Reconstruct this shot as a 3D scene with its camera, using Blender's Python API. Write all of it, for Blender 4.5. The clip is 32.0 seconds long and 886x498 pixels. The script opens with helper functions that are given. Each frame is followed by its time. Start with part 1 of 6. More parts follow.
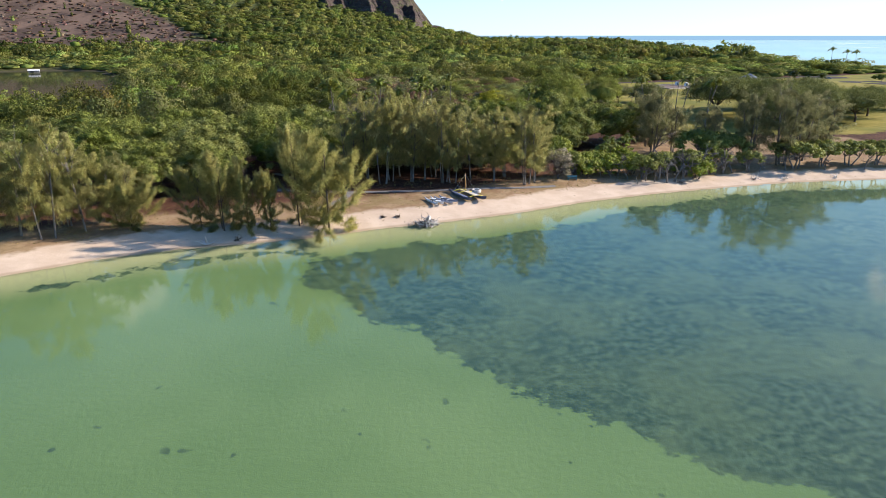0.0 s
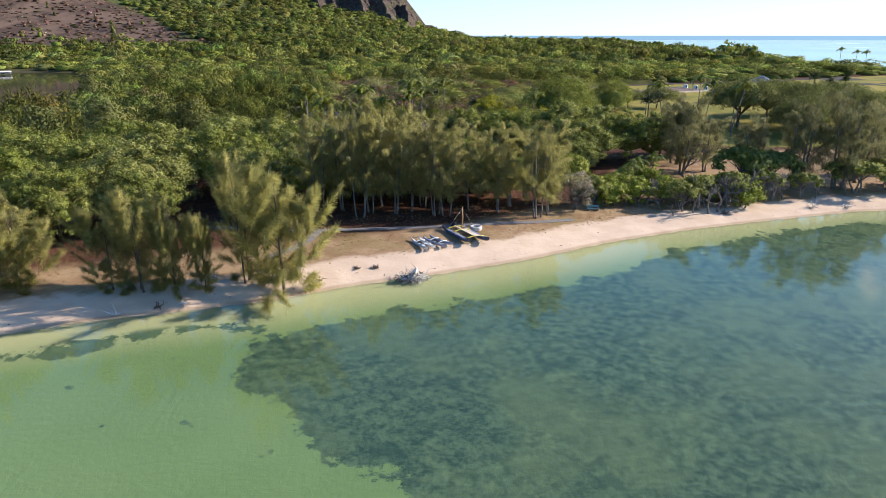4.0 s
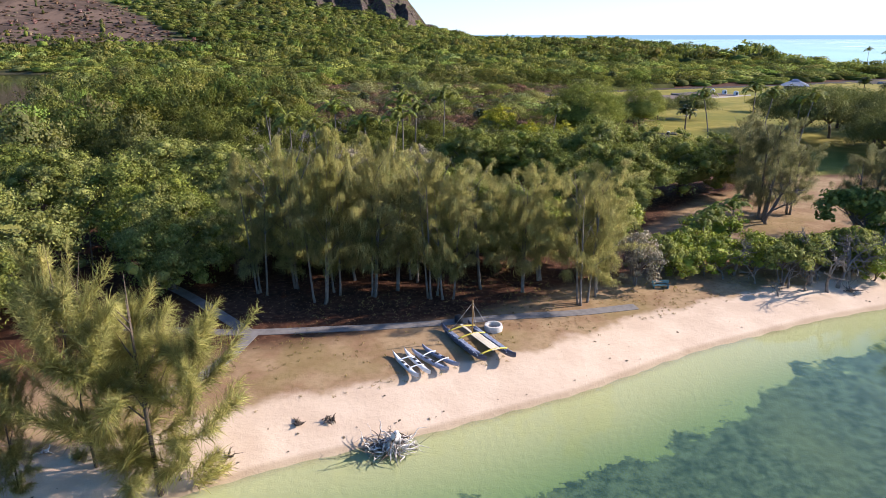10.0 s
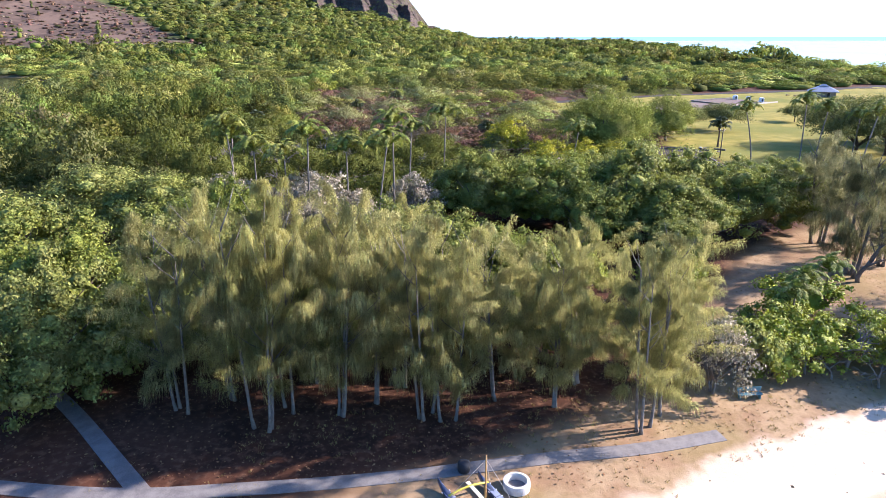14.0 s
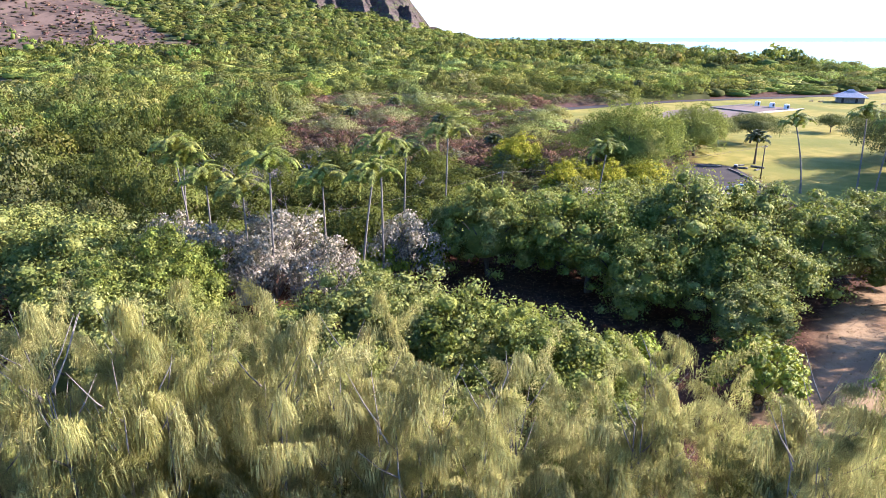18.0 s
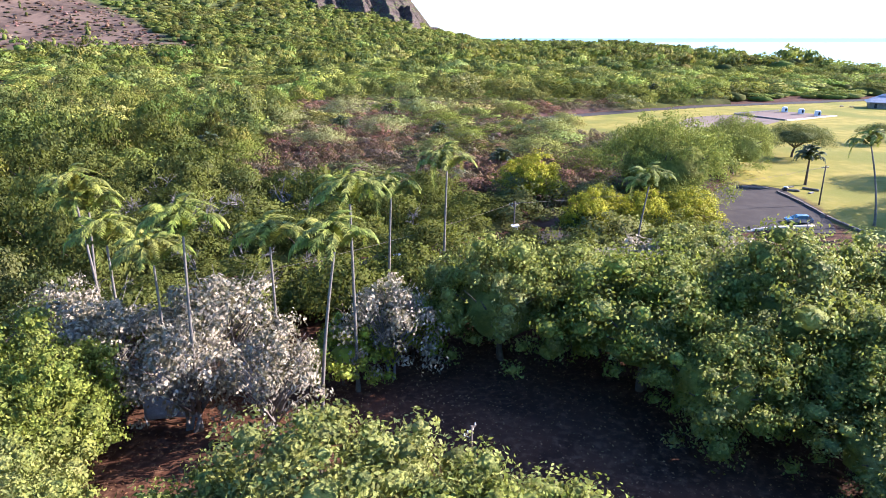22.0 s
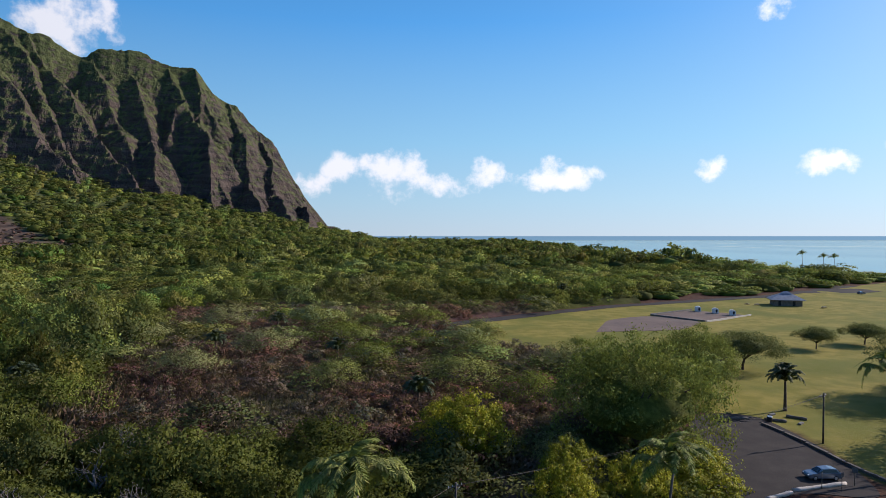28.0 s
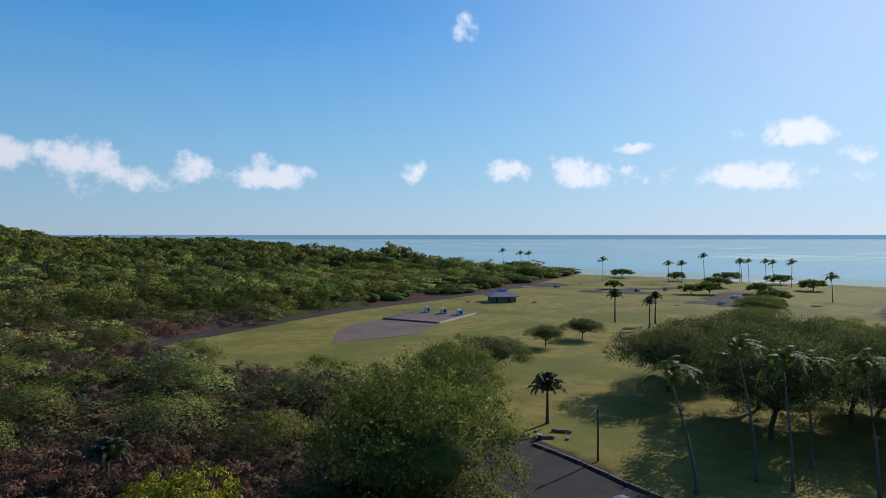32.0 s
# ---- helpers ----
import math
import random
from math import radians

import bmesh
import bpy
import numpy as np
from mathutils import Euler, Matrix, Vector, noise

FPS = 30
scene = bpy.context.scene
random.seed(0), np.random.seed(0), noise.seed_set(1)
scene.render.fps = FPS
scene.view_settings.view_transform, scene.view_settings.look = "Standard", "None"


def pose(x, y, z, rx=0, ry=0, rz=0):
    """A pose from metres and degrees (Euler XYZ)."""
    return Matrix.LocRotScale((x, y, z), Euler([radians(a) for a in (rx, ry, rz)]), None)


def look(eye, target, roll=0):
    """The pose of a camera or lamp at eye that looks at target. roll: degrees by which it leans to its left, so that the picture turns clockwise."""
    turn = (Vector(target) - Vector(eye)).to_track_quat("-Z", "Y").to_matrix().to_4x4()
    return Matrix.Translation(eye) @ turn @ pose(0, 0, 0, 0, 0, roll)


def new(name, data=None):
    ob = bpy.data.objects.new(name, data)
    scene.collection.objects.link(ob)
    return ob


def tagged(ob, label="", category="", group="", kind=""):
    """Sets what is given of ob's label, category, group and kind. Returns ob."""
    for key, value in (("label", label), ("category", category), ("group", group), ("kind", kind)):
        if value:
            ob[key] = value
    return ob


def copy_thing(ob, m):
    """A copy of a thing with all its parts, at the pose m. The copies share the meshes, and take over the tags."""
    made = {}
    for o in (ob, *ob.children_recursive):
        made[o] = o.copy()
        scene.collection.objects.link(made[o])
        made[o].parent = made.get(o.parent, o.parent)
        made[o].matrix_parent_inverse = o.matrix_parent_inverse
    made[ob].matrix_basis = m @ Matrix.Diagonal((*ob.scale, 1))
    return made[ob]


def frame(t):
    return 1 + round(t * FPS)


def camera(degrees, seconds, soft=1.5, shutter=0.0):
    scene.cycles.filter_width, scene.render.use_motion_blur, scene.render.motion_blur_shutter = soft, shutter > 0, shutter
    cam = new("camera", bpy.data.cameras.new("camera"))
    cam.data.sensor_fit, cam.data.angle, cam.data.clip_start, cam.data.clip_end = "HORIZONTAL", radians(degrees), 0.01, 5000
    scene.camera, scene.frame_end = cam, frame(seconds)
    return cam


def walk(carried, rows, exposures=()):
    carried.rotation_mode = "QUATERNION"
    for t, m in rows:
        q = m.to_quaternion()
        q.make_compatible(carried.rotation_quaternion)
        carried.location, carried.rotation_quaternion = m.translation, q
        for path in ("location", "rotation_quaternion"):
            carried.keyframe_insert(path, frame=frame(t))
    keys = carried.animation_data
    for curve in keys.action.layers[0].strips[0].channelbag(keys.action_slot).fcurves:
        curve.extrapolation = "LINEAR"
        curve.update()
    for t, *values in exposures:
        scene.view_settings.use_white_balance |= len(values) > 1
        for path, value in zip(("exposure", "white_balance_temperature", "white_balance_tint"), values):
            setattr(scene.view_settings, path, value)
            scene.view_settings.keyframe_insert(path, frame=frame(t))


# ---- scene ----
# ------------------------------------------------------------------ camera and its way
cam = camera(68.3, 32.0, soft=0.5)
PATH = [
    (0, -0.02, 0.00, 31.85, 71.90, 0.62),
    (0.5, -0.16, 3.62, 31.78, 71.90, 0.15),
    (1, -0.17, 7.21, 31.72, 71.90, 0.11),
    (2, 0.01, 14.40, 31.67, 71.90, 0.07),
    (3, 0.11, 21.22, 31.61, 71.90, 0.06),
    (3.5, 0.10, 24.52, 31.59, 71.90, 0.07),
    (5.5, 0.08, 37.68, 31.45, 71.90, 0.07),
    (6, 0.08, 40.93, 31.43, 71.90, 0.11),
    (7, 0.07, 47.42, 31.48, 71.90, 0.11),
    (8, 0.10, 53.79, 31.43, 71.88, 0.13),
    (9, 0.11, 60.12, 31.37, 71.85, 0.09),
    (10, 0.13, 66.17, 31.45, 71.85, 0.13),
    (11, 0.18, 72.36, 31.55, 71.88, 0.20),
    (12, 0.32, 78.75, 31.56, 71.90, 0.28),
    (13, 0.37, 85.06, 31.58, 71.94, 0.30),
    (14, 0.44, 91.17, 31.72, 71.96, 0.36),
    (14.5, 0.48, 94.07, 31.88, 71.96, 0.37),
    (16.5, 0.07, 104.25, 32.11, 72.03, 0.43),
    (17, 0.09, 106.96, 32.13, 72.03, 0.46),
    (18, 0.30, 112.84, 32.18, 72.03, 0.49),
    (19, 0.46, 118.84, 32.13, 72.05, 0.53),
    (20, 0.52, 124.87, 32.07, 72.08, 0.56),
    (21, 0.49, 130.84, 32.05, 72.08, 0.55),
    (22, 0.52, 136.70, 32.06, 72.08, 0.61),
    (22.5, 0.64, 139.65, 32.19, 74.12, 0.74),
    (23, 0.79, 142.56, 32.31, 81.93, 0.96),
    (23.5, 0.86, 145.19, 32.29, 88.81, 0.99),
    (24, 0.84, 147.69, 32.35, 88.86, 0.99),
    (24.5, 0.73, 150.28, 32.49, 88.86, 1.00),
    (26.5, 0.43, 160.99, 32.65, 88.86, 0.24),
    (27, 0.15, 163.70, 32.76, 88.86, -2.40),
    (27.5, -0.11, 166.36, 32.92, 88.86, -5.33),
    (28, -0.32, 169.09, 33.08, 88.86, -8.39),
    (28.5, -0.35, 171.83, 33.22, 88.84, -10.95),
    (29, -0.16, 174.60, 33.34, 88.81, -13.99),
    (29.5, 0.12, 177.63, 33.44, 88.81, -18.42),
    (30, 0.46, 180.72, 33.47, 88.79, -20.68),
    (30.5, 0.92, 183.75, 33.43, 88.79, -20.77),
    (31, 1.54, 186.80, 33.43, 88.79, -23.36),
    (31.5, 2.24, 189.97, 33.44, 88.76, -29.51),
    (32, 2.94, 193.21, 33.41, 88.76, -33.19),
]
EXPOSURES = [(0, 0.82, 6600, 16), (9, 0.92, 6600, 20), (13, 1.36, 6300, 23), (14.2, 1.7, 6150, 25), (16, 1.88, 6100, 26), (22.2, 1.92, 6100, 24), (22.7, 1.92, 5950, 20), (23.1, 1.78, 5650, 15), (23.4, 0.84, 6200, 17), (23.8, 0.34, 6250, 18), (25, 0.14, 6350, 18), (28, 0.02, 6300, 17),
             (32, -0.36, 5950, 14)]
walk(cam, [(t, pose(x, y, z, rx, 0, rz)) for t, x, y, z, rx, rz in PATH], EXPOSURES)

# ------------------------------------------------------------------ light
SUN_EL, SUN_AZ = 27.0, 77.0      # degrees above the sea, and clockwise from +y
sun = new("sun", bpy.data.lights.new("sun", "SUN"))
sun.data.energy, sun.data.angle, sun.data.color = 5.0, radians(0.53), (1.0, 0.93, 0.82)
_d = Vector((math.sin(radians(SUN_AZ)) * math.cos(radians(SUN_EL)), math.cos(radians(SUN_AZ)) * math.cos(radians(SUN_EL)), math.sin(radians(SUN_EL))))
sun.matrix_world = look(_d * 300, (0, 0, 0))


def N(tree, kind):
    return tree.nodes.new(kind)


def M(tree, op, a, b=None, c=None, clamp=False):
    """A math node with sockets or numbers for its inputs."""
    n = tree.nodes.new("ShaderNodeMath")
    n.operation, n.use_clamp = op, clamp
    for i, v in enumerate((a, b, c)):
        if v is None:
            continue
        if isinstance(v, (int, float)):
            n.inputs[i].default_value = v
        else:
            tree.links.new(v, n.inputs[i])
    return n.outputs[0]


def step(tree, v, lo, hi):
    n = tree.nodes.new("ShaderNodeMapRange")
    n.interpolation_type = "SMOOTHSTEP"
    tree.links.new(v, n.inputs[0])
    n.inputs[1].default_value, n.inputs[2].default_value = lo, hi
    return n.outputs[0]


def blend(tree, fac, a, b, mode="MIX"):
    n = tree.nodes.new("ShaderNodeMix")
    n.data_type, n.blend_type = "RGBA", mode
    for i, v in ((0, fac), (6, a), (7, b)):
        if isinstance(v, (int, float)):
            n.inputs[i].default_value = v
        elif isinstance(v, tuple):
            n.inputs[i].default_value = (*v, 1)
        else:
            tree.links.new(v, n.inputs[i])
    return n.outputs[2]


def grain(tree, scale, detail=4.0, coords=None, rough=0.55, stretch=None):
    """Noise in object metres."""
    n = tree.nodes.new("ShaderNodeTexNoise")
    n.inputs["Scale"].default_value, n.inputs["Detail"].default_value, n.inputs["Roughness"].default_value = scale, detail, rough
    if coords is None:
        coords = tree.nodes.new("ShaderNodeNewGeometry").outputs["Position"]
    if stretch:
        m = tree.nodes.new("ShaderNodeMapping")
        m.inputs["Scale"].default_value = stretch
        tree.links.new(coords, m.inputs[0])
        coords = m.outputs[0]
    tree.links.new(coords, n.inputs["Vector"])
    return n.outputs[0]


world = bpy.data.worlds.new("sky")
scene.world = world
world.use_nodes = True
wt = world.node_tree
wt.nodes.clear()
sky = N(wt, "ShaderNodeTexSky")
sky.sky_type, sky.sun_disc = "NISHITA", False
sky.sun_elevation, sky.sun_rotation = radians(SUN_EL), radians(SUN_AZ)
sky.altitude, sky.air_density, sky.dust_density, sky.ozone_density = 30, 1.0, 0.1, 2.5
tc = N(wt, "ShaderNodeTexCoord")
sep = N(wt, "ShaderNodeSeparateXYZ")
wt.links.new(tc.outputs["Generated"], sep.inputs[0])
el = M(wt, "MULTIPLY", M(wt, "ARCSINE", sep.outputs[2]), 57.2958)
az = M(wt, "MULTIPLY", M(wt, "ARCTAN2", sep.outputs[0], sep.outputs[1]), 57.2958)
wob = grain(wt, 22.0, 6.0, tc.outputs["Generated"], 0.6)
# fair-weather cumulus low over the sea: azimuth, elevation, half width, half height in degrees
CLOUDS = [(-0.6, 5.7, 1.9, 1.1), (4.2, 5.3, 3.6, 1.6), (8.0, 4.7, 3.6, 1.0), (12.2, 5.4, 1.3, 1.1), (17.6, 5.9, 1.1, 1.4), (18.7, 5.0, 3.9, 0.8),
          (30.5, 5.6, 1.2, 0.8), (38.8, 5.5, 2.0, 0.8), (45.4, 5.2, 3.3, 1.2), (58.4, 4.7, 6.2, 1.0), (61.0, 7.9, 3.0, 0.8), (65.4, 5.9, 1.5, 0.6),
          (-21.2, 15.6, 2.9, 2.3), (-3.0, 4.6, 1.6, 0.9), (-28.0, 19.5, 4.5, 2.2), (35.0, 17.7, 1.2, 1.0), (50.0, 7.2, 2.5, 0.4)]
puff = None
for a0, e0, w0, h0 in CLOUDS:
    u = M(wt, "DIVIDE", M(wt, "SUBTRACT", az, a0), w0 * 1.25)
    v = M(wt, "DIVIDE", M(wt, "SUBTRACT", el, e0), h0 * 1.35)
    one = M(wt, "SUBTRACT", 1.0, M(wt, "ADD", M(wt, "MULTIPLY", u, u), M(wt, "MULTIPLY", v, v)))
    puff = one if puff is None else M(wt, "MAXIMUM", puff, one)
puff = M(wt, "ADD", M(wt, "MAXIMUM", puff, -1.5), M(wt, "MULTIPLY", M(wt, "SUBTRACT", wob, 0.52), 5.5))
cover = M(wt, "MULTIPLY", step(wt, puff, -0.1, 1.2), 0.88)
ramp = N(wt, "ShaderNodeValToRGB")
wt.links.new(M(wt, "DIVIDE", el, 50.0), ramp.inputs[0])
ramp.color_ramp.elements[0].color, ramp.color_ramp.elements[1].color = (5.5, 7.3, 8.6, 1), (0.22, 1.15, 3.9, 1)
for at, c in ((0.06, (4.6, 7.3, 9.0)), (0.16, (3.1, 6.6, 9.3)), (0.36, (0.95, 4.2, 8.9)), (0.6, (0.34, 1.9, 5.0))):
    ramp.color_ramp.elements.new(at).color = (*c, 1)
col = blend(wt, 0.86, sky.outputs[0], ramp.outputs[0])
dot = N(wt, "ShaderNodeVectorMath")
dot.operation = "DOT_PRODUCT"
wt.links.new(tc.outputs["Generated"], dot.inputs[0])
dot.inputs[1].default_value = _d
glow = M(wt, "POWER", M(wt, "MAXIMUM", dot.outputs["Value"], 0.0), 7.0)
col = blend(wt, M(wt, "MULTIPLY", glow, 0.52), col, (11.5, 12.0, 12.2))
col = blend(wt, cover, col, (11.0, 11.1, 11.3))
col = blend(wt, step(wt, el, 0.02, -0.04), col, (1.9, 3.5, 5.0))
# brighter on the sun's side of the sky
side = N(wt, "ShaderNodeVectorMath")
side.operation = "SCALE"
wt.links.new(col, side.inputs[0])
wt.links.new(M(wt, "ADD", 0.82, M(wt, "MULTIPLY", dot.outputs["Value"], 0.34)), side.inputs["Scale"])
col = side.outputs[0]
bg = N(wt, "ShaderNodeBackground")
bg.inputs[1].default_value = 0.097
wt.links.new(col, bg.inputs[0])
wo = N(wt, "ShaderNodeOutputWorld")
wt.links.new(bg.outputs[0], wo.inputs[0])

# ------------------------------------------------------------------ materials
def material(name):
    m = bpy.data.materials.new(name)
    m.use_nodes = True
    t = m.node_tree
    p = t.nodes["Principled BSDF"]
    return m, t, p


def bumped(t, p, height, strength, distance):
    b = t.nodes.new("ShaderNodeBump")
    b.inputs["Strength"].default_value, b.inputs["Distance"].default_value = strength, distance
    t.links.new(height, b.inputs["Height"])
    t.links.new(b.outputs[0], p.inputs["Normal"])


def plain(name, a, b, scale=3.0, rough=0.7, metal=0.0, bump=0.0, fine=None):
    """Two tones mixed by noise at two scales."""
    m, t, p = material(name)
    n1, n2 = grain(t, scale, 5), grain(t, fine or scale * 9, 3)
    f = M(t, "ADD", M(t, "MULTIPLY", n1, 0.65), M(t, "MULTIPLY", n2, 0.35))
    t.links.new(blend(t, step(t, f, 0.3, 0.7), a, b), p.inputs["Base Color"])
    p.inputs["Roughness"].default_value, p.inputs["Metallic"].default_value = rough, metal
    if bump:
        bumped(t, p, n2, 0.6, bump)
    return m


def leafy(name, col, dry=None, spread=0.35, sheen=0.3, tinted=False, through_light=0.22):
    """Leaves: each one takes its own shade; part of the light goes through."""
    m, t, p = material(name)
    geo = t.nodes.new("ShaderNodeNewGeometry")
    info = t.nodes.new("ShaderNodeObjectInfo")
    if tinted:
        a = t.nodes.new("ShaderNodeAttribute")
        a.attribute_name = "tint"
        c = a.outputs["Color"]
    else:
        c = blend(t, M(t, "MULTIPLY", info.outputs["Random"], 0.7), col, dry or col)
        c = blend(t, step(t, grain(t, 0.22, 3), 0.48, 0.7), c, dry or col)
        c = blend(t, 0.9, c, blend(t, step(t, grain(t, 0.9, 5, rough=0.7), 0.36, 0.64), (0.6, 0.64, 0.62), (1.25, 1.22, 1.12)), "MULTIPLY")
    lo = 1.0 - spread
    hsv = t.nodes.new("ShaderNodeHueSaturation")
    t.links.new(M(t, "ADD", M(t, "MULTIPLY", geo.outputs["Random Per Island"], 2 * spread), lo), hsv.inputs["Value"])
    t.links.new(M(t, "ADD", 0.485, M(t, "MULTIPLY", M(t, "FRACT", M(t, "MULTIPLY", geo.outputs["Random Per Island"], 37.0)), 0.03)), hsv.inputs["Hue"])
    t.links.new(c, hsv.inputs["Color"])
    c = hsv.outputs[0]
    if tinted:
        n, n3 = grain(t, 0.45, 4, rough=0.6), grain(t, 2.2, 5, rough=0.75)
        c = blend(t, 0.8, c, blend(t, step(t, n, 0.3, 0.7), (0.78, 0.8, 0.8), (1.18, 1.16, 1.1)), "MULTIPLY")
        c = blend(t, 0.55, c, blend(t, step(t, n3, 0.35, 0.65), (0.68, 0.7, 0.7), (1.2, 1.2, 1.14)), "MULTIPLY")
        bumped(t, p, n3, 0.25, 0.2)
    else:
        bumped(t, p, grain(t, 4.5, 4, rough=0.7), 0.8, 0.25)
    t.links.new(c, p.inputs["Base Color"])
    p.inputs["Roughness"].default_value = 0.6 if sheen > 0.1 else 0.85
    p.inputs["Specular IOR Level"].default_value = sheen
    tr = t.nodes.new("ShaderNodeBsdfTranslucent")
    t.links.new(blend(t, 0.35, c, (0.22, 0.26, 0.02)), tr.inputs[0])
    mx = t.nodes.new("ShaderNodeMixShader")
    mx.inputs[0].default_value = through_light
    t.links.new(p.outputs[0], mx.inputs[1])
    t.links.new(tr.outputs[0], mx.inputs[2])
    t.links.new(mx.outputs[0], t.nodes["Material Output"].inputs[0])
    return m


MAT_KAMANI = leafy("kamani_leaves", (0.215, 0.255, 0.045), (0.33, 0.335, 0.12), 0.32, 0.15, through_light=0.34)
MAT_KAMANI_LIGHT = leafy("bright_leaves", (0.27, 0.325, 0.02), (0.31, 0.34, 0.045), 0.4, 0.45)
MAT_NEEDLE = leafy("casuarina_needles", (0.55, 0.51, 0.19), (0.64, 0.59, 0.28), 0.28, 0.06, through_light=0.42)
MAT_NEEDLE_GREY = leafy("grey_green_needles", (0.33, 0.32, 0.18), (0.40, 0.385, 0.23), 0.25, 0.06, through_light=0.4)
MAT_NEEDLE_YOUNG = leafy("young_needles", (0.56, 0.52, 0.20), (0.62, 0.56, 0.24), 0.3, 0.06, through_light=0.5)
MAT_GREY = leafy("withered_leaves", (0.36, 0.30, 0.225), (0.47, 0.41, 0.33), 0.3, 0.25, through_light=0.25)
MAT_YELLOW = leafy("yellow_green_leaves", (0.36, 0.355, 0.02), (0.42, 0.39, 0.036), 0.4, 0.2, through_light=0.3)
MAT_MONKEY = leafy("monkeypod_leaves", (0.215, 0.25, 0.06), (0.265, 0.28, 0.085), 0.3, 0.08, through_light=0.3)
# darker take on the monkeypod leaves, with shade put into the colour
MAT_KIAWE_SHADED = leafy("shaded_kiawe_leaves", (0.145, 0.168, 0.062), (0.185, 0.195, 0.085), 0.35, 0.08, through_light=0.25)
MAT_PALM = leafy("palm_leaflets", (0.17, 0.215, 0.032), (0.275, 0.26, 0.06), 0.4, 0.25)
MAT_DATE = leafy("date_palm_leaflets", (0.046, 0.071, 0.025), (0.067, 0.084, 0.029), 0.3, 0.5)
MAT_WOODS = leafy("woodland_leaves", (0.08, 0.13, 0.03), None, 0.13, 0.06, tinted=True, through_light=0.3)
MAT_BARK = plain("pale_grey_bark", (0.11, 0.092, 0.08), (0.205, 0.182, 0.16), 2.5, 0.9, bump=0.03)
MAT_DARKBARK = plain("dark_brown_bark", (0.06, 0.042, 0.03), (0.14, 0.10, 0.07), 2.5, 0.9, bump=0.03)
MAT_PALMBARK = plain("palm_bark", (0.115, 0.098, 0.082), (0.20, 0.172, 0.145), 3, 0.9, bump=0.02)
MAT_DRIFT = plain("bleached_driftwood", (0.42, 0.375, 0.33), (0.74, 0.69, 0.63), 2.0, 0.85, bump=0.02)
MAT_ASPHALT = plain("old_asphalt", (0.036, 0.030, 0.028), (0.058, 0.048, 0.042), 0.35, 0.95, bump=0.01, fine=6)
MAT_ASPHALT.node_tree.nodes["Principled BSDF"].inputs["Specular IOR Level"].default_value = 0.15
MAT_CONCRETE = plain("weathered_concrete", (0.115, 0.105, 0.10), (0.20, 0.185, 0.17), 1.2, 0.9, bump=0.01)
MAT_WHITE = plain("white_paint", (0.72, 0.72, 0.7), (0.82, 0.82, 0.8), 2, 0.4)

# ------------------------------------------------------------------ mesh helpers
def part(name, geom, material, parent=None, label=""):
    """Links a bmesh or a mesh as one object, under a thing or a part."""
    if isinstance(geom, bmesh.types.BMesh):
        me = bpy.data.meshes.new(name)
        geom.to_mesh(me)
        geom.free()
    else:
        me = geom
    if material and not me.materials:
        me.materials.append(material)
    ob = new(name, me)
    if parent:
        ob.parent = parent
    if label:
        ob["label"] = label
    return ob


def mesh_np(name, V, Q=None, T=None, normals=None, smooth=False, mat=None):
    """A mesh from arrays of corners, quads and triangles; foliage brings the normals of the clump it belongs to."""
    me = bpy.data.meshes.new(name)
    Q = np.zeros((0, 4), int) if Q is None else np.asarray(Q, int)
    T = np.zeros((0, 3), int) if T is None else np.asarray(T, int)
    me.vertices.add(len(V))
    me.vertices.foreach_set("co", np.asarray(V, np.float32).ravel())
    me.loops.add(4 * len(Q) + 3 * len(T))
    me.loops.foreach_set("vertex_index", np.concatenate([Q.ravel(), T.ravel()]).astype(np.int32))
    me.polygons.add(len(Q) + len(T))
    starts = np.concatenate([np.arange(len(Q)) * 4, 4 * len(Q) + np.arange(len(T)) * 3]).astype(np.int32)
    me.polygons.foreach_set("loop_start", starts)
    me.polygons.foreach_set("use_smooth", np.full(len(Q) + len(T), smooth))
    me.update(calc_edges=True)
    me.validate()
    if normals is not None:
        me.normals_split_custom_set_from_vertices(normals.astype(np.float32))
    if mat:
        me.materials.append(mat)
    return me


def grid_faces(nu, nv):
    i = np.arange(nu * nv).reshape(nu, nv)
    return np.stack([i[:-1, :-1], i[1:, :-1], i[1:, 1:], i[:-1, 1:]], -1).reshape(-1, 4)


def joined(pieces):
    """Pieces of (V, Q, T) laid into one."""
    Vs, Qs, Ts, k = [], [], [], 0
    for V, Q, T in pieces:
        Vs.append(V)
        if Q is not None and len(Q):
            Qs.append(Q + k)
        if T is not None and len(T):
            Ts.append(T + k)
        k += len(V)
    return np.concatenate(Vs), (np.concatenate(Qs) if Qs else None), (np.concatenate(Ts) if Ts else None)


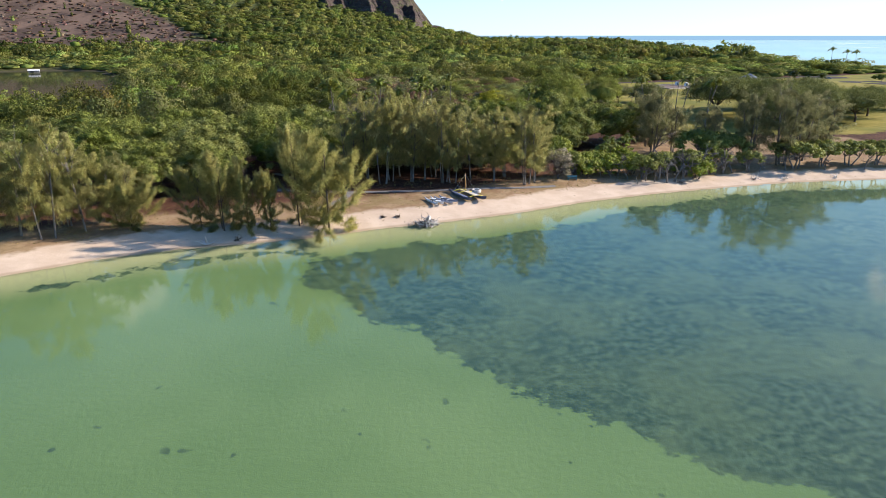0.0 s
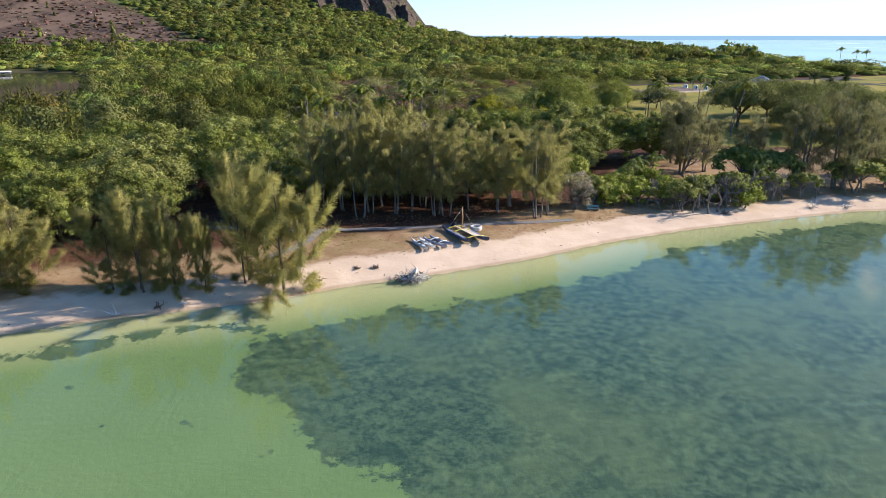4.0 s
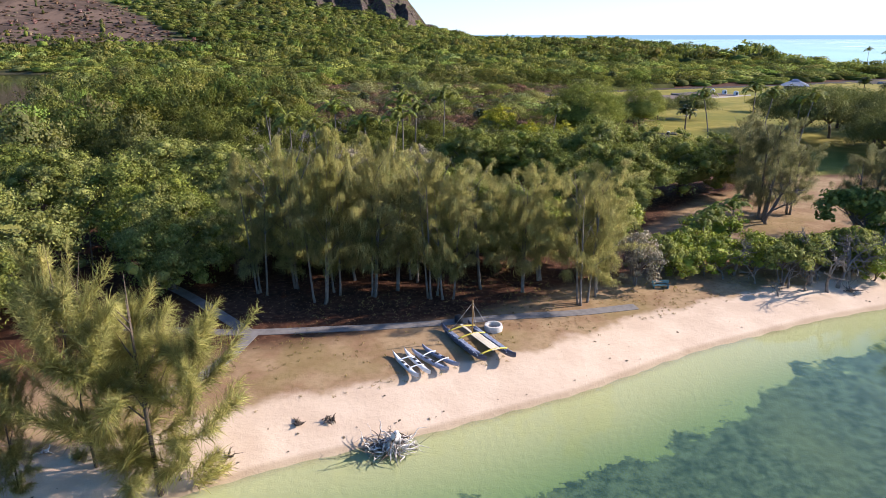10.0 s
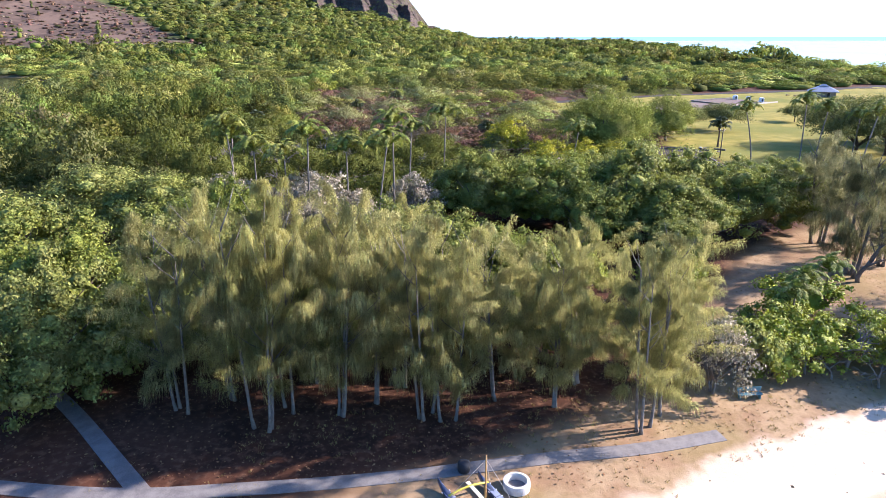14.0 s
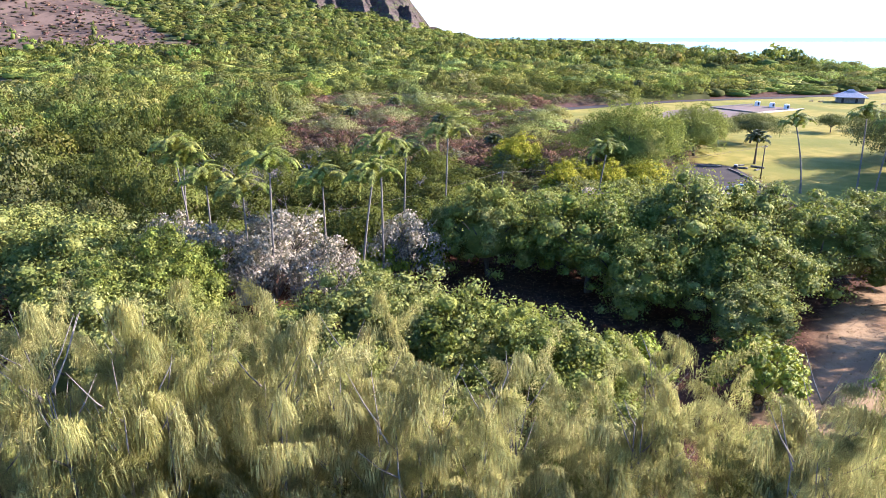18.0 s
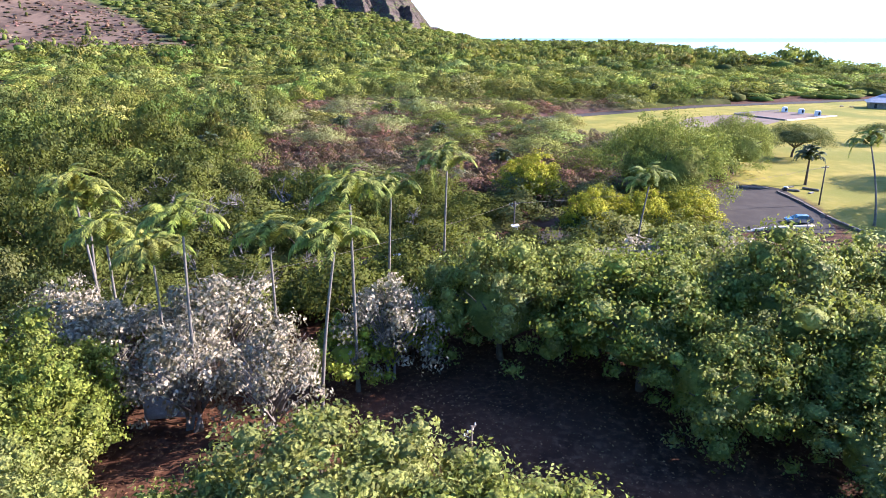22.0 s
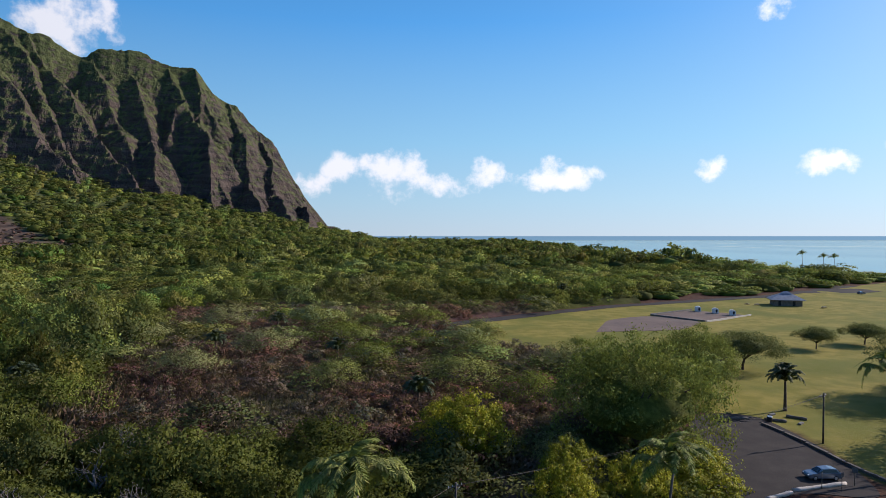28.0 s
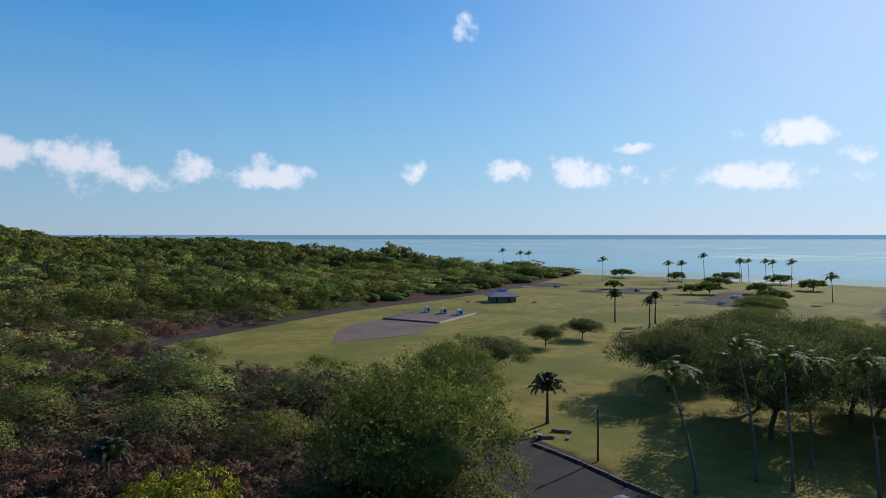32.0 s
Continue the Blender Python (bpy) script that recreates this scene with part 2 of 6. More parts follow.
def tube(points, radii, sides=7):
    """A tapered tube along points."""
    pts = np.asarray(points, float)
    n = len(pts)
    d = np.gradient(pts, axis=0)
    d /= np.linalg.norm(d, axis=1)[:, None] + 1e-9
    ref = np.where(np.abs(d[:, 2:3]) > 0.9, [[1.0, 0, 0]], [[0, 0, 1.0]])
    u = np.cross(d, ref)
    u /= np.linalg.norm(u, axis=1)[:, None] + 1e-9
    w = np.cross(d, u)
    a = np.arange(sides) / sides * 2 * np.pi
    V = pts[:, None] + np.asarray(radii)[:, None, None] * (np.cos(a)[None, :, None] * u[:, None] + np.sin(a)[None, :, None] * w[:, None])
    i = np.arange(n * sides).reshape(n, sides)
    j = np.roll(i, -1, 1)
    Q = np.stack([i[:-1], j[:-1], j[1:], i[1:]], -1).reshape(-1, 4)
    V = np.concatenate([V.reshape(-1, 3), pts[:1], pts[-1:]])
    T = np.concatenate([np.stack([j[0], i[0], np.full(sides, n * sides)], -1), np.stack([i[-1], j[-1], np.full(sides, n * sides + 1)], -1)])
    return V, Q, T


def ico(level):
    bm = bmesh.new()
    bmesh.ops.create_icosphere(bm, subdivisions=level, radius=1)
    V = np.array([v.co[:] for v in bm.verts])
    T = np.array([[v.index for v in f.verts] for f in bm.faces])
    bm.free()
    return V, T


ICO1, ICO2 = ico(1), ico(2)


def box(bm, sx, sy, sz, at=(0, 0, 0), turn=0.0, bevel=0.0, tilt=None):
    m = Matrix.Translation(at) @ Matrix.Rotation(turn, 4, "Z")
    if tilt:
        m = m @ tilt
    made = bmesh.ops.create_cube(bm, size=1, matrix=m @ Matrix.Diagonal((sx, sy, sz, 1)))
    if bevel:
        bmesh.ops.bevel(bm, geom=list({e for v in made["verts"] for e in v.link_edges}), offset=bevel, segments=2, affect="EDGES")


# ------------------------------------------------------------------ the lie of the land
SHORE = np.array([(-900, -120), (-300, 10), (-150, 45), (-90, 70), (-62, 85), (-51, 93), (-42, 97.2), (-32, 100.2), (-22, 103.6), (-12.7, 108.6), (-0.7, 113.3),
                  (12.4, 119.4), (26.8, 128.2), (43.4, 135.8), (58, 141), (78, 147.5), (101, 151), (150, 158), (230, 185), (330, 215), (470, 225)], float)
COAST = np.array([(470, 225), (462, 300), (452, 381), (428, 465), (402, 555), (366, 670), (372, 840), (405, 1080), (465, 1500), (565, 2040), (740, 2800), (1100, 6200)], float)
LAWN = [(34, 388), (68, 408), (110, 433), (206, 465), (300, 520), (395, 575), (432, 465), (452, 381), (445, 320), (290, 318), (215, 262), (130, 208), (80, 208), (64, 236),
        (69, 262), (60, 276), (66, 290), (77, 312), (58, 324), (43, 346)]
POND = [(-480, 520), (-400, 640), (-330, 640), (-250, 520), (-215, 440), (-165, 330), (-128, 268), (-150, 262), (-240, 300), (-330, 380)]
INLET = [(205, 292), (222, 306), (250, 300), (280, 285), (300, 262), (275, 250), (235, 268)]


def seg_dist(X, Y, line, closed=False):
    """Distance to a line of points."""
    P = np.asarray(line, float)
    if closed:
        P = np.vstack([P, P[:1]])
    best = np.full(np.shape(X), 1e9)
    for a, b in zip(P[:-1], P[1:]):
        d = b - a
        t = np.clip(((X - a[0]) * d[0] + (Y - a[1]) * d[1]) / (d @ d), 0, 1)
        best = np.minimum(best, np.hypot(X - a[0] - t * d[0], Y - a[1] - t * d[1]))
    return best


def inside(X, Y, poly):
    P = np.asarray(poly, float)
    r = np.zeros(np.shape(X), bool)
    for a, b in zip(P, np.roll(P, -1, 0)):
        hit = (a[1] > Y) != (b[1] > Y)
        r ^= hit & (X < (b[0] - a[0]) * (Y - a[1]) / (b[1] - a[1] + 1e-12) + a[0])
    return r


def signed(X, Y, poly):
    return np.where(inside(X, Y, poly), 1, -1) * seg_dist(X, Y, poly, True)


def sea_dist(X, Y):
    """Metres from the waterline, below zero in the water."""
    dry = (Y > np.interp(X, SHORE[:, 0], SHORE[:, 1])) & (X < np.interp(Y, COAST[:, 1], COAST[:, 0]))
    d = np.minimum(seg_dist(X, Y, SHORE), seg_dist(X, Y, COAST))
    d = np.where(dry, d, -d)
    return d


def inland(X, Y):
    """The same, with the ponds counted as water."""
    return np.minimum(np.minimum(sea_dist(X, Y), -signed(X, Y, POND)), -signed(X, Y, INLET))


def wave(X, Y, s, k=0):
    """Cheap smooth noise, about -1 to 1, with features of s metres."""
    x, y = X / s * 2.1 + 11.3 * k, Y / s * 2.1 + 7.7 * k
    return (np.sin(x + 1.3 * np.sin(0.7 * y + k)) * np.cos(y + 1.1 * np.sin(0.9 * x)) + 0.5 * np.sin(2.3 * x + 1.7 * y + k) * np.cos(1.9 * y - 1.2 * x)) / 1.3


FOOT_AZ = [-60, -45, -35, -32, -27.6, -24.9, -21.5, -17.9, -14.2, -10.4, -6.4, -1.8, 3, 12, 25]
FOOT_Z = [300, 285, 268, 255, 224, 210, 190, 168, 151, 118, 88, 40, 6, 2, 0]


def ground_z(X, Y):
    d = inland(X, Y)
    land = 2.0 * (1 - np.exp(-np.maximum(d, 0) / 7.5)) + 0.9 * np.clip((Y - 200) / 120, 0, 1) * np.clip(d / 30, 0, 1)
    bed = -0.35 * (1 - np.exp(np.minimum(d, 0) / 3.0)) - 2.6 * (1 - np.exp(np.minimum(d + 2, 0) / 45.0))
    z = np.where(d > 0, land, bed)
    az, D = np.degrees(np.arctan2(X, Y - 150)), np.hypot(X, Y - 150)
    top = np.interp(az, FOOT_AZ, FOOT_Z)
    t = np.clip((D - 950) / 950, 0, 1.12)
    rise = top * t ** 1.5 + 9 * np.clip(t * 4, 0, 1) * wave(X, Y, 260, 2) * np.clip(top / 100, 0, 1)
    z = z + np.where(d > 0, np.maximum(rise, 0) * np.clip(d / 60, 0, 1), 0)
    z = z + np.where(d > 9, 0.18 * wave(X, Y, 23, 1) * np.clip((d - 9) / 10, 0, 1), 0)
    return z


def bracken(X, Y):
    """The bare brown slope under the ridge: above zero inside it, in degrees seen from the park."""
    az, D = np.degrees(np.arctan2(X, Y - 150)), np.hypot(X, Y - 150)
    rise = np.degrees(np.arctan2(ground_z(X, Y) - 32, D))
    return np.minimum(np.interp(az, [-60, -35, -32, -26.6, -21.1, -17], [8.0, 6.0, 4.9, 2.2, -0.5, -3.0]) - rise + 0.5 * wave(X, Y, 110, 4), np.minimum(rise + 1.0, (D - 900) / 100))


def axis(lo, a, b, hi, fine, grow=1.13):
    mid = list(np.arange(a, b + fine, fine))
    s, x, right = fine, mid[-1], []
    while x < hi:
        s = min(s * grow, 65 if abs(x) < 2700 else 400)
        x += s
        right.append(x)
    s, x, left = fine, mid[0], []
    while x > lo:
        s = min(s * grow, 65 if abs(x) < 2700 else 400)
        x -= s
        left.append(x)
    return np.array(left[::-1] + mid + right)


gx, gy = axis(-6500, -75, 115, 7500, 1.8), axis(-3000, 30, 290, 7500, 1.8, 1.06)
GX, GY = np.meshgrid(gx, gy, indexing="ij")
GZ = ground_z(GX, GY)
me = mesh_np("ground", np.stack([GX, GY, GZ], -1).reshape(-1, 3), grid_faces(len(gx), len(gy)), smooth=True)


def put(me, name, values):
    a = me.attributes.new(name, "FLOAT", "POINT")
    a.data.foreach_set("value", np.asarray(values, np.float32).ravel())


put(me, "shore", sea_dist(GX, GY))
put(me, "pond", np.maximum(signed(GX, GY, POND), signed(GX, GY, INLET)))
put(me, "lawn", signed(GX, GY, LAWN))
# seagrass beds: beyond the pale shelf, with a bare green hollow under the start of the way
WEED_EDGE = [(-20, 94.3), (-13.3, 98.6), (-7.6, 101.4), (-1.4, 103.9), (5.9, 106), (12, 109), (19.4, 112.6), (28, 120.4), (37, 125.6), (46.6, 130), (57, 136), (80, 142), (130, 145), (400, 120), (300, -50),
             (60, 30), (35, 39), (20, 48), (9.2, 56.2), (3.1, 62.2), (-4.6, 69.7), (-13.7, 78.1), (-21.6, 87.3)]
d_g = sea_dist(GX, GY)
put(me, "weed", np.maximum(signed(GX, GY, WEED_EDGE), np.where(GX < -20, 1.0 - 1.1 * np.abs(d_g + 7 + 2 * wave(GX, GY, 30, 6)), -50)))
put(me, "clearing", signed(GX, GY, [(31, 152), (48, 153), (75, 160), (130, 168), (125, 205), (75, 206), (50, 188), (40, 181), (36, 172), (27, 160)]))
put(me, "scrubby", bracken(GX, GY))
put(me, "upland", np.hypot(GX, GY - 150))

m, t, p = material("ground")


def attr(t, name):
    a = t.nodes.new("ShaderNodeAttribute")
    a.attribute_name = name
    return a.outputs["Fac"]


big, mid, fine, tiny = grain(t, 0.035, 4), grain(t, 0.25, 5), grain(t, 1.6, 4), grain(t, 9.0, 3)
soil = blend(t, step(t, mid, 0.35, 0.65), (0.042, 0.019, 0.012), (0.084, 0.035, 0.02))
soil = blend(t, step(t, fine, 0.45, 0.75), soil, (0.14, 0.07, 0.04))
dry = blend(t, step(t, mid, 0.35, 0.62), (0.245, 0.148, 0.083), (0.325, 0.225, 0.128))
dry = blend(t, M(t, "MULTIPLY", step(t, fine, 0.4, 0.75), 0.6), dry, (0.192, 0.128, 0.060))
dry = blend(t, M(t, "MULTIPLY", step(t, grain(t, 0.11, 3), 0.5, 0.66), 0.55), dry, (0.205, 0.152, 0.06))
lawn = blend(t, step(t, mid, 0.35, 0.65), (0.19, 0.168, 0.03), (0.272, 0.22, 0.05))
lawn = blend(t, step(t, big, 0.45, 0.65), lawn, (0.145, 0.148, 0.027))
lawn = blend(t, M(t, "MULTIPLY", step(t, fine, 0.5, 0.8), 0.5), lawn, (0.223, 0.174, 0.070))
sand = blend(t, step(t, mid, 0.3, 0.7), (0.508, 0.385, 0.275), (0.607, 0.476, 0.348))
sand = blend(t, M(t, "MULTIPLY", step(t, tiny, 0.5, 0.8), 0.35), sand, (0.385, 0.287, 0.205))
bed = blend(t, step(t, big, 0.35, 0.65), (0.165, 0.226, 0.102), (0.205, 0.264, 0.126))
weed = blend(t, step(t, grain(t, 0.9, 9, rough=0.78), 0.38, 0.62), (0.034, 0.064, 0.052), (0.108, 0.152, 0.103))
weed = blend(t, M(t, "MULTIPLY", step(t, grain(t, 0.07, 5, rough=0.6), 0.42, 0.62), 0.6), weed, (0.125, 0.158, 0.092))
weed = blend(t, M(t, "MULTIPLY", step(t, grain(t, 0.3, 6, rough=0.7), 0.55, 0.66), 0.5), weed, (0.155, 0.195, 0.115))
weed = blend(t, M(t, "MULTIPLY", step(t, grain(t, 0.22, 7, rough=0.7), 0.56, 0.62), 0.6), weed, (0.04, 0.07, 0.058))
d = attr(t, "shore")
ragged = M(t, "MULTIPLY", M(t, "SUBTRACT", mid, 0.5), 7.0)
dd = M(t, "ADD", d, ragged)
col = blend(t, step(t, M(t, "ADD", d, M(t, "MULTIPLY", M(t, "SUBTRACT", big, 0.5), 8.0)), 14.5, 19.0), dry, soil)
col = blend(t, step(t, M(t, "ADD", attr(t, "clearing"), M(t, "MULTIPLY", M(t, "SUBTRACT", big, 0.5), 14.0)), -1.0, 3.0), col, dry)
col = blend(t, step(t, M(t, "ADD", attr(t, "lawn"), M(t, "MULTIPLY", M(t, "SUBTRACT", mid, 0.5), 6.0)), -1.0, 2.5), col, lawn)
col = blend(t, step(t, attr(t, "upland"), 500.0, 700.0), col, blend(t, step(t, mid, 0.35, 0.65), (0.05, 0.062, 0.02), (0.09, 0.10, 0.035)))
col = blend(t, step(t, attr(t, "scrubby"), 0.0, 0.5), col, blend(t, step(t, grain(t, 0.022, 6, stretch=(1.0, 0.5, 1.0), rough=0.65), 0.4, 0.62), (0.065, 0.045, 0.035), (0.14, 0.095, 0.07)))
col = blend(t, step(t, dd, 8.2, 6.2), col, sand)
wet = blend(t, 1.0, sand, (0.74, 0.72, 0.66), "MULTIPLY")
col = blend(t, step(t, d, 0.9, 0.2), col, wet)
shelf = blend(t, step(t, d, -0.5, -11.0), (0.52, 0.44, 0.27), bed)
col = blend(t, step(t, d, 0.15, -1.2), col, shelf)
spots = M(t, "ADD", M(t, "MULTIPLY", M(t, "SUBTRACT", grain(t, 0.16, 8, rough=0.72), 0.5), 15.0), attr(t, "weed"))
col = blend(t, M(t, "MULTIPLY", step(t, spots, -0.1, 0.6), step(t, d, -3.0, -4.5)), col, weed)
col = blend(t, step(t, attr(t, "pond"), -1.5, 0.5), col, (0.075, 0.065, 0.035))
blot = M(t, "MULTIPLY", step(t, grain(t, 0.33, 2), 0.70, 0.74), step(t, d, -8.0, -14.0))
col = blend(t, M(t, "MULTIPLY", blot, 0.8), col, weed)
far_bed = step(t, d, -90.0, -200.0)
reef = M(t, "MULTIPLY", step(t, grain(t, 0.009, 5, stretch=(1.0, 0.22, 1.0)), 0.57, 0.64), step(t, d, -420.0, -700.0))
sea_bed = blend(t, step(t, grain(t, 0.003, 4, stretch=(1.0, 0.4, 1.0)), 0.35, 0.65), (0.16, 0.44, 0.72), (0.26, 0.56, 0.80))
col = blend(t, far_bed, col, blend(t, reef, sea_bed, (0.75, 0.85, 0.88)))
t.links.new(col, p.inputs["Base Color"])
p.inputs["Roughness"].default_value = 0.95
p.inputs["Specular IOR Level"].default_value = 0.1
bumped(t, p, M(t, "ADD", M(t, "MULTIPLY", fine, 0.7), M(t, "MULTIPLY", tiny, 0.3)), 0.6, 0.12)
me.materials.append(m)
ground = tagged(new("ground", me), "pale sand beach, dry grass, park lawn and reddish soil", "ground", kind="structure")

# ------------------------------------------------------------------ water
m, t, p = material("clear_lagoon_water")
t.nodes.remove(p)
n1 = grain(t, 0.9, 3, stretch=(1.0, 1.6, 1.0))
n2 = grain(t, 0.12, 3)
n3 = grain(t, 0.018, 4, stretch=(0.5, 1.6, 1.0))
calm = step(t, n3, 0.42, 0.6)
bmp = t.nodes.new("ShaderNodeBump")
bmp.inputs["Distance"].default_value = 0.05
t.links.new(M(t, "ADD", M(t, "MULTIPLY", n1, M(t, "MULTIPLY", calm, 0.6)), M(t, "MULTIPLY", n2, 0.5)), bmp.inputs["Height"])
bmp.inputs["Strength"].default_value = 0.12
tra = t.nodes.new("ShaderNodeBsdfTransparent")
tra.inputs[0].default_value = (0.68, 0.85, 0.75, 1)
glo = t.nodes.new("ShaderNodeBsdfGlossy")
glo.inputs["Roughness"].default_value = 0.06
fre = t.nodes.new("ShaderNodeFresnel")
fre.inputs[0].default_value = 1.33
mx = t.nodes.new("ShaderNodeMixShader")
for a, b in ((bmp.outputs[0], glo.inputs["Normal"]), (bmp.outputs[0], fre.inputs["Normal"]), (M(t, "MINIMUM", fre.outputs[0], 0.55), mx.inputs[0]), (tra.outputs[0], mx.inputs[1]), (glo.outputs[0], mx.inputs[2]),
             (mx.outputs[0], t.nodes["Material Output"].inputs[0])):
    t.links.new(a, b)
wx, wy = axis(-6400, -200, 500, 7400, 50, 1.3), axis(-2900, 0, 700, 7400, 50, 1.3)
WX, WY = np.meshgrid(wx, wy, indexing="ij")
me = mesh_np("water", np.stack([WX, WY, 0 * WX], -1).reshape(-1, 3), grid_faces(len(wx), len(wy)), smooth=True, mat=m)
water = tagged(new("water", me), "calm clear green lagoon and blue ocean water", "water", kind="structure")
water.visible_shadow = False

# ------------------------------------------------------------------ the fluted mountain ridge
CREST_AZ = np.array([-62, -50, -38, -32.7, -31.9, -28.9, -25.4, -22.9, -19.9, -18.8, -17.1, -15.4, -12.4, -11, -9.1, -7.4, -6.1, -5.3, -3.5, -1.6])
CREST_Z = np.array([700, 760, 790, 763, 681, 660, 644, 613, 568, 598, 611, 582, 557, 502, 447, 390, 339, 281, 151, 60])
rs = np.random.RandomState(5)
NA, NR = 660, 190
azs = np.linspace(-60, -1.0, NA)
Dm = 1640 + 640 * np.linspace(0, 1, NR) ** 0.9
A, D = np.meshgrid(azs, Dm, indexing="ij")
ARC = 36.0                                  # metres along the ridge for each degree
U = A * ARC + 14 * wave(A * ARC, D, 170, 3) + 6 * wave(A * ARC, D, 60, 4)
V = D + 12 * wave(A * ARC, D, 140, 6) + 5 * wave(A * ARC, D, 45, 8)
BACK = 2255.0


def crest_z(a):
    return np.interp(a, CREST_AZ, CREST_Z) + (8 * np.sin(a * 1.9) + 6 * wave(a * 30, a * 7, 60, 2) + 4 * wave(a * 30, a * 3, 23, 5)) * np.clip((-a - 3) / 6, 0, 1)


def foot_z(a, d):
    return np.interp(a, FOOT_AZ, FOOT_Z) * np.clip((d - 950) / 950, 0, 1.12) ** 1.5 - 14


# the back wall with its crest, then spurs that run down from it, each with side ribs; the highest of them is the surface
high = crest_z(A) - 1.55 * np.abs(BACK - D) ** 1.02
high = np.maximum(high, foot_z(A, D) - 8)


def spur(a0, d0, z0, a1, d1, z1, steep, power, knobs):
    """A sharp ridge from one place to another, falling off to both sides."""
    u0, u1 = a0 * ARC, a1 * ARC
    du, dv = u1 - u0, d1 - d0
    L2 = du * du + dv * dv
    s = np.clip(((U - u0) * du + (V - d0) * dv) / L2, -0.05, 1.12)
    off = np.hypot(U - u0 - s * du, V - d0 - s * dv)
    line = z0 + (z1 - z0) * np.maximum(s, 0) ** power + knobs * np.sin(np.pi * np.clip(s, 0, 1)) * np.sin(s * 13 + a0 * 3)
    return np.maximum(high, line - steep * off ** 0.97)


for a0, shift, reach in ((-58, 6, 1), (-52.5, 8, 0.95), (-47.5, 6, 1), (-43.0, 9, 0.95), (-38.4, 6.5, 1), (-34.2, 8.6, 0.9), (-31.4, 4.2, 0.7), (-28.8, 8.2, 0.97), (-25.6, 4.0, 0.62), (-24.2, 8.6, 1.0), (-19.6, 2.2, 0.7),
                         (-17.2, 3.0, 0.97), (-14.4, 4.2, 0.8), (-12.4, 2.6, 1.0), (-9.6, 3.2, 0.9), (-7.2, 2.2, 0.97), (-4.8, 1.6, 0.9)):
    a1 = min(a0 + shift + 0.4 * rs.normal(), -1.6)
    d1 = BACK - 545 * reach
    z0, z1 = float(crest_z(a0)), float(foot_z(a1, d1)) + (1 - reach) * 190
    power = rs.uniform(0.8, 1.0)
    high = spur(a0, BACK, z0, a1, d1, z1, rs.uniform(1.15, 1.4), power, 18)
    for k in range(7):
        s = rs.uniform(0.08, 0.95)
        ab, db, zb = a0 + (a1 - a0) * s, BACK + (d1 - BACK) * s, z0 + (z1 - z0) * s ** power
        way = rs.choice((-1, 1)) * rs.uniform(40, 130)
        run = rs.uniform(60, 130)
        high = spur(ab, db, zb - 6, ab + way / ARC, db - run, zb - 6 - (run + abs(way)) * rs.uniform(0.75, 0.95), rs.uniform(1.5, 2.0), 0.9, 7)
for sc, am in ((90, 5), (42, 3.5), (21, 2.4), (11, 1.4)):
    high = high + am * (1 - 2 * np.abs(wave(U, V + 0.4 * high, sc, sc % 7))) * np.clip((BACK - D) / 60, 0.25, 1)
high = high + 1.6 * np.sin(high / 6.5 + 0.02 * U + 2 * wave(U, V, 80, 1)) + 1.2 * np.sin(high / 2.9 + 0.05 * U)
Zm = np.minimum(high, crest_z(A) + 3)
Xm, Ym = D * np.sin(np.radians(A)), 150 + D * np.cos(np.radians(A))
back_r = np.linspace(0, 1, 12)[1:]
Ab, Rb = np.meshgrid(azs, back_r, indexing="ij")
Db = 2280 + 700 * Rb
Zb = np.minimum(crest_z(Ab), Zm[:, -1:]) * (1 - Rb) - 20 * Rb
Xb, Yb = Db * np.sin(np.radians(Ab)), 150 + Db * np.cos(np.radians(Ab))
Vf = np.stack([np.concatenate([Xm, Xb], 1), np.concatenate([Ym, Yb], 1), np.concatenate([Zm, Zb], 1)], -1)
me = mesh_np("mountain", Vf.reshape(-1, 3), grid_faces(NA, NR + len(back_r)), smooth=False)
m, t, p = material("mossy_basalt")
g = t.nodes.new("ShaderNodeNewGeometry")
sepn = t.nodes.new("ShaderNodeSeparateXYZ")
t.links.new(g.outputs["Normal"], sepn.inputs[0])
seph = t.nodes.new("ShaderNodeSeparateXYZ")
t.links.new(g.outputs["Position"], seph.inputs[0])
strata = grain(t, 0.05, 5, stretch=(0.12, 0.12, 2.2))
b1, b2, b3 = grain(t, 0.012, 5), grain(t, 0.06, 5), grain(t, 0.25, 4)
rock = blend(t, step(t, strata, 0.38, 0.62), (0.052, 0.041, 0.039), (0.108, 0.08, 0.068))
rock = blend(t, step(t, b1, 0.45, 0.65), rock, (0.084, 0.062, 0.050))
moss = blend(t, step(t, b2, 0.35, 0.65), (0.05, 0.062, 0.022), (0.105, 0.112, 0.045))
up = M(t, "ADD", M(t, "ADD", sepn.outputs[2], M(t, "MULTIPLY", M(t, "SUBTRACT", b2, 0.5), 1.5)), M(t, "MULTIPLY", M(t, "SUBTRACT", seph.outputs[2], 280.0), 0.0009))
t.links.new(blend(t, step(t, up, 0.36, 0.72), rock, moss), p.inputs["Base Color"])
p.inputs["Roughness"].default_value = 0.95
p.inputs["Specular IOR Level"].default_value = 0.1
bumped(t, p, M(t, "ADD", b2, M(t, "MULTIPLY", b3, 0.5)), 1.0, 9.0)
me.materials.append(m)
mountain = tagged(new("mountain", me), "steep fluted dark basalt ridge with mossy green crest", "mountain", kind="structure")

# ------------------------------------------------------------------ plants
def unit(v):
    return v / (np.linalg.norm(v, axis=-1, keepdims=True) + 1e-9)


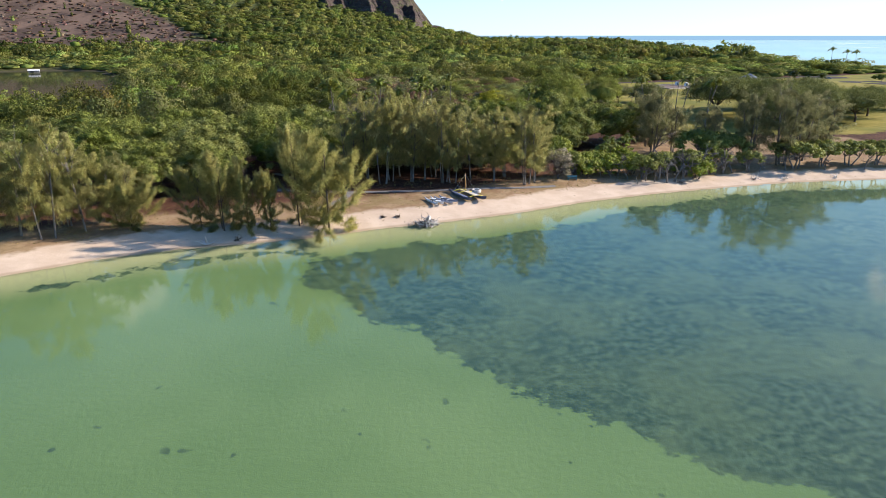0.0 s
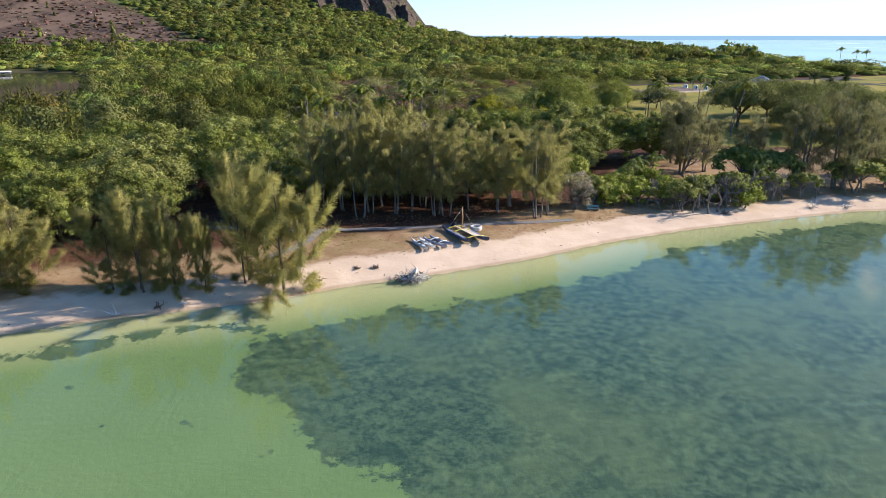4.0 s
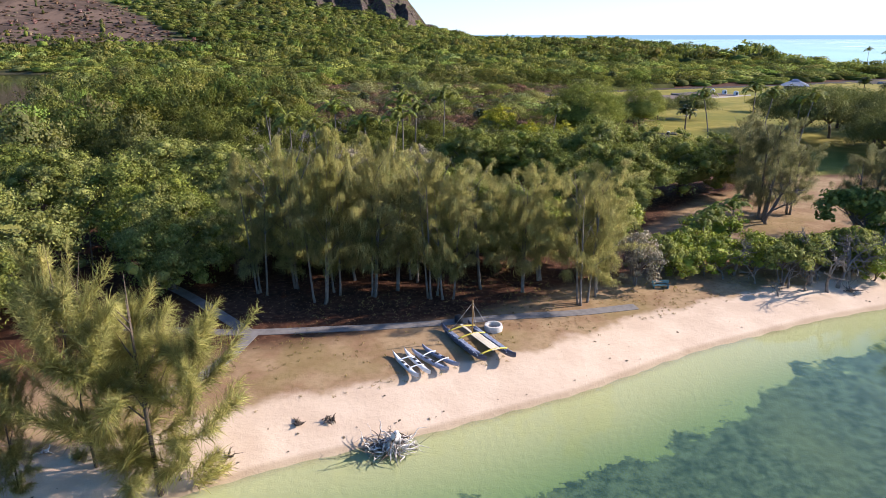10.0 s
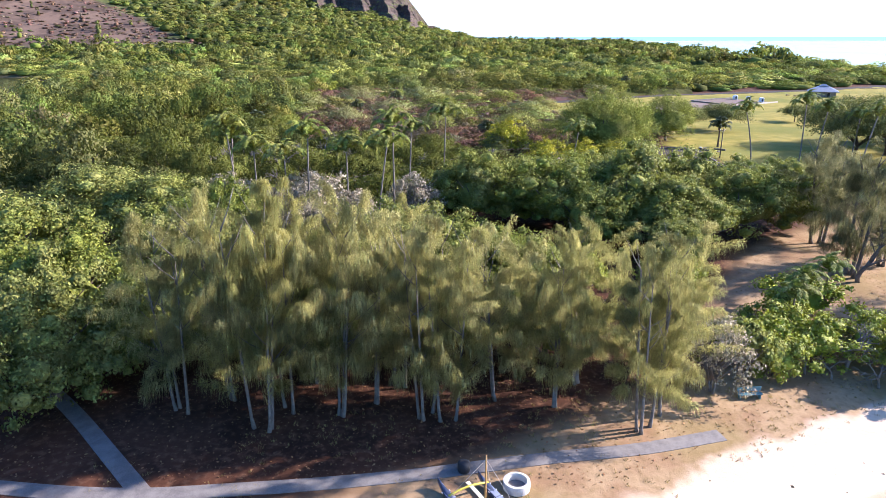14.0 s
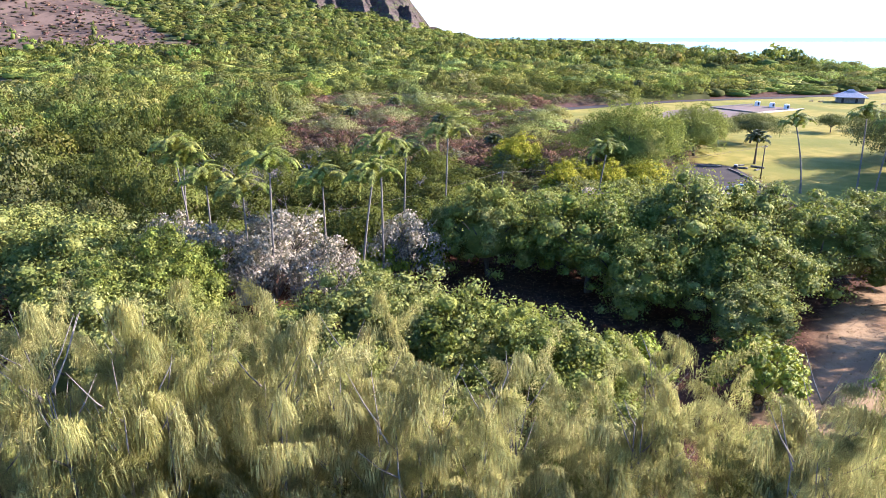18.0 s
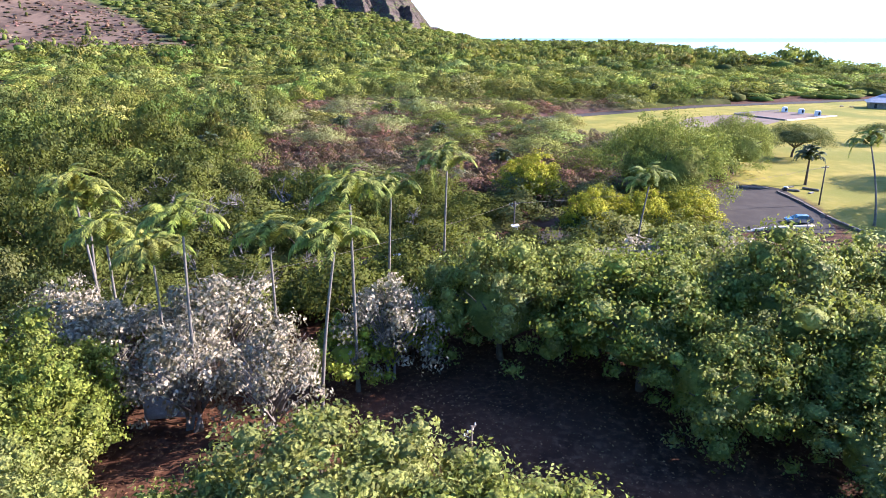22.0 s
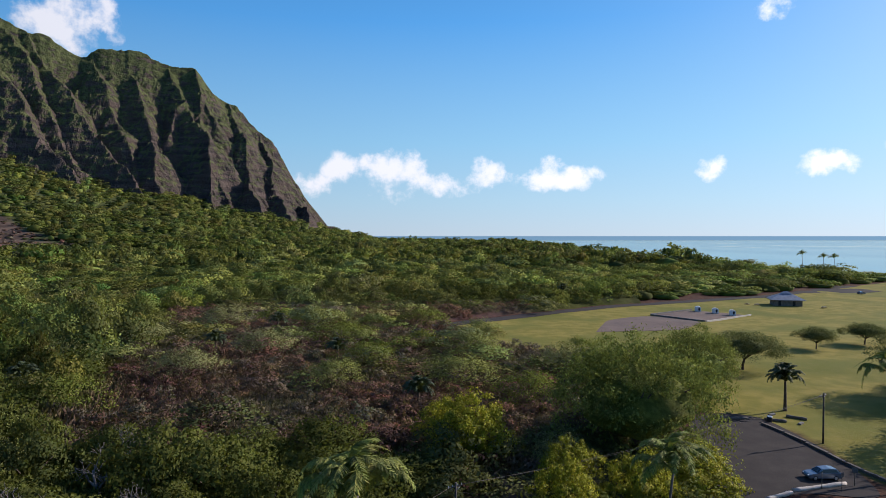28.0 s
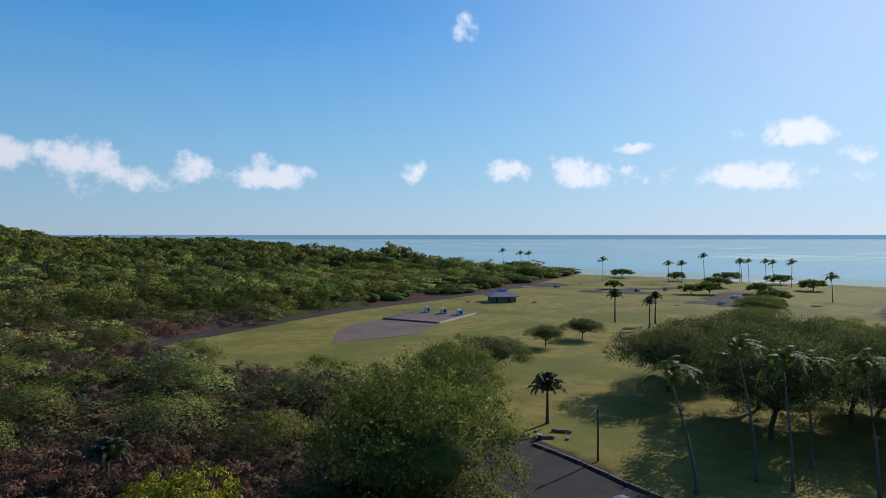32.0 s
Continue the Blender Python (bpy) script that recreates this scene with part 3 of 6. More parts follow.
def cards(rs, C, Nn, s, aspect=0.6):
    """Pointed leaves: a diamond each, at C, facing Nn."""
    n = len(C)
    Nn = unit(Nn)
    u = unit(np.cross(Nn, rs.normal(size=(n, 3))))
    w = np.cross(Nn, u)
    s = np.broadcast_to(s, (n,))[:, None]
    V = np.stack([C - w * s, C + u * s * aspect + Nn * s * 0.12, C + w * s, C - u * s * aspect + Nn * s * 0.12], 1)
    return V.reshape(-1, 3), np.arange(4 * n).reshape(n, 4), None


def ball_dirs(rs, n, low=-0.35):
    d = unit(rs.normal(size=(3 * n + 20, 3)))
    return d[d[:, 2] > low][:n]


def lump(rs, src, centre, radii, rough=0.12):
    V, T = src
    W = V * (1 + rough * np.sin(V[:, :1] * 5 + rs.uniform(0, 6)) * np.cos(V[:, 1:2] * 6 + rs.uniform(0, 6)))
    return W * radii + centre, None, T


def leaf_clump(rs, c, rad, n, leaf, middle, squash=0.8, loose=0.45, low=-0.35, rough=0.42):
    """Leaves over a rounded clump at c; each is shaded as a part of the clump's and the crown's round form."""
    d = ball_dirs(rs, n, low)
    pts = c + d * rad * rs.uniform(1.12 - rough, 1.12, (len(d), 1)) * np.array([1, 1, squash])
    piece = cards(rs, pts, d + rs.normal(size=d.shape) * 0.45, leaf * rs.uniform(0.65, 1.3, len(d)))
    own = 0.38 if loose < 0.2 else 0.75
    nrm = unit(d * own + (1.15 - own) * unit(pts - middle) + rs.normal(size=d.shape) * loose + np.array([0, 0, 0.18]))
    return piece, np.repeat(nrm, 4, 0)


def broad_crown(rs, R, top, base, clumps, leaves, leaf, fill=0.72, flat=1.0, heart=0.46, loose=0.4, core=True, size=1.0):
    """A dome of leaf clumps round a shaded heart, with gaps and an uneven edge."""
    pieces, normals = [], []
    th, rr = rs.uniform(0, 2 * np.pi, clumps), np.sqrt(rs.uniform(0, 1, clumps))
    rad = size * R * (0.12 + 0.2 * rs.uniform(size=clumps) ** 1.5)
    rim = R * 0.86 * rr * (1 + 0.16 * np.sin(3 * th + rs.uniform(0, 6)) + 0.1 * np.sin(5 * th + rs.uniform(0, 6)))
    dome = np.sqrt(np.clip(1 - (rr * 0.95) ** 2, 0, 1))
    zc = base + (top - base) * (0.18 + 0.82 * dome ** flat) - rad * 0.75 + rs.normal(size=clumps) * (top - base) * 0.1
    low = rs.uniform(size=clumps) < 0.24
    zc = np.where(low, base + (zc - base) * rs.uniform(0.2, 0.8, clumps), zc)
    middle = np.array([0, 0, base + (top - base) * 0.3])
    for k in range(clumps):
        c = np.array([rim[k] * np.cos(th[k]), rim[k] * np.sin(th[k]), zc[k]])
        p, nn = leaf_clump(rs, c, rad[k], int(leaves * (0.4 + 0.6 * (rad[k] / (0.206 * size * R)) ** 2)), leaf, middle, 0.8, loose, -0.35, 0.42 if loose < 0.3 else 0.75)
        pieces.append(p), normals.append(nn)
        if heart and core:
            p = lump(rs, ICO1, c, np.array([1, 1, 0.8]) * rad[k] * heart, 0.2)
            pieces.append(p), normals.append(unit(p[0] - c))
    if heart:
        c = np.array([0, 0, base + (top - base) * 0.4])
        p = lump(rs, ICO2, c, np.array([R * fill * 0.66, R * fill * 0.66, (top - base) * 0.27]), 0.25)
        pieces.append(p), normals.append(unit(p[0] - c))
    return (*joined(pieces), np.concatenate(normals))


def limbs(rs, R, base, top, r0, n, stems=1, lean=0.3):
    """A trunk, or several, that forks into limbs under the crown."""
    pieces = []
    for s in range(stems):
        a = rs.uniform(0, 6.28)
        foot = np.array([0.35 * s * np.cos(a), 0.35 * s * np.sin(a), -0.3])
        fork = foot + np.array([lean * rs.normal(), lean * rs.normal(), base * 0.75 + 0.3])
        mid = (foot + fork) / 2 + rs.normal(size=3) * 0.12
        pieces.append(tube([foot, foot + (mid - foot) * 0.15, mid, fork], [r0 * 1.5, r0 * 1.05, r0 * 0.9, r0 * 0.75], 8))
        for k in range(n):
            b = a + k * 6.28 / n + rs.normal() * 0.3
            end = np.array([np.cos(b) * R * 0.6, np.sin(b) * R * 0.6, base + (top - base) * rs.uniform(0.3, 0.7)])
            m1 = fork + (end - fork) * 0.5 + np.array([0, 0, (top - base) * 0.06])
            pieces.append(tube([fork, m1, end], [r0 * 0.55, r0 * 0.36, r0 * 0.12], 6))
    return joined(pieces)


def casuarina_crown(rs, R, top, base, boughs, locks, strands, length=1.2, width=0.02, young=False, leaders=1):
    """Boughs round one or more leaders, each hung with locks of fine needles: drooping curtains, or bottle-brushes on young trees."""
    pieces, normals = [], []
    la = rs.uniform(0, 6.28) + np.arange(leaders) * 6.28 / leaders
    lr = R * (0.0 if leaders == 1 else 0.5) * rs.uniform(0.7, 1.15, leaders)
    lt = top - (top - base) * np.where(np.arange(leaders) == 0, 0.0, rs.uniform(0.02, 0.3, leaders))
    rl = R if leaders == 1 else R * 0.78
    up = np.array([0, 0, 1.0])
    for k in range(boughs):
        b = k % leaders
        q = ((k // leaders) + rs.uniform()) / (boughs / leaders)
        h = base + (lt[b] - base) * q * 0.93
        prof = np.interp(q, [0, 0.35, 0.7, 1], [0.75, 1.0, 0.6, 0.08]) if young else np.clip(np.sin(np.pi * (0.27 + 0.62 * q)), 0.1, 1) ** 0.8
        th = k * 2.4 + rs.normal() * 0.4
        reach = rl * prof * rs.uniform(0.55, 1.12)
        outw = np.array([np.cos(th), np.sin(th), 0.0])
        foot = np.array([lr[b] * np.cos(la[b]) * (0.55 + 0.45 * q), lr[b] * np.sin(la[b]) * (0.55 + 0.45 * q), h])
        climb = (rs.uniform(0.7, 1.3) * reach * np.interp(q, [0, 0.12, 0.4], [-0.12, 0.25, 1]) + 0.5 * q) if young else (rs.uniform(0.25, 0.8) * reach + 0.5)
        bend = rs.normal(size=3) * 0.25 * reach
        for j in range(locks):
            u = 0.2 + 0.8 * (j + rs.uniform()) / locks
            c = foot + outw * reach * u + up * climb * (u - (0.0 if young else 0.35) * u * u) + bend * u * u
            ax = unit(outw * reach + up * climb * (1 - (0 if young else 0.7) * u))
            L = length * rs.uniform(0.7, 1.3) * (1.15 - 0.45 * u)
            n = strands
            side = unit(rs.normal(size=(n, 3)))
            if young:
                start = c + ax * rs.uniform(-0.5, 0.6, (n, 1)) * L
                d0 = unit(ax * 0.75 + side * 0.95)
                p1 = start + d0 * L * 0.42
                p2 = p1 + unit(d0 * 0.8 + ax * 0.35 - up * 0.3) * L * 0.4
            else:
                start = c + side * L * 0.2 + ax * rs.uniform(-0.35, 0.35, (n, 1)) * L
                d0 = unit(ax * 0.6 + side * 0.6 + up * 0.1)
                p1 = start + d0 * L * 0.25
                p2 = p1 + unit(d0 * 0.3 - up + rs.normal(size=(n, 3)) * 0.12) * L * rs.uniform(0.5, 1.0, (n, 1))
            flat = unit(np.cross(d0, rs.normal(size=(n, 3)))) * width * L
            V = np.stack([start - flat, start + flat, p1 + flat, p1 - flat, p2], 1)
            i = np.arange(n)[:, None] * 5
            pieces.append((V.reshape(-1, 3), i + np.array([0, 1, 2, 3]), i + np.array([3, 2, 4])))
            nn = (p1 - c) / L * 1.3 + outw * 0.4 + up * 0.35 + rs.normal(size=(n, 3)) * 0.15
            tipn = nn - up * (0.2 if young else 0.9)
            normals.append(unit(np.stack([nn, nn, nn, nn, tipn], 1).reshape(-1, 3)))
    return (*joined(pieces), np.concatenate(normals))


def casuarina_wood(rs, R, top, base, r0, boughs, stems):
    pieces = []
    for s in range(stems):
        a = rs.uniform(0, 6.28)
        off = 0.0 if stems == 1 else 0.75
        foot = np.array([off * np.cos(a), off * np.sin(a), -0.3])
        lean = np.array([np.cos(a), np.sin(a), 0]) * R * (0.08 if stems == 1 else 0.28)
        pts = [foot, foot + lean * 0.15 + [0, 0, top * 0.06], foot + lean * 0.45 + [0, 0, top * 0.35], foot + lean * 0.8 + [0, 0, top * 0.62], foot + lean + [0, 0, top * 0.82]]
        pieces.append(tube(pts, [r0 * 1.6, r0, r0 * 0.8, r0 * 0.5, r0 * 0.1], 8))
        for k in range(boughs):
            q = rs.uniform(0.25, 0.85)
            st = foot + lean * q * 1.1 + [0, 0, top * q]
            b = rs.uniform(0, 6.28)
            reach = R * rs.uniform(0.4, 0.85) * (1.1 - q * 0.7)
            pieces.append(tube([st, st + [reach * 0.5 * np.cos(b), reach * 0.5 * np.sin(b), top * 0.06], st + [reach * np.cos(b), reach * np.sin(b), top * 0.14]], [r0 * 0.35, r0 * 0.22, r0 * 0.06], 5))
    return joined(pieces)


def frond(rs, L, droop, pairs, wide, dense_tip=1.0):
    """One feather leaf: a bent rib with a row of leaflets on both sides."""
    t = np.linspace(0, 1, 9)
    rib = np.stack([L * (t * 0.5 + 0.3 * np.sin(t * 1.4)), 0 * t, L * (0.55 * np.sin(t * 2.0) - (droop + 0.22) * t ** 2.4)], -1)
    pieces = [tube(rib, 0.035 * L / 3 * (1.1 - t), 4)]
    s = np.linspace(0.13, 1.0, pairs)
    P = np.stack([np.interp(s, t, rib[:, k]) for k in range(3)], -1)
    along = unit(np.gradient(P, axis=0))
    for side in (-1, 1):
        ln = wide * np.sin(np.pi * np.clip(0.12 + 0.8 * s, 0, 1)) ** 0.6 * rs.uniform(0.85, 1.1, pairs)
        out = unit(np.array([0.0, side, 0.0]) + along * 0.55 + np.array([0, 0, -0.5]) + rs.normal(size=(pairs, 3)) * 0.12)
        a, b = P - along * 0.05 * L / 3, P + along * 0.05 * L / 3
        tip = P + out * ln[:, None] + np.array([0, 0, -0.12]) * ln[:, None]
        mid = P + out * ln[:, None] * 0.55
        wv = along * 0.055 * L / 3
        V = np.stack([a, b, mid + wv, tip, mid - wv], 1).reshape(-1, 3)
        i = np.arange(pairs)[:, None] * 5
        pieces.append((V, i + np.array([0, 1, 2, 4]), i + np.array([4, 2, 3])))
    return joined(pieces)


def tree_thing(name, label, category, wood, wood_mat, crown, crown_mat, group=""):
    e = tagged(new(name), label, category, group)
    part("trunk", mesh_np("trunk", *wood, smooth=True), wood_mat, e)
    part("crown", mesh_np("crown", *crown, smooth=True), crown_mat, e)
    return e


def stand(proto, x, y, s=1.0, sz=None, turn=None, sink=0.0, label="", lean=(0, 0)):
    """A copy of a plant on the ground at x, y."""
    z = float(ground_z(np.array([x]), np.array([y]))[0]) - sink
    turn = random.uniform(0, 360) if turn is None else turn
    ob = copy_thing(proto, pose(x, y, z, lean[0], lean[1], turn) @ Matrix.Diagonal((s, s, sz or s, 1)))
    if label:
        ob["label"] = label
    return ob


def discard(proto):
    for o in (*proto.children_recursive, proto):
        bpy.data.objects.remove(o)


# --- ironwoods (casuarinas)
rs = np.random.RandomState(11)
IRON = []
for k, (stems, R, tops) in enumerate(((3, 5.2, 5), (2, 4.6, 4), (3, 5.6, 6), (2, 5.0, 5))):
    IRON.append(tree_thing("ironwood_tree", "tall feathery olive-green ironwood tree on the beach", "tree", casuarina_wood(rs, R, 18, 5, 0.15, 8, stems), MAT_BARK,
                           casuarina_crown(rs, R * 1.15, 17.8, 3.0, 66, 9, 42, 1.15, 0.0115, False, tops), MAT_NEEDLE, "ironwoods behind the beach"))
THIN = [tree_thing("ironwood_tree", "grey-green ironwood tree on dry ground", "tree", casuarina_wood(rs, 5.0, 18, 5, 0.24, 7, 3), MAT_BARK, casuarina_crown(rs, 5.8, 17.4, 2.4, 70, 7, 36, 1.5, 0.013, False, 4), MAT_NEEDLE_GREY, "ironwoods beyond the beach") for k in range(2)]
YOUNG = []
for k in range(3):
    YOUNG.append(tree_thing("ironwood_tree", "young shaggy ironwood tree leaning over the shore", "tree", casuarina_wood(rs, 3.4, 15, 2, 0.17, 12, 1 + k % 2), MAT_DARKBARK,
                            casuarina_crown(rs, 6.8, 13.6, 0.4, 66, 9, 46, 1.4, 0.011, True, (3, 2, 2)[k]), MAT_NEEDLE_YOUNG, "ironwoods on the waterline"))
GROVE = [(-14.2, 136, 20.6), (-12.5, 139, 19.8), (-8.6, 137.6, 19.2), (-5.8, 139.5, 18.8), (-1.2, 138.4, 18.2), (0.6, 137.4, 17.6), (5.2, 141, 16.5), (9.5, 139, 15.9), (16.3, 136.7, 17.4), (18.6, 139.2, 16.8),
         (-17.5, 141, 19.5), (-10.5, 143, 18.5), (-21.5, 138.6, 17.6), (-3.5, 143.5, 17.5), (12.5, 143, 16.0)]
for k, (x, y, h) in enumerate(GROVE):
    stand(IRON[k % 4], x, y, 0.86 * (h / 18.3) ** 0.3, h / 18.3)
for k, (x, y, h, s) in enumerate([(52.6, 171.2, 18, 1.05), (81, 160, 21, 1.1), (64.1, 163, 15.2, 0.8), (56, 185, 17, 1.0), (72.4, 159.4, 18.8, 0.9), (88, 165, 17, 1.0), (60, 176, 14, .8), (97, 172, 17, 1.0)]):
    stand(THIN[k % 2], x, y, s, h / 18.3)
for k, (x, y, h, s) in enumerate([(-20.2, 105.2, 17.6, 1.1), (-25.4, 107.6, 16.6, 0.62), (-30.0, 104.8, 10.6, 0.4), (-33.4, 103.8, 12.4, 0.5), (-37.6, 104.4, 13.0, 0.68), (-41.4, 104.2, 10.6, 0.6)]):
    stand(YOUNG[k % 3], x, y, s, h / 14.0)
for k, (x, y, h, s) in enumerate([(-63, 97.4, 20.6, 1.0), (-53, 104.2, 13, 0.8), (-58.6, 102, 16.4, 0.9), (-68, 97.2, 17.6, 0.9), (-64, 104, 17, 1.0), (-74, 100, 18, 1.0), (-82, 96, 18, 1.0), (-56, 107, 13, .8)]):
    stand(IRON[k % 4] if k != 1 else YOUNG[0], x, y, s, h / (18.3 if k != 1 else 15.4), sink=1.2, label="bushy olive ironwood tree on the shore")
for o in IRON + YOUNG + THIN:
    discard(o)

# --- broad-leaved trees
BROAD = [tree_thing("kamani_tree", "dense dark-green broad-leaved tree with a rounded crown", "tree", limbs(rs, 8, 3, 10, 0.3, 6, 2), MAT_DARKBARK, broad_crown(rs, 8, 10.2, 1.2, 120, 150, 0.155, loose=0.55, size=0.9), MAT_KAMANI, "kamani trees") for k in range(4)]
for k, (x, y, h, r) in enumerate([(-39, 180, 10.5, 10.5), (-31, 170, 10, 8), (-29.3, 160, 10.5, 8), (-24, 165, 8, 6), (-13.5, 162, 8.2, 7.5), (-5.4, 165, 10.6, 9), (2.7, 161.5, 9.8, 8), (9.5, 158.5, 8.6, 7), (-7.5, 153, 9, 7), (-19, 154.5, 9, 7),
                                  (5.5, 195, 11.8, 8.5), (18, 189, 12, 10), (29, 188.4, 13.4, 9.5), (45.5, 188, 11.4, 10), (56, 196, 10.4, 9), (30.2, 174.5, 7, 7), (13, 197, 10, 8.5), (27, 203, 10, 9), (38, 192, 12, 8.5), (21, 181.5, 9.6, 7.5), (33, 181, 10, 8), (-28.5, 176.5, 10.5, 6.5)]):
    stand(BROAD[k % 4], x, y, r / 8, h / 10.2)
for k, (x, y, h, r) in enumerate([(-54.4, 140, 11.5, 10.5), (-38, 150, 11, 8.5), (-51, 186, 11, 11), (-46.9, 160, 11.5, 10), (-33, 140, 10.5, 7.5), (-63, 172, 11, 10), (-64, 150, 11, 9), (-72, 133, 11, 9.5), (-60, 125, 10, 8),
                                  (-48, 128, 9, 7.5), (-78, 155, 11, 10), (-75, 180, 10, 10), (-27, 146, 10, 6.5), (-85, 118, 10, 9), (-90, 140, 11, 10), (-95, 170, 10, 10), (0, 150, 8, 6.5), (10, 149, 7.5, 6), (-13, 148, 8, 6.5), (20, 147, 6.5, 4.5), (-20, 150, 8, 6)]):
    stand(BROAD[(k + 1) % 4], x, y, r / 8, h / 10.2)
for o in BROAD:
    discard(o)
BRIGHT = tree_thing("almond_tree", "bright green leafy shrub tree at the beach edge", "tree", limbs(rs, 4, 1, 5, 0.14, 6, 3), MAT_DARKBARK, broad_crown(rs, 4, 5.2, 0.6, 54, 84, 0.15, 0.6), MAT_KAMANI_LIGHT, "bright shrubs")
for x, y, h, r in [(39.8, 158, 5, 5), (34, 152, 4.6, 3.6), (30.5, 147, 5, 3.8), (16.6, 165, 5, 4), (26.7, 162, 6, 4.4), (-8.5, 190, 5.5, 4.4), (-3.4, 194.5, 6.6, 4.2), (1.5, 203, 6, 4), (-6.2, 214.4, 3.6, 3.2), (-2.4, 216.6, 3.4, 3), (56, 146, 4.5, 3.2), (47, 150, 4.2, 3.4), (36, 148, 4.6, 4), (41.5, 148.5, 4.8, 4), (53, 150.5, 4.6, 3.6), (31, 145, 4, 3), (58, 151, 4.6, 3.6)]:
    stand(BRIGHT, x, y, r / 4, h / 5.2)
discard(BRIGHT)
UMBRELLA = tree_thing("milo_tree", "flat-topped shore tree with bare leaning trunks", "tree", limbs(rs, 4.6, 3.2, 6, 0.17, 6, 3, 0.9), MAT_BARK, broad_crown(rs, 4.6, 6.2, 3.2, 46, 60, 0.24, 0.5, 0.8), MAT_KAMANI, "shore trees")
for x, y, h, r in [(83, 157, 6.4, 5.6), (91, 159, 6.2, 5), (98, 160, 6, 5), (106, 161.5, 5.8, 4.8), (114, 162, 5.6, 4.8), (122, 164, 5.8, 5), (61, 158, 8.4, 6.4), (67, 160, 7.5, 5.5), (132, 166, 6, 5), (27.5, 144.5, 5.6, 3.2), (47, 146.5, 5.6, 3.6), (43.2, 144, 5.2, 3.2), (62, 152.5, 5.4, 3.6), (70, 153, 5, 3.2), (54.5, 148.5, 5.8, 3.4)]:
    stand(UMBRELLA, x, y, r / 4.6, h / 6.2)
discard(UMBRELLA)
GREY = [tree_thing("withered_tree", "withered tree with pale grey-brown leaves", "tree", joined([limbs(rs, 6, 2.2, 9, 0.2, 9, 3), limbs(rs, 8, 4.0, 12, 0.1, 14, 1), limbs(rs, 7, 5.0, 12.5, 0.08, 14, 1)]), MAT_BARK, broad_crown(rs, 6, 9.2, 1.6, 70, 70, 0.2, 0.4, 1.0, 0, 0.6), MAT_GREY, "withered trees") for k in range(2)]
for k, (x, y, h, r) in enumerate([(-20, 191, 9.5, 6.5), (-20.3, 182.2, 8.6, 5.2), (-28.5, 186, 9, 6), (-34, 190, 9, 5), (-4.8, 191, 9, 4.8), (21.2, 204, 9, 6), (-13, 181, 8.5, 4.5), (30, 203, 9, 4.5), (24, 142.5, 6.4, 3.4), (52, 150, 4, 3), (32, 205, 9, 5)]):
    stand(GREY[k % 2], x, y, r / 6, h / 9.2)
for o in GREY:
    discard(o)
YELLOW = tree_thing("yellow_tree", "yellow-green leafy tree beside the road", "tree", limbs(rs, 5, 1.8, 6, 0.2, 7, 2), MAT_DARKBARK, broad_crown(rs, 5, 6.5, 0.8, 130, 80, 0.12, 0.6, 1.0, 0.3, 0.4, True, 0.7), MAT_YELLOW, "yellow-green trees")
for x, y, h, r in [(15.5, 253, 9.2, 6.4), (21, 230.2, 8.2, 4.2), (30, 232.6, 7.6, 4.8), (38, 237, 6.6, 6), (26, 243.5, 6, 4.5), (14, 262, 6.5, 5)]:
    stand(YELLOW, x, y, r / 5, h / 6.5)
discard(YELLOW)
MONKEY = [tree_thing("monkeypod_tree", "wide spreading green monkeypod tree on the lawn", "tree", limbs(rs, 10, 3.2, 9, 0.42, 8, 1, 0.6), MAT_DARKBARK, broad_crown(rs, 10, 9.3, 1.0, 330, 70, 0.125, 1.0, 0.8, 0.4, 0.3, False, 0.62), MAT_MONKEY, "monkeypod trees") for k in range(2)]
PARK_TREES = [(40, 256, 15.2, 13.2), (64.5, 283.5, 12.4, 9.6), (47, 268, 9, 8)]
SHADE_TREES = [(98, 248, 15.5, 13.5), (113, 259, 14.5, 12), (110, 276, 12.5, 12), (128, 281, 12.5, 13), (142, 266, 13, 13), (118, 246, 14.5, 12), (150, 285, 12, 13), (134, 248, 13, 12), (113, 232, 13, 12), (128, 234, 13, 12), (106, 222, 12, 10), (146, 240, 11, 12), (160, 256, 11, 12), (89, 306, 8.5, 9.5), (76, 302, 8, 8.5), (124, 327, 5.8, 5.6), (142, 331, 5.8, 6.6)]
FAR_PARK_TREES = [(165, 272, 9, 12), (185, 280, 8.5, 13), (240, 335, 7, 11), (210, 318, 6.5, 10)]
for k, (x, y, h, r) in enumerate(PARK_TREES + FAR_PARK_TREES):
    stand(MONKEY[k % 2], x, y, r / 10, h / 9.3)
SHADE = tree_thing("monkeypod_tree", "tall spreading tree with a high crown shading the lawn", "tree", limbs(rs, 10, 3.6, 9, 0.34, 9, 1, 0.5), MAT_DARKBARK, broad_crown(rs, 10, 9.3, 3.4, 270, 66, 0.14, 0.8, 0.95, 0.4, 0.45, False, 0.74), MAT_KIAWE_SHADED, "shade trees")
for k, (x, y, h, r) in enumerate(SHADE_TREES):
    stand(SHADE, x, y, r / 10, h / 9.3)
SEASIDE = tree_thing("lawn_tree", "small rounded tree on the lawn near the sea", "tree", limbs(rs, 10, 3.2, 9, 0.42, 5, 1, 0.6), MAT_DARKBARK, broad_crown(rs, 10, 9.3, 3.4, 40, 30, 0.75, 0.62, 0.8), MAT_MONKEY, "trees near the ocean")
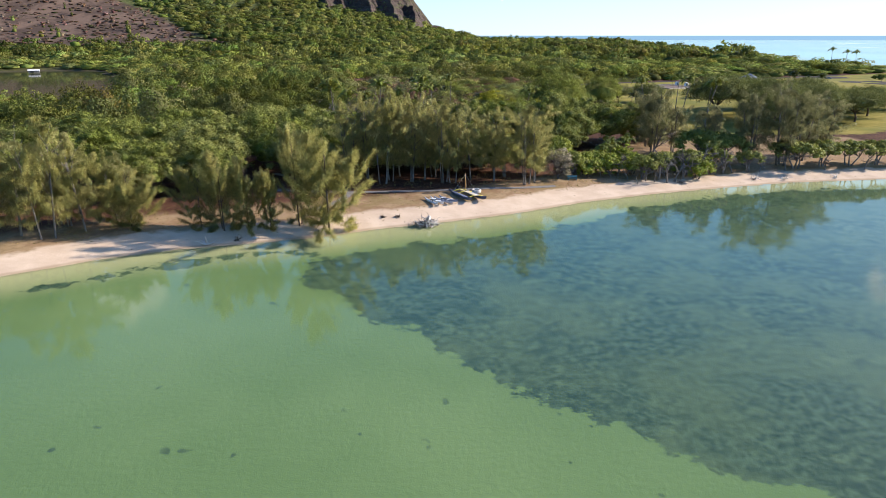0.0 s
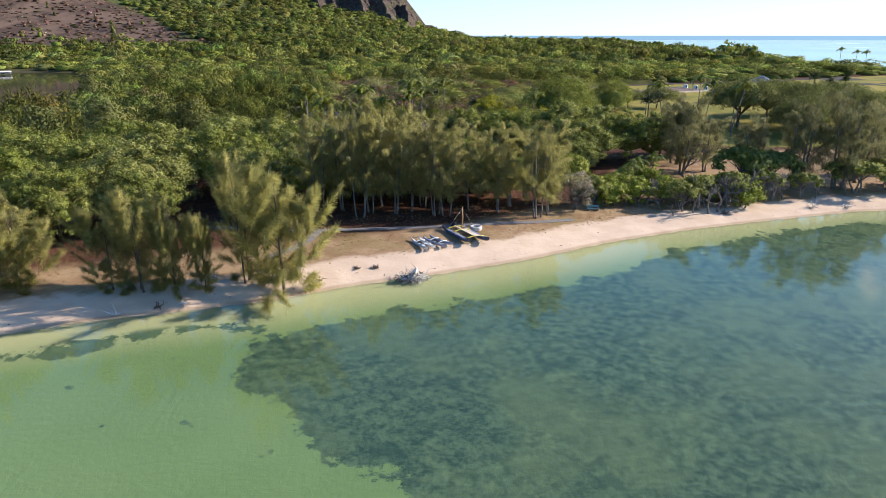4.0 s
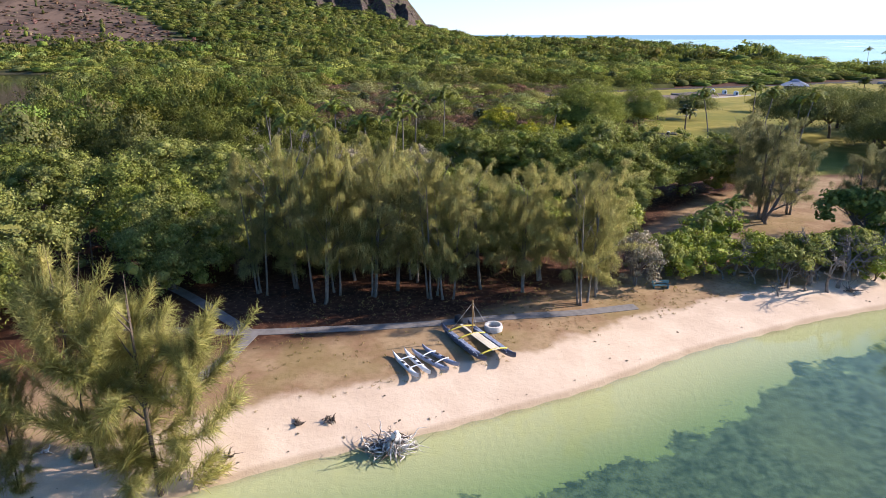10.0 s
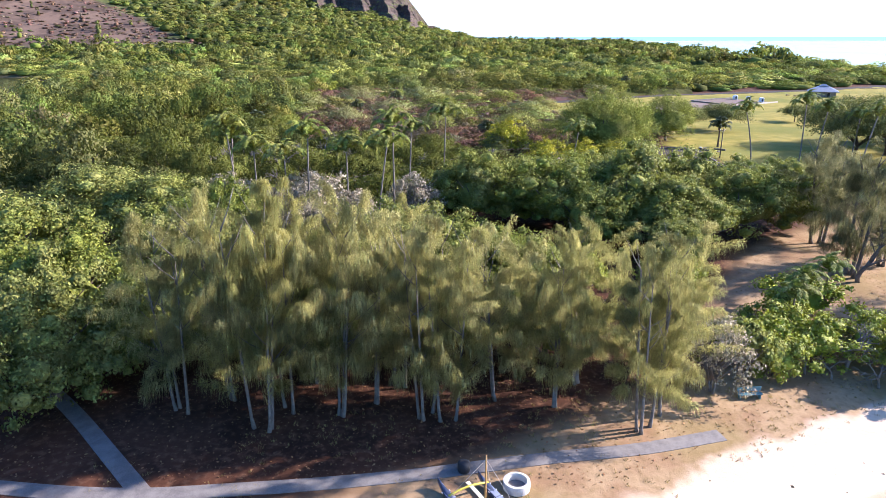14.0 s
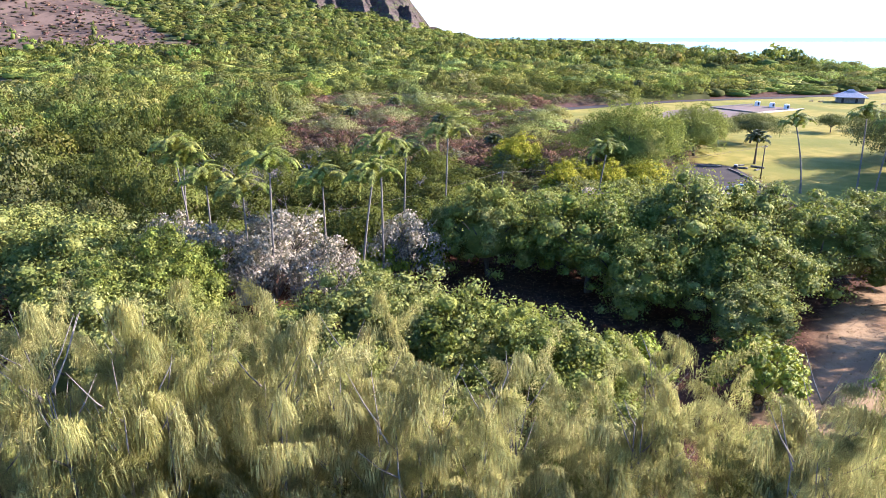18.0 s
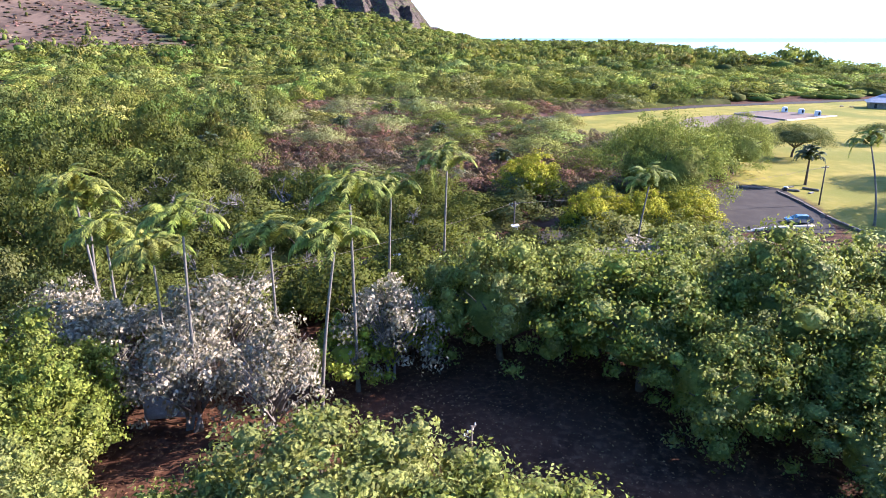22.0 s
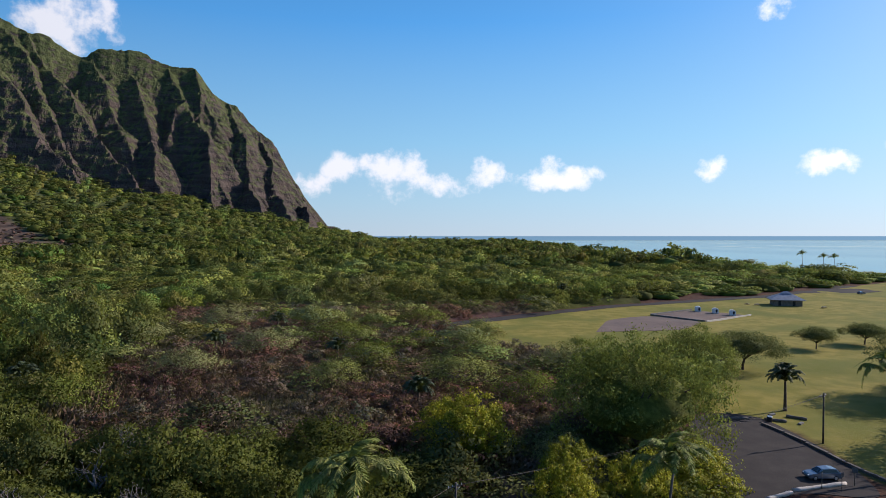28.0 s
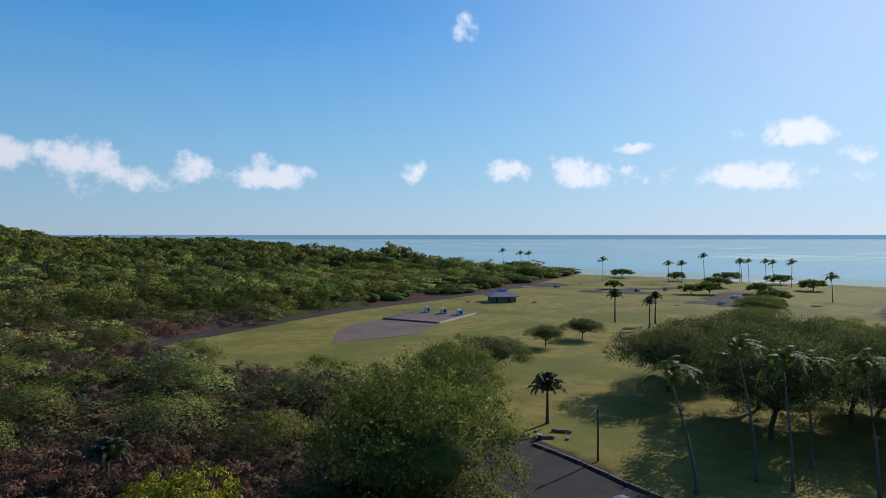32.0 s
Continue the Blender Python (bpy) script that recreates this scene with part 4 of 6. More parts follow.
for x, y, h, r in [(301, 550, 6, 9), (344, 574, 6, 8), (330, 556, 6, 6), (365, 513, 6, 9), (285, 448, 5, 5.6), (293, 404, 5, 5.8), (342, 422, 6, 9), (395, 449, 6, 9), (397, 416, 6, 8), (322, 384, 6, 7), (370, 470, 6, 6), (366, 380, 6, 8), (300, 398, 6, 7), (260, 345, 5.5, 8), (285, 355, 6, 8)]:
    stand(SEASIDE, x, y, r / 10, h / 9.3)
for o in MONKEY + [SEASIDE, SHADE]:
    discard(o)

# --- palms
FROND = [mesh_np("frond", *frond(rs, 4.5, 0.08 + 0.26 * k, 30, 0.85), mat=MAT_PALM) for k in range(3)]
DATE = [mesh_np("frond", *frond(rs, 2.9, -0.12 + 0.2 * k, 26, 0.5), mat=MAT_DATE) for k in range(2)]


def palm(name, label, x, y, h, fronds, meshes, lean=(0.0, 0.0), r0=0.17, size=1.0, bark=None, group="palms"):
    """A palm: a bent ringed trunk and a head of single fronds."""
    z = float(ground_z(np.array([x]), np.array([y]))[0])
    e = tagged(new(name), label, "palm tree", group)
    e.location = (x, y, z)
    t = np.linspace(0, 1, 14)
    pts = np.stack([lean[0] * t ** 1.6, lean[1] * t ** 1.6, -0.3 + (h + 0.3) * t], -1)
    rad = r0 * (1.0 - 0.42 * t + 0.8 * np.exp(-t * 22)) * (1 + 0.05 * (np.arange(14) % 2))
    part("trunk", mesh_np("trunk", *tube(pts, rad, 8), smooth=True), bark or MAT_PALMBARK, e)
    for k in range(fronds):
        f = new("frond", meshes[(k * 7 // 3) % len(meshes)])
        f.parent = e
        up = -74 + 96 * (k % 5) / 4 + random.uniform(-8, 8)
        f.matrix_local = Matrix.Translation((lean[0], lean[1], h)) @ pose(0, 0, 0, random.uniform(-12, 12), up * 0.75, k * 137.5 + random.uniform(-12, 12)) @ Matrix.Diagonal((size, size, size, 1))
    return e


COCO = "slender coconut palm with arching green fronds"
for x, y, h, lx, ly in [(-34.2, 196.8, 15.6, -1.2, 0.5), (-19.4, 182, 16.2, 0.4, 0.3), (-14.8, 189.6, 13.1, 0, 0), (-7.6, 188.3, 17.2, 0, 0), (-9.6, 182, 15, 1.6, 0.5), (-0.2, 205.8, 16.5, 0.4, 0), (-28.9, 189.8, 13, 0, 0),
                        (-6.2, 204, 14, 0.5, 0), (24.6, 218, 12, 1.2, 0.3), (-23.5, 186.5, 12.4, 0, 0), (-35.4, 198, 13.8, 0.6, 0.3)]:
    palm("coconut_palm", COCO, x, y, h, 18, FROND, (lx, ly), 0.16, 0.92)
for x, y, h, lx, ly in [(70.8, 241.5, 12.8, -1.6, 2.4), (81, 240, 14.6, 1.5, 3.6), (82, 236, 13.6, 3, 3), (88, 229, 13.5, 4, 3.4), (92, 239, 12, 1, 1)]:
    palm("coconut_palm", "tall leaning coconut palm beside the lawn", x, y, h, 17, FROND, (lx, ly), 0.19)
palm("coconut_palm", "small coconut palm in the shade behind the beach", -47.1, 148.9, 4.6, 13, FROND, (0.2, 0), 0.13, 0.7)
for x, y, h in [(38.5, 156.5, 4.8), (42.5, 159, 5.2), (36.4, 154, 4.2)]:
    palm("coconut_palm", "short bushy palm beside the beach clearing", x, y, h, 14, FROND, (0, 0), 0.14, 0.7)
for x, y, h in [(355, 614, 14), (362, 610, 14), (354, 635, 16), (323, 492, 13), (390, 464, 15), (433, 464, 13.5), (440, 470, 14), (445, 466, 14), (438, 449, 14), (442, 446, 13.5), (381, 400, 13), (357, 457, 11), (350, 462, 11), (311, 343, 10), (421, 1125, 12), (392, 990, 12), (375, 928, 12), (350, 846, 13), (357, 838, 12), (455, 1600, 12), (363, 890, 12), (345, 822, 12), (340, 790, 11)]:
    palm("coconut_palm", "tall coconut palm near the ocean beach", x, y, h, 14, FROND, (random.uniform(-1, 1), 0.5), 0.22, 1.1, group="palms by the ocean")
for x, y, h, s in [(75.6, 273, 5.2, 1.1), (178, 351, 8.6, 1.05), (187, 341, 8.4, 0.9), (176.7, 335, 7.6, 0.9), (96, 452, 6, 1), (-33.5, 342, 3.4, 1), (-2.6, 327, 3.0, 1.0), (-21, 372, 4.2, 1), (-90, 372, 4, 1), (12, 282, 3.2, 1.0), (-60, 300, 4, 1)]:
    palm("date_palm", "stout date palm with a dense dark round crown", x, y, h, 44, DATE, (0, 0), 0.3, 1.2 * s, MAT_DARKBARK, "date palms")

# --- scrub and woods
SPECIES = np.array([(0.118, 0.132, 0.034), (0.175, 0.18, 0.068), (0.086, 0.102, 0.034), (0.153, 0.167, 0.044), (0.23, 0.128, 0.102), (0.19, 0.185, 0.095), (0.22, 0.195, 0.03), (0.2, 0.155, 0.12)])


WIDE = np.array([6.0, 6.6, 5.8, 6.2, 5.6, 6.2, 4.6, 5.4])


def tints(me, cols, per_vert):
    a = me.attributes.new("tint", "FLOAT_COLOR", "POINT")
    c = np.concatenate([cols, np.ones((len(cols), 1))], 1).astype(np.float32)
    a.data.foreach_set("color", np.repeat(c, per_vert, 0).ravel() if per_vert else c.ravel())


def woods_proto(rs, clumps, leaves, leaf, flat=1.0):
    """A crown of unit radius and height."""
    return broad_crown(rs, 1.0, 1.0, 0.04, clumps, leaves, leaf, 1.0, flat, 0.0, 0.14, False)


def far_proto(rs, domes, leaves, leaf):
    """A far crown of unit size: low leafy domes, side by side, over a shaded heart."""
    pieces, normals = [], []
    middle = np.array([0, 0, 0.1])
    for k in range(domes):
        a, q = rs.uniform(0, 6.28), 0.68 * np.sqrt((k + rs.uniform()) / domes)
        r = rs.uniform(0.26, 0.44)
        c = np.array([q * np.cos(a), q * np.sin(a), 0.3 + 0.42 * np.sqrt(1 - q * q) + rs.normal() * 0.08 - 0.3 * r])
        p, nn = leaf_clump(rs, c, r, leaves, leaf, middle, 0.62, 0.16, -0.1)
        pieces.append(p), normals.append(nn)
    c = np.array([0, 0, 0.2])
    p = lump(rs, ICO1, c, np.array([0.66, 0.66, 0.3]), 0.2)
    pieces.append(p), normals.append(unit(p[0] - c))
    return (*joined(pieces), np.concatenate(normals))


rs = np.random.RandomState(21)
NEARP = [woods_proto(rs, 50, 50, 0.034) for _ in range(5)]
MIDP = [woods_proto(rs, 30, 32, 0.042, 0.8) for _ in range(6)]
FARP = [far_proto(rs, 11, 32, 0.062) for _ in range(7)]
SLOPEP = [far_proto(rs, 5, 22, 0.1) for _ in range(6)]


def scatter(rs, lo, hi, cell, margin=1.0):
    """Jittered places on a square net."""
    xs, ys = np.arange(lo[0], hi[0], cell), np.arange(lo[1], hi[1], cell)
    X, Y = [a.ravel() for a in np.meshgrid(xs, ys)]
    return X + rs.uniform(-0.45, 0.45, len(X)) * cell, Y + rs.uniform(-0.45, 0.45, len(X)) * cell


ROADS = [([(-30, 212), (-14, 220), (3, 229), (18, 236.5), (34, 238), (48, 242)], 3.2), ([(29, 384), (44, 395), (110, 434), (206, 467), (300, 522)], 4.0)]
CARPARK = [(43, 236), (50, 257), (56, 271), (64, 273.5), (69, 270), (67.5, 250), (62, 236), (54, 240)]


def free(X, Y):
    ok = (sea_dist(X, Y) > 16) & (inland(X, Y) > 2) & (signed(X, Y, LAWN) < -3) & (signed(X, Y, CARPARK) < -2.5)
    for line, w in ROADS:
        ok &= seg_dist(X, Y, line) > w + np.where(X < 2, 0.6, 2.0)
    ok &= ~((Y < 205) & (X > -95) & ~((X > -46) & (X < 2) & (Y > 194))) & ~((X > 45) & (Y < 225) & (X < 130)) & ~((X > 38) & (Y < 240) & (X < 75))
    return ok


def flora(rs, X, Y):
    """Species, height and radius by the region."""
    n = len(X)
    az, D = np.degrees(np.arctan2(X, Y - 150)), np.hypot(X, Y - 150)
    noise1, noise2, patch = wave(X, Y, 90, 3), wave(X, Y, 34, 5), wave(X, Y, 52, 9)
    u = np.argsort(np.argsort(0.55 * rs.uniform(size=n) + 0.4 * patch)) / max(n, 1)
    u = np.where(rs.uniform(size=n) > 0.99, 0.995, np.minimum(u, 0.98))
    sp = np.where(u < 0.5, 0, np.where(u < 0.75, 3, np.where(u < 0.9, 2, 1)))
    h = 5.0 + 2.6 * rs.uniform(size=n) ** 1.5 + 1.3 * noise1 + 2.2 * patch
    low = (Y > np.where(X < 12, 262, 232)) & (Y < 440) & (X > -42 - 0.12 * (Y - 225)) & (X < 80)
    heath = signed(X, Y, [(-52, 330), (-20, 347), (20, 332), (50, 288), (47, 258), (30, 252), (12, 258), (-15, 264), (-40, 264)]) > 0
    low |= heath
    brown = heath & (rs.uniform(size=n) < 0.9) | low & (noise2 + 0.35 * rs.normal(size=n) > -0.35)
    sp = np.where(low, np.where(u < 0.55, 1, np.where(u < 0.8, 0, 5)), sp)
    sp = np.where(brown, np.where(u < 0.62, 4, np.where(u < 0.92, 7, 1)), sp)
    h = np.where(low, 3.2 + 1.5 * rs.uniform(size=n), h)
    h = np.where(brown, 2.3 + 0.9 * rs.uniform(size=n), h)
    sp = np.where((D > 330) & np.isin(sp, (1, 5)), 3, sp)
    sp = np.where((u > 0.985) & ~low & (D < 420), 6, sp)
    left = (X < -60) & (Y < 420)
    h = np.where((X < 2) & (Y < 236), np.minimum(h, 5.6), h)
    h = np.where(left | ((X < -42) & (Y < 300)), 6.0 + 2 * rs.uniform(size=n), h)
    slope = bracken(X, Y) > 0.1
    sp = np.where(slope & (u < 0.85), np.where(u < 0.5, 4, 7), sp)
    h = np.where(slope & (u < 0.85), 3.0, h)
    return sp, h, slope


def woods(name, label, protos, X, Y, S, H, R, light=1.0):
    """Many crowns laid into one mesh."""
    Z = ground_z(X, Y)
    k = rs.randint(0, len(protos), len(X))
    Vs, Qs, Ts, Cs, Ns, off = [], [], [], [], [], 0
    for j, (V, Q, T, Nv) in enumerate(protos):
        i = np.where(k == j)[0]
        a = rs.uniform(0, 6.28, len(i))
        c, s = np.cos(a), np.sin(a)
        W = np.stack([(V[None, :, 0] * c[:, None] - V[None, :, 1] * s[:, None]) * R[i, None] + X[i, None], (V[None, :, 0] * s[:, None] + V[None, :, 1] * c[:, None]) * R[i, None] + Y[i, None],
                      V[None, :, 2] * H[i, None] + Z[i, None]], -1)
        o = off + np.arange(len(i))[:, None, None] * len(V)
        Nw = np.stack([Nv[None, :, 0] * c[:, None] - Nv[None, :, 1] * s[:, None], Nv[None, :, 0] * s[:, None] + Nv[None, :, 1] * c[:, None], np.broadcast_to(Nv[None, :, 2], W.shape[:2])], -1)
        Ns.append(Nw.reshape(-1, 3))
        Vs.append(W.reshape(-1, 3)), Qs.append((Q[None] + o).reshape(-1, 4)), Ts.append((T[None] + o).reshape(-1, 3) if T is not None else np.zeros((0, 3), int))
        col = light * SPECIES[S[i]] * rs.uniform(0.62, 1.3, (len(i), 1)) * (1 + 0.3 * wave(X[i], Y[i], 120, 7) + 0.25 * wave(X[i], Y[i], 31, 3))[:, None] * (1 + 0.08 * rs.normal(size=(len(i), 3)))
        Cs.append(np.repeat(np.clip(col, 0.01, 0.6), len(V), 0))
        off += len(i) * len(V)
    me = mesh_np(name, np.concatenate(Vs), np.concatenate(Qs), np.concatenate(Ts), np.concatenate(Ns), smooth=True, mat=MAT_WOODS)
    tints(me, np.concatenate(Cs), 0)
    return tagged(new(name, me), label, "woods", kind="stuff")


# broad mounds of feathery scrub that stand out of the thicket
MOUND = []
for k, c in enumerate((1, 0, 5)):
    e = tagged(new("mound_shrub"), ("light green", "green", "pale olive")[k] + " spreading mound of fine-leaved scrub", "shrub", "scrub mounds")
    V, Q, T, Nv = woods_proto(rs, 90, 44, 0.022, 0.8)
    me = mesh_np("foliage", V, Q, T, Nv, smooth=True, mat=MAT_WOODS)
    tints(me, SPECIES[c][None] * np.array([1.45, 1.5, 1.25]), len(V))
    part("stem", mesh_np("stem", *limbs(rs, 0.9, 0.25, 0.9, 0.02, 6, 1, 0.03), smooth=True), MAT_DARKBARK, e)
    part("foliage", me, None, e)
    MOUND.append(e)
for k, (x, y, h, r) in enumerate([(21, 296, 5, 9.5), (-2, 350, 5, 11.5), (-21, 338, 5, 9), (37, 350, 5, 7.5), (38, 241, 5.2, 7.5), (26, 247, 4.6, 5), (-3, 300, 4.2, 7), (32, 282, 4.6, 8), (-56, 352, 5.5, 11), (-74, 355, 5.5, 10.5), (4, 318, 4.4, 8), (-34, 312, 5, 9),
                                  (-48, 262, 5.2, 8), (-48, 286, 5.5, 9), (46, 306, 5, 7.5), (30, 326, 4.8, 8), (55, 318, 4.6, 6.5), (-62, 322, 5.5, 9.5), (-10, 385, 5.5, 11), (24, 380, 5, 10), (-40, 390, 5.5, 11)]):
    stand(MOUND[k % 3], x, y, r, h * 1.25)
for o in MOUND:
    discard(o)

# the nearest thickets, each a thing of its own
X, Y = scatter(rs, (-80, 194), (70, 268), 6.3)
ok = free(X, Y) & (np.abs(X) < 25 + 0.72 * (Y - 130))
X, Y = X[ok], Y[ok]
S, H, _ = flora(rs, X, Y)
ok = ~np.isin(S, (4, 7)) | (rs.uniform(size=len(X)) < 0.2)
X, Y, S, H = X[ok], Y[ok], S[ok], H[ok]
SHRUBS = {}
NAMES = ["green thorny shrub tree", "light green feathery shrub", "dark green shrub tree", "fresh green shrub tree", "dry reddish-brown scrub bush", "pale green grassy shrub", "yellow-flowering bush", "bare grey-brown bush"]
for i in range(len(X)):
    key = (int(S[i]), i % 3)
    if key not in SHRUBS:
        e = tagged(new("shrub"), NAMES[key[0]] + " in the thicket", "shrub", "thicket")
        V, Q, T, Nv = NEARP[(key[0] + key[1] * 2) % 5]
        me = mesh_np("foliage", V, Q, T, Nv, smooth=True, mat=MAT_WOODS)
        tints(me, SPECIES[key[0]][None] * (0.62 + 0.17 * key[1]), len(V))
        part("stem", mesh_np("stem", *limbs(rs, 0.9, 0.25, 0.9, 0.03, 3, 1, 0.03), smooth=True), MAT_DARKBARK, e)
        part("foliage", me, None, e)
        SHRUBS[key] = e
    grow = random.uniform(0.65, 1.3)
    stand(SHRUBS[key], X[i], Y[i], 0.95 * WIDE[S[i]] * grow, H[i] * grow * random.uniform(0.85, 1.15))
for o in SHRUBS.values():
    discard(o)

# low brown bushes of the heath
X, Y = scatter(rs, (-75, 246), (75, 440), 4.2)
ok = free(X, Y)
X, Y = X[ok], Y[ok]
S, H, _ = flora(rs, X, Y)
ok = np.isin(S, (4, 7))
X, Y, S = X[ok], Y[ok], S[ok]
woods("heath", "dense purple-brown dry bushes with fine twigs", [woods_proto(rs, 14, 26, 0.06, 0.8) for _ in range(4)], X, Y, S, rs.uniform(1.9, 3.6, len(X)), rs.uniform(2.2, 4.2, len(X)), 0.85)

# undergrowth that closes the ground between the crowns
gx, gy = np.arange(-330, 131, 2.6), np.arange(203, 560, 2.6)
GX, GY = np.meshgrid(gx, gy)
mask = free(GX.ravel(), GY.ravel()).reshape(GX.shape).astype(float)
for _ in range(3):
    mask[1:-1, 1:-1] = np.minimum(mask, (mask + np.roll(mask, 1, 0) + np.roll(mask, -1, 0) + np.roll(mask, 1, 1) + np.roll(mask, -1, 1)) / 5)[1:-1, 1:-1]
GS, GH, _ = flora(np.random.RandomState(5), GX.ravel(), GY.ravel())
GH, GC = GH.reshape(GX.shape), SPECIES[GS].reshape(*GX.shape, 3)
for _ in range(2):
    GH = (GH + np.roll(GH, 1, 0) + np.roll(GH, 1, 1) + np.roll(GH, -1, 0) + np.roll(GH, -1, 1)) / 5
    GC = (GC + np.roll(GC, 1, 0) + np.roll(GC, 1, 1) + np.roll(GC, -1, 0) + np.roll(GC, -1, 1)) / 5
GZ = ground_z(GX.ravel(), GY.ravel()).reshape(GX.shape) + np.where(mask > 0.3, GH * (0.3 + 0.1 * wave(GX, GY, 11, 4) + 0.1 * rs.uniform(-1, 1, GX.shape)) * mask ** 0.7, -0.4)
nv = len(gx)
ii = (np.arange(len(gy) - 1)[:, None] * nv + np.arange(nv - 1)[None]).ravel()
quad = np.stack([ii, ii + 1, ii + 1 + nv, ii + nv], 1)
quad = quad[(mask.ravel()[quad] > 0.05).any(1)]
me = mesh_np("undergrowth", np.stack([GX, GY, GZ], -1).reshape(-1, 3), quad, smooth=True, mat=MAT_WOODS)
# species colours times 0.6: shade of the gaps between crowns painted into the tint
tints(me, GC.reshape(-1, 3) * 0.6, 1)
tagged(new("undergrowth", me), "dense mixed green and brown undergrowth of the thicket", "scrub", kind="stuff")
# brushwood: fine upright sprays over the undergrowth
n = 250000
ux = np.concatenate([rs.uniform(-120, 90, 100000), rs.uniform(-55, 55, n - 100000)])
uy = np.concatenate([206 + 234 * rs.uniform(size=100000), 248 + 105 * rs.uniform(size=n - 100000)])
ci, cj = ((ux + 330) / 2.6).astype(int), ((uy - 203) / 2.6).astype(int)
ok = (mask[cj, ci] > 0.75)
ux, uy, ci, cj = ux[ok], uy[ok], ci[ok], cj[ok]
fx, fy = (ux + 330) / 2.6 - ci, (uy - 203) / 2.6 - cj
uz = (GZ[cj, ci] * (1 - fx) + GZ[cj, ci + 1] * fx) * (1 - fy) + (GZ[cj + 1, ci] * (1 - fx) + GZ[cj + 1, ci + 1] * fx) * fy
hgt = rs.uniform(0.4, 1.15, len(ux)) * np.clip(GH[cj, ci] / 4, 0.6, 1.4)
a = rs.uniform(0, 6.28, len(ux))
foot_ = np.stack([ux, uy, uz - 0.15], -1)
wide_ = np.stack([np.cos(a), np.sin(a), 0 * a], -1) * (hgt * 0.14)[:, None]
tip_ = foot_ + np.stack([rs.normal(size=len(ux)) * 0.3, rs.normal(size=len(ux)) * 0.3, 1 + 0 * a], -1) * hgt[:, None]
mid_ = foot_ * 0.4 + tip_ * 0.6
V = np.stack([foot_, mid_ + wide_, tip_, mid_ - wide_], 1).reshape(-1, 3)
spray = unit(np.array([0, 0, 1.0]) + rs.normal(size=(len(ux), 3)) * 0.4)
me = mesh_np("brushwood", V, np.arange(len(V)).reshape(-1, 4), None, np.repeat(spray, 4, 0), smooth=True, mat=MAT_WOODS)
tints(me, GC[cj, ci] * rs.uniform(0.7, 1.1, (len(ux), 1)), 4)
tagged(new("brushwood", me), "dry brown and olive brushwood between the bushes", "scrub", kind="stuff")

for lo_, hi_, cell_, protos_, wide_, text_ in ((0, 330, 9.5, MIDP, 1.3, "mixed green woodland with brown scrub"), (330, 2000, 13.0, FARP, 1.95, "green woodland further inland")):
    X, Y = scatter(rs, (-520, 205), (440, 700), cell_)
    far_ = np.hypot(X, Y - 150)
    ok = free(X, Y) & (np.abs(X + 10) < 70 + 0.80 * (Y - 120)) & ~((X > -80) & (X < 70) & (Y < 268) & (np.abs(X) < 25 + 0.72 * (Y - 130))) & (far_ >= lo_) & (far_ < hi_)
    X, Y = X[ok], Y[ok]
    S, H, _ = flora(rs, X, Y)
    ok = ~np.isin(S, (4, 7)) | (rs.uniform(size=len(X)) < 0.08)
    X, Y, S, H = X[ok], Y[ok], S[ok], H[ok]
    woods("woodland", text_, protos_, X, Y, S, H * rs.uniform(0.6, 1.65, len(X)), wide_ * WIDE[S] * rs.uniform(0.65, 1.35, len(X)), 1.4 if lo_ == 0 else 1.45)
X, Y = scatter(rs, (-1760, 700), (700, 2860), 20.0)
ok = (inland(X, Y) > 18) & (np.degrees(np.arctan2(X, Y - 100)) > -46) & (np.hypot(X, Y - 150) < np.where(X > -60, 2600, 2200))
X, Y = X[ok], Y[ok]
S, H, slope = flora(rs, X, Y)
keep = ~slope | (rs.uniform(size=len(X)) < 0.3)
X, Y, S, H, slope = X[keep], Y[keep], S[keep], H[keep], slope[keep]
woods("woodland", "far green woods on the mountain's foot slope", SLOPEP, X, Y, S, H * rs.uniform(1.1, 3.0, len(X)), np.where(slope, 5.0, 14.5) * rs.uniform(0.6, 1.4, len(X)), 1.2)

# low dead fern and scrub on the bare slope
X, Y = scatter(rs, (-1500, 700), (-300, 2100), 10.5)
B = bracken(X, Y)
ok = (B > 0) & (np.degrees(np.arctan2(X, Y - 150)) > -40) & (rs.uniform(size=len(X)) < 0.45 + 0.4 * wave(X, Y, 60, 8))
X, Y = X[ok], Y[ok]
S = np.where(rs.uniform(size=len(X)) < 0.5, 4, np.where(rs.uniform(size=len(X)) < 0.75, 7, 2))
woods("bracken", "brown bracken and low scrub on the bare slope", [far_proto(rs, 3, 9, 0.2) for _ in range(3)], X, Y, S, rs.uniform(1.2, 3.0, len(X)), rs.uniform(4.0, 8.5, len(X)), 0.8)

# ------------------------------------------------------------------ roads and paths
def gz(x, y):
    return float(ground_z(np.array([x], float), np.array([y], float))[0])


def smooth_line(points, gap=1.0):
    """Points at even gaps along a softly bent line."""
    P = np.asarray(points, float)
    s = np.concatenate([[0], np.cumsum(np.linalg.norm(np.diff(P, axis=0), axis=1))])
    q = np.linspace(0, s[-1], max(4, int(s[-1] / gap)))
    L = np.stack([np.interp(q, s, P[:, k]) for k in range(P.shape[1])], -1)
    for _ in range(int(5 / gap) + 2):
        L[1:-1] = (L[:-2] + 2 * L[1:-1] + L[2:]) / 4
    return L


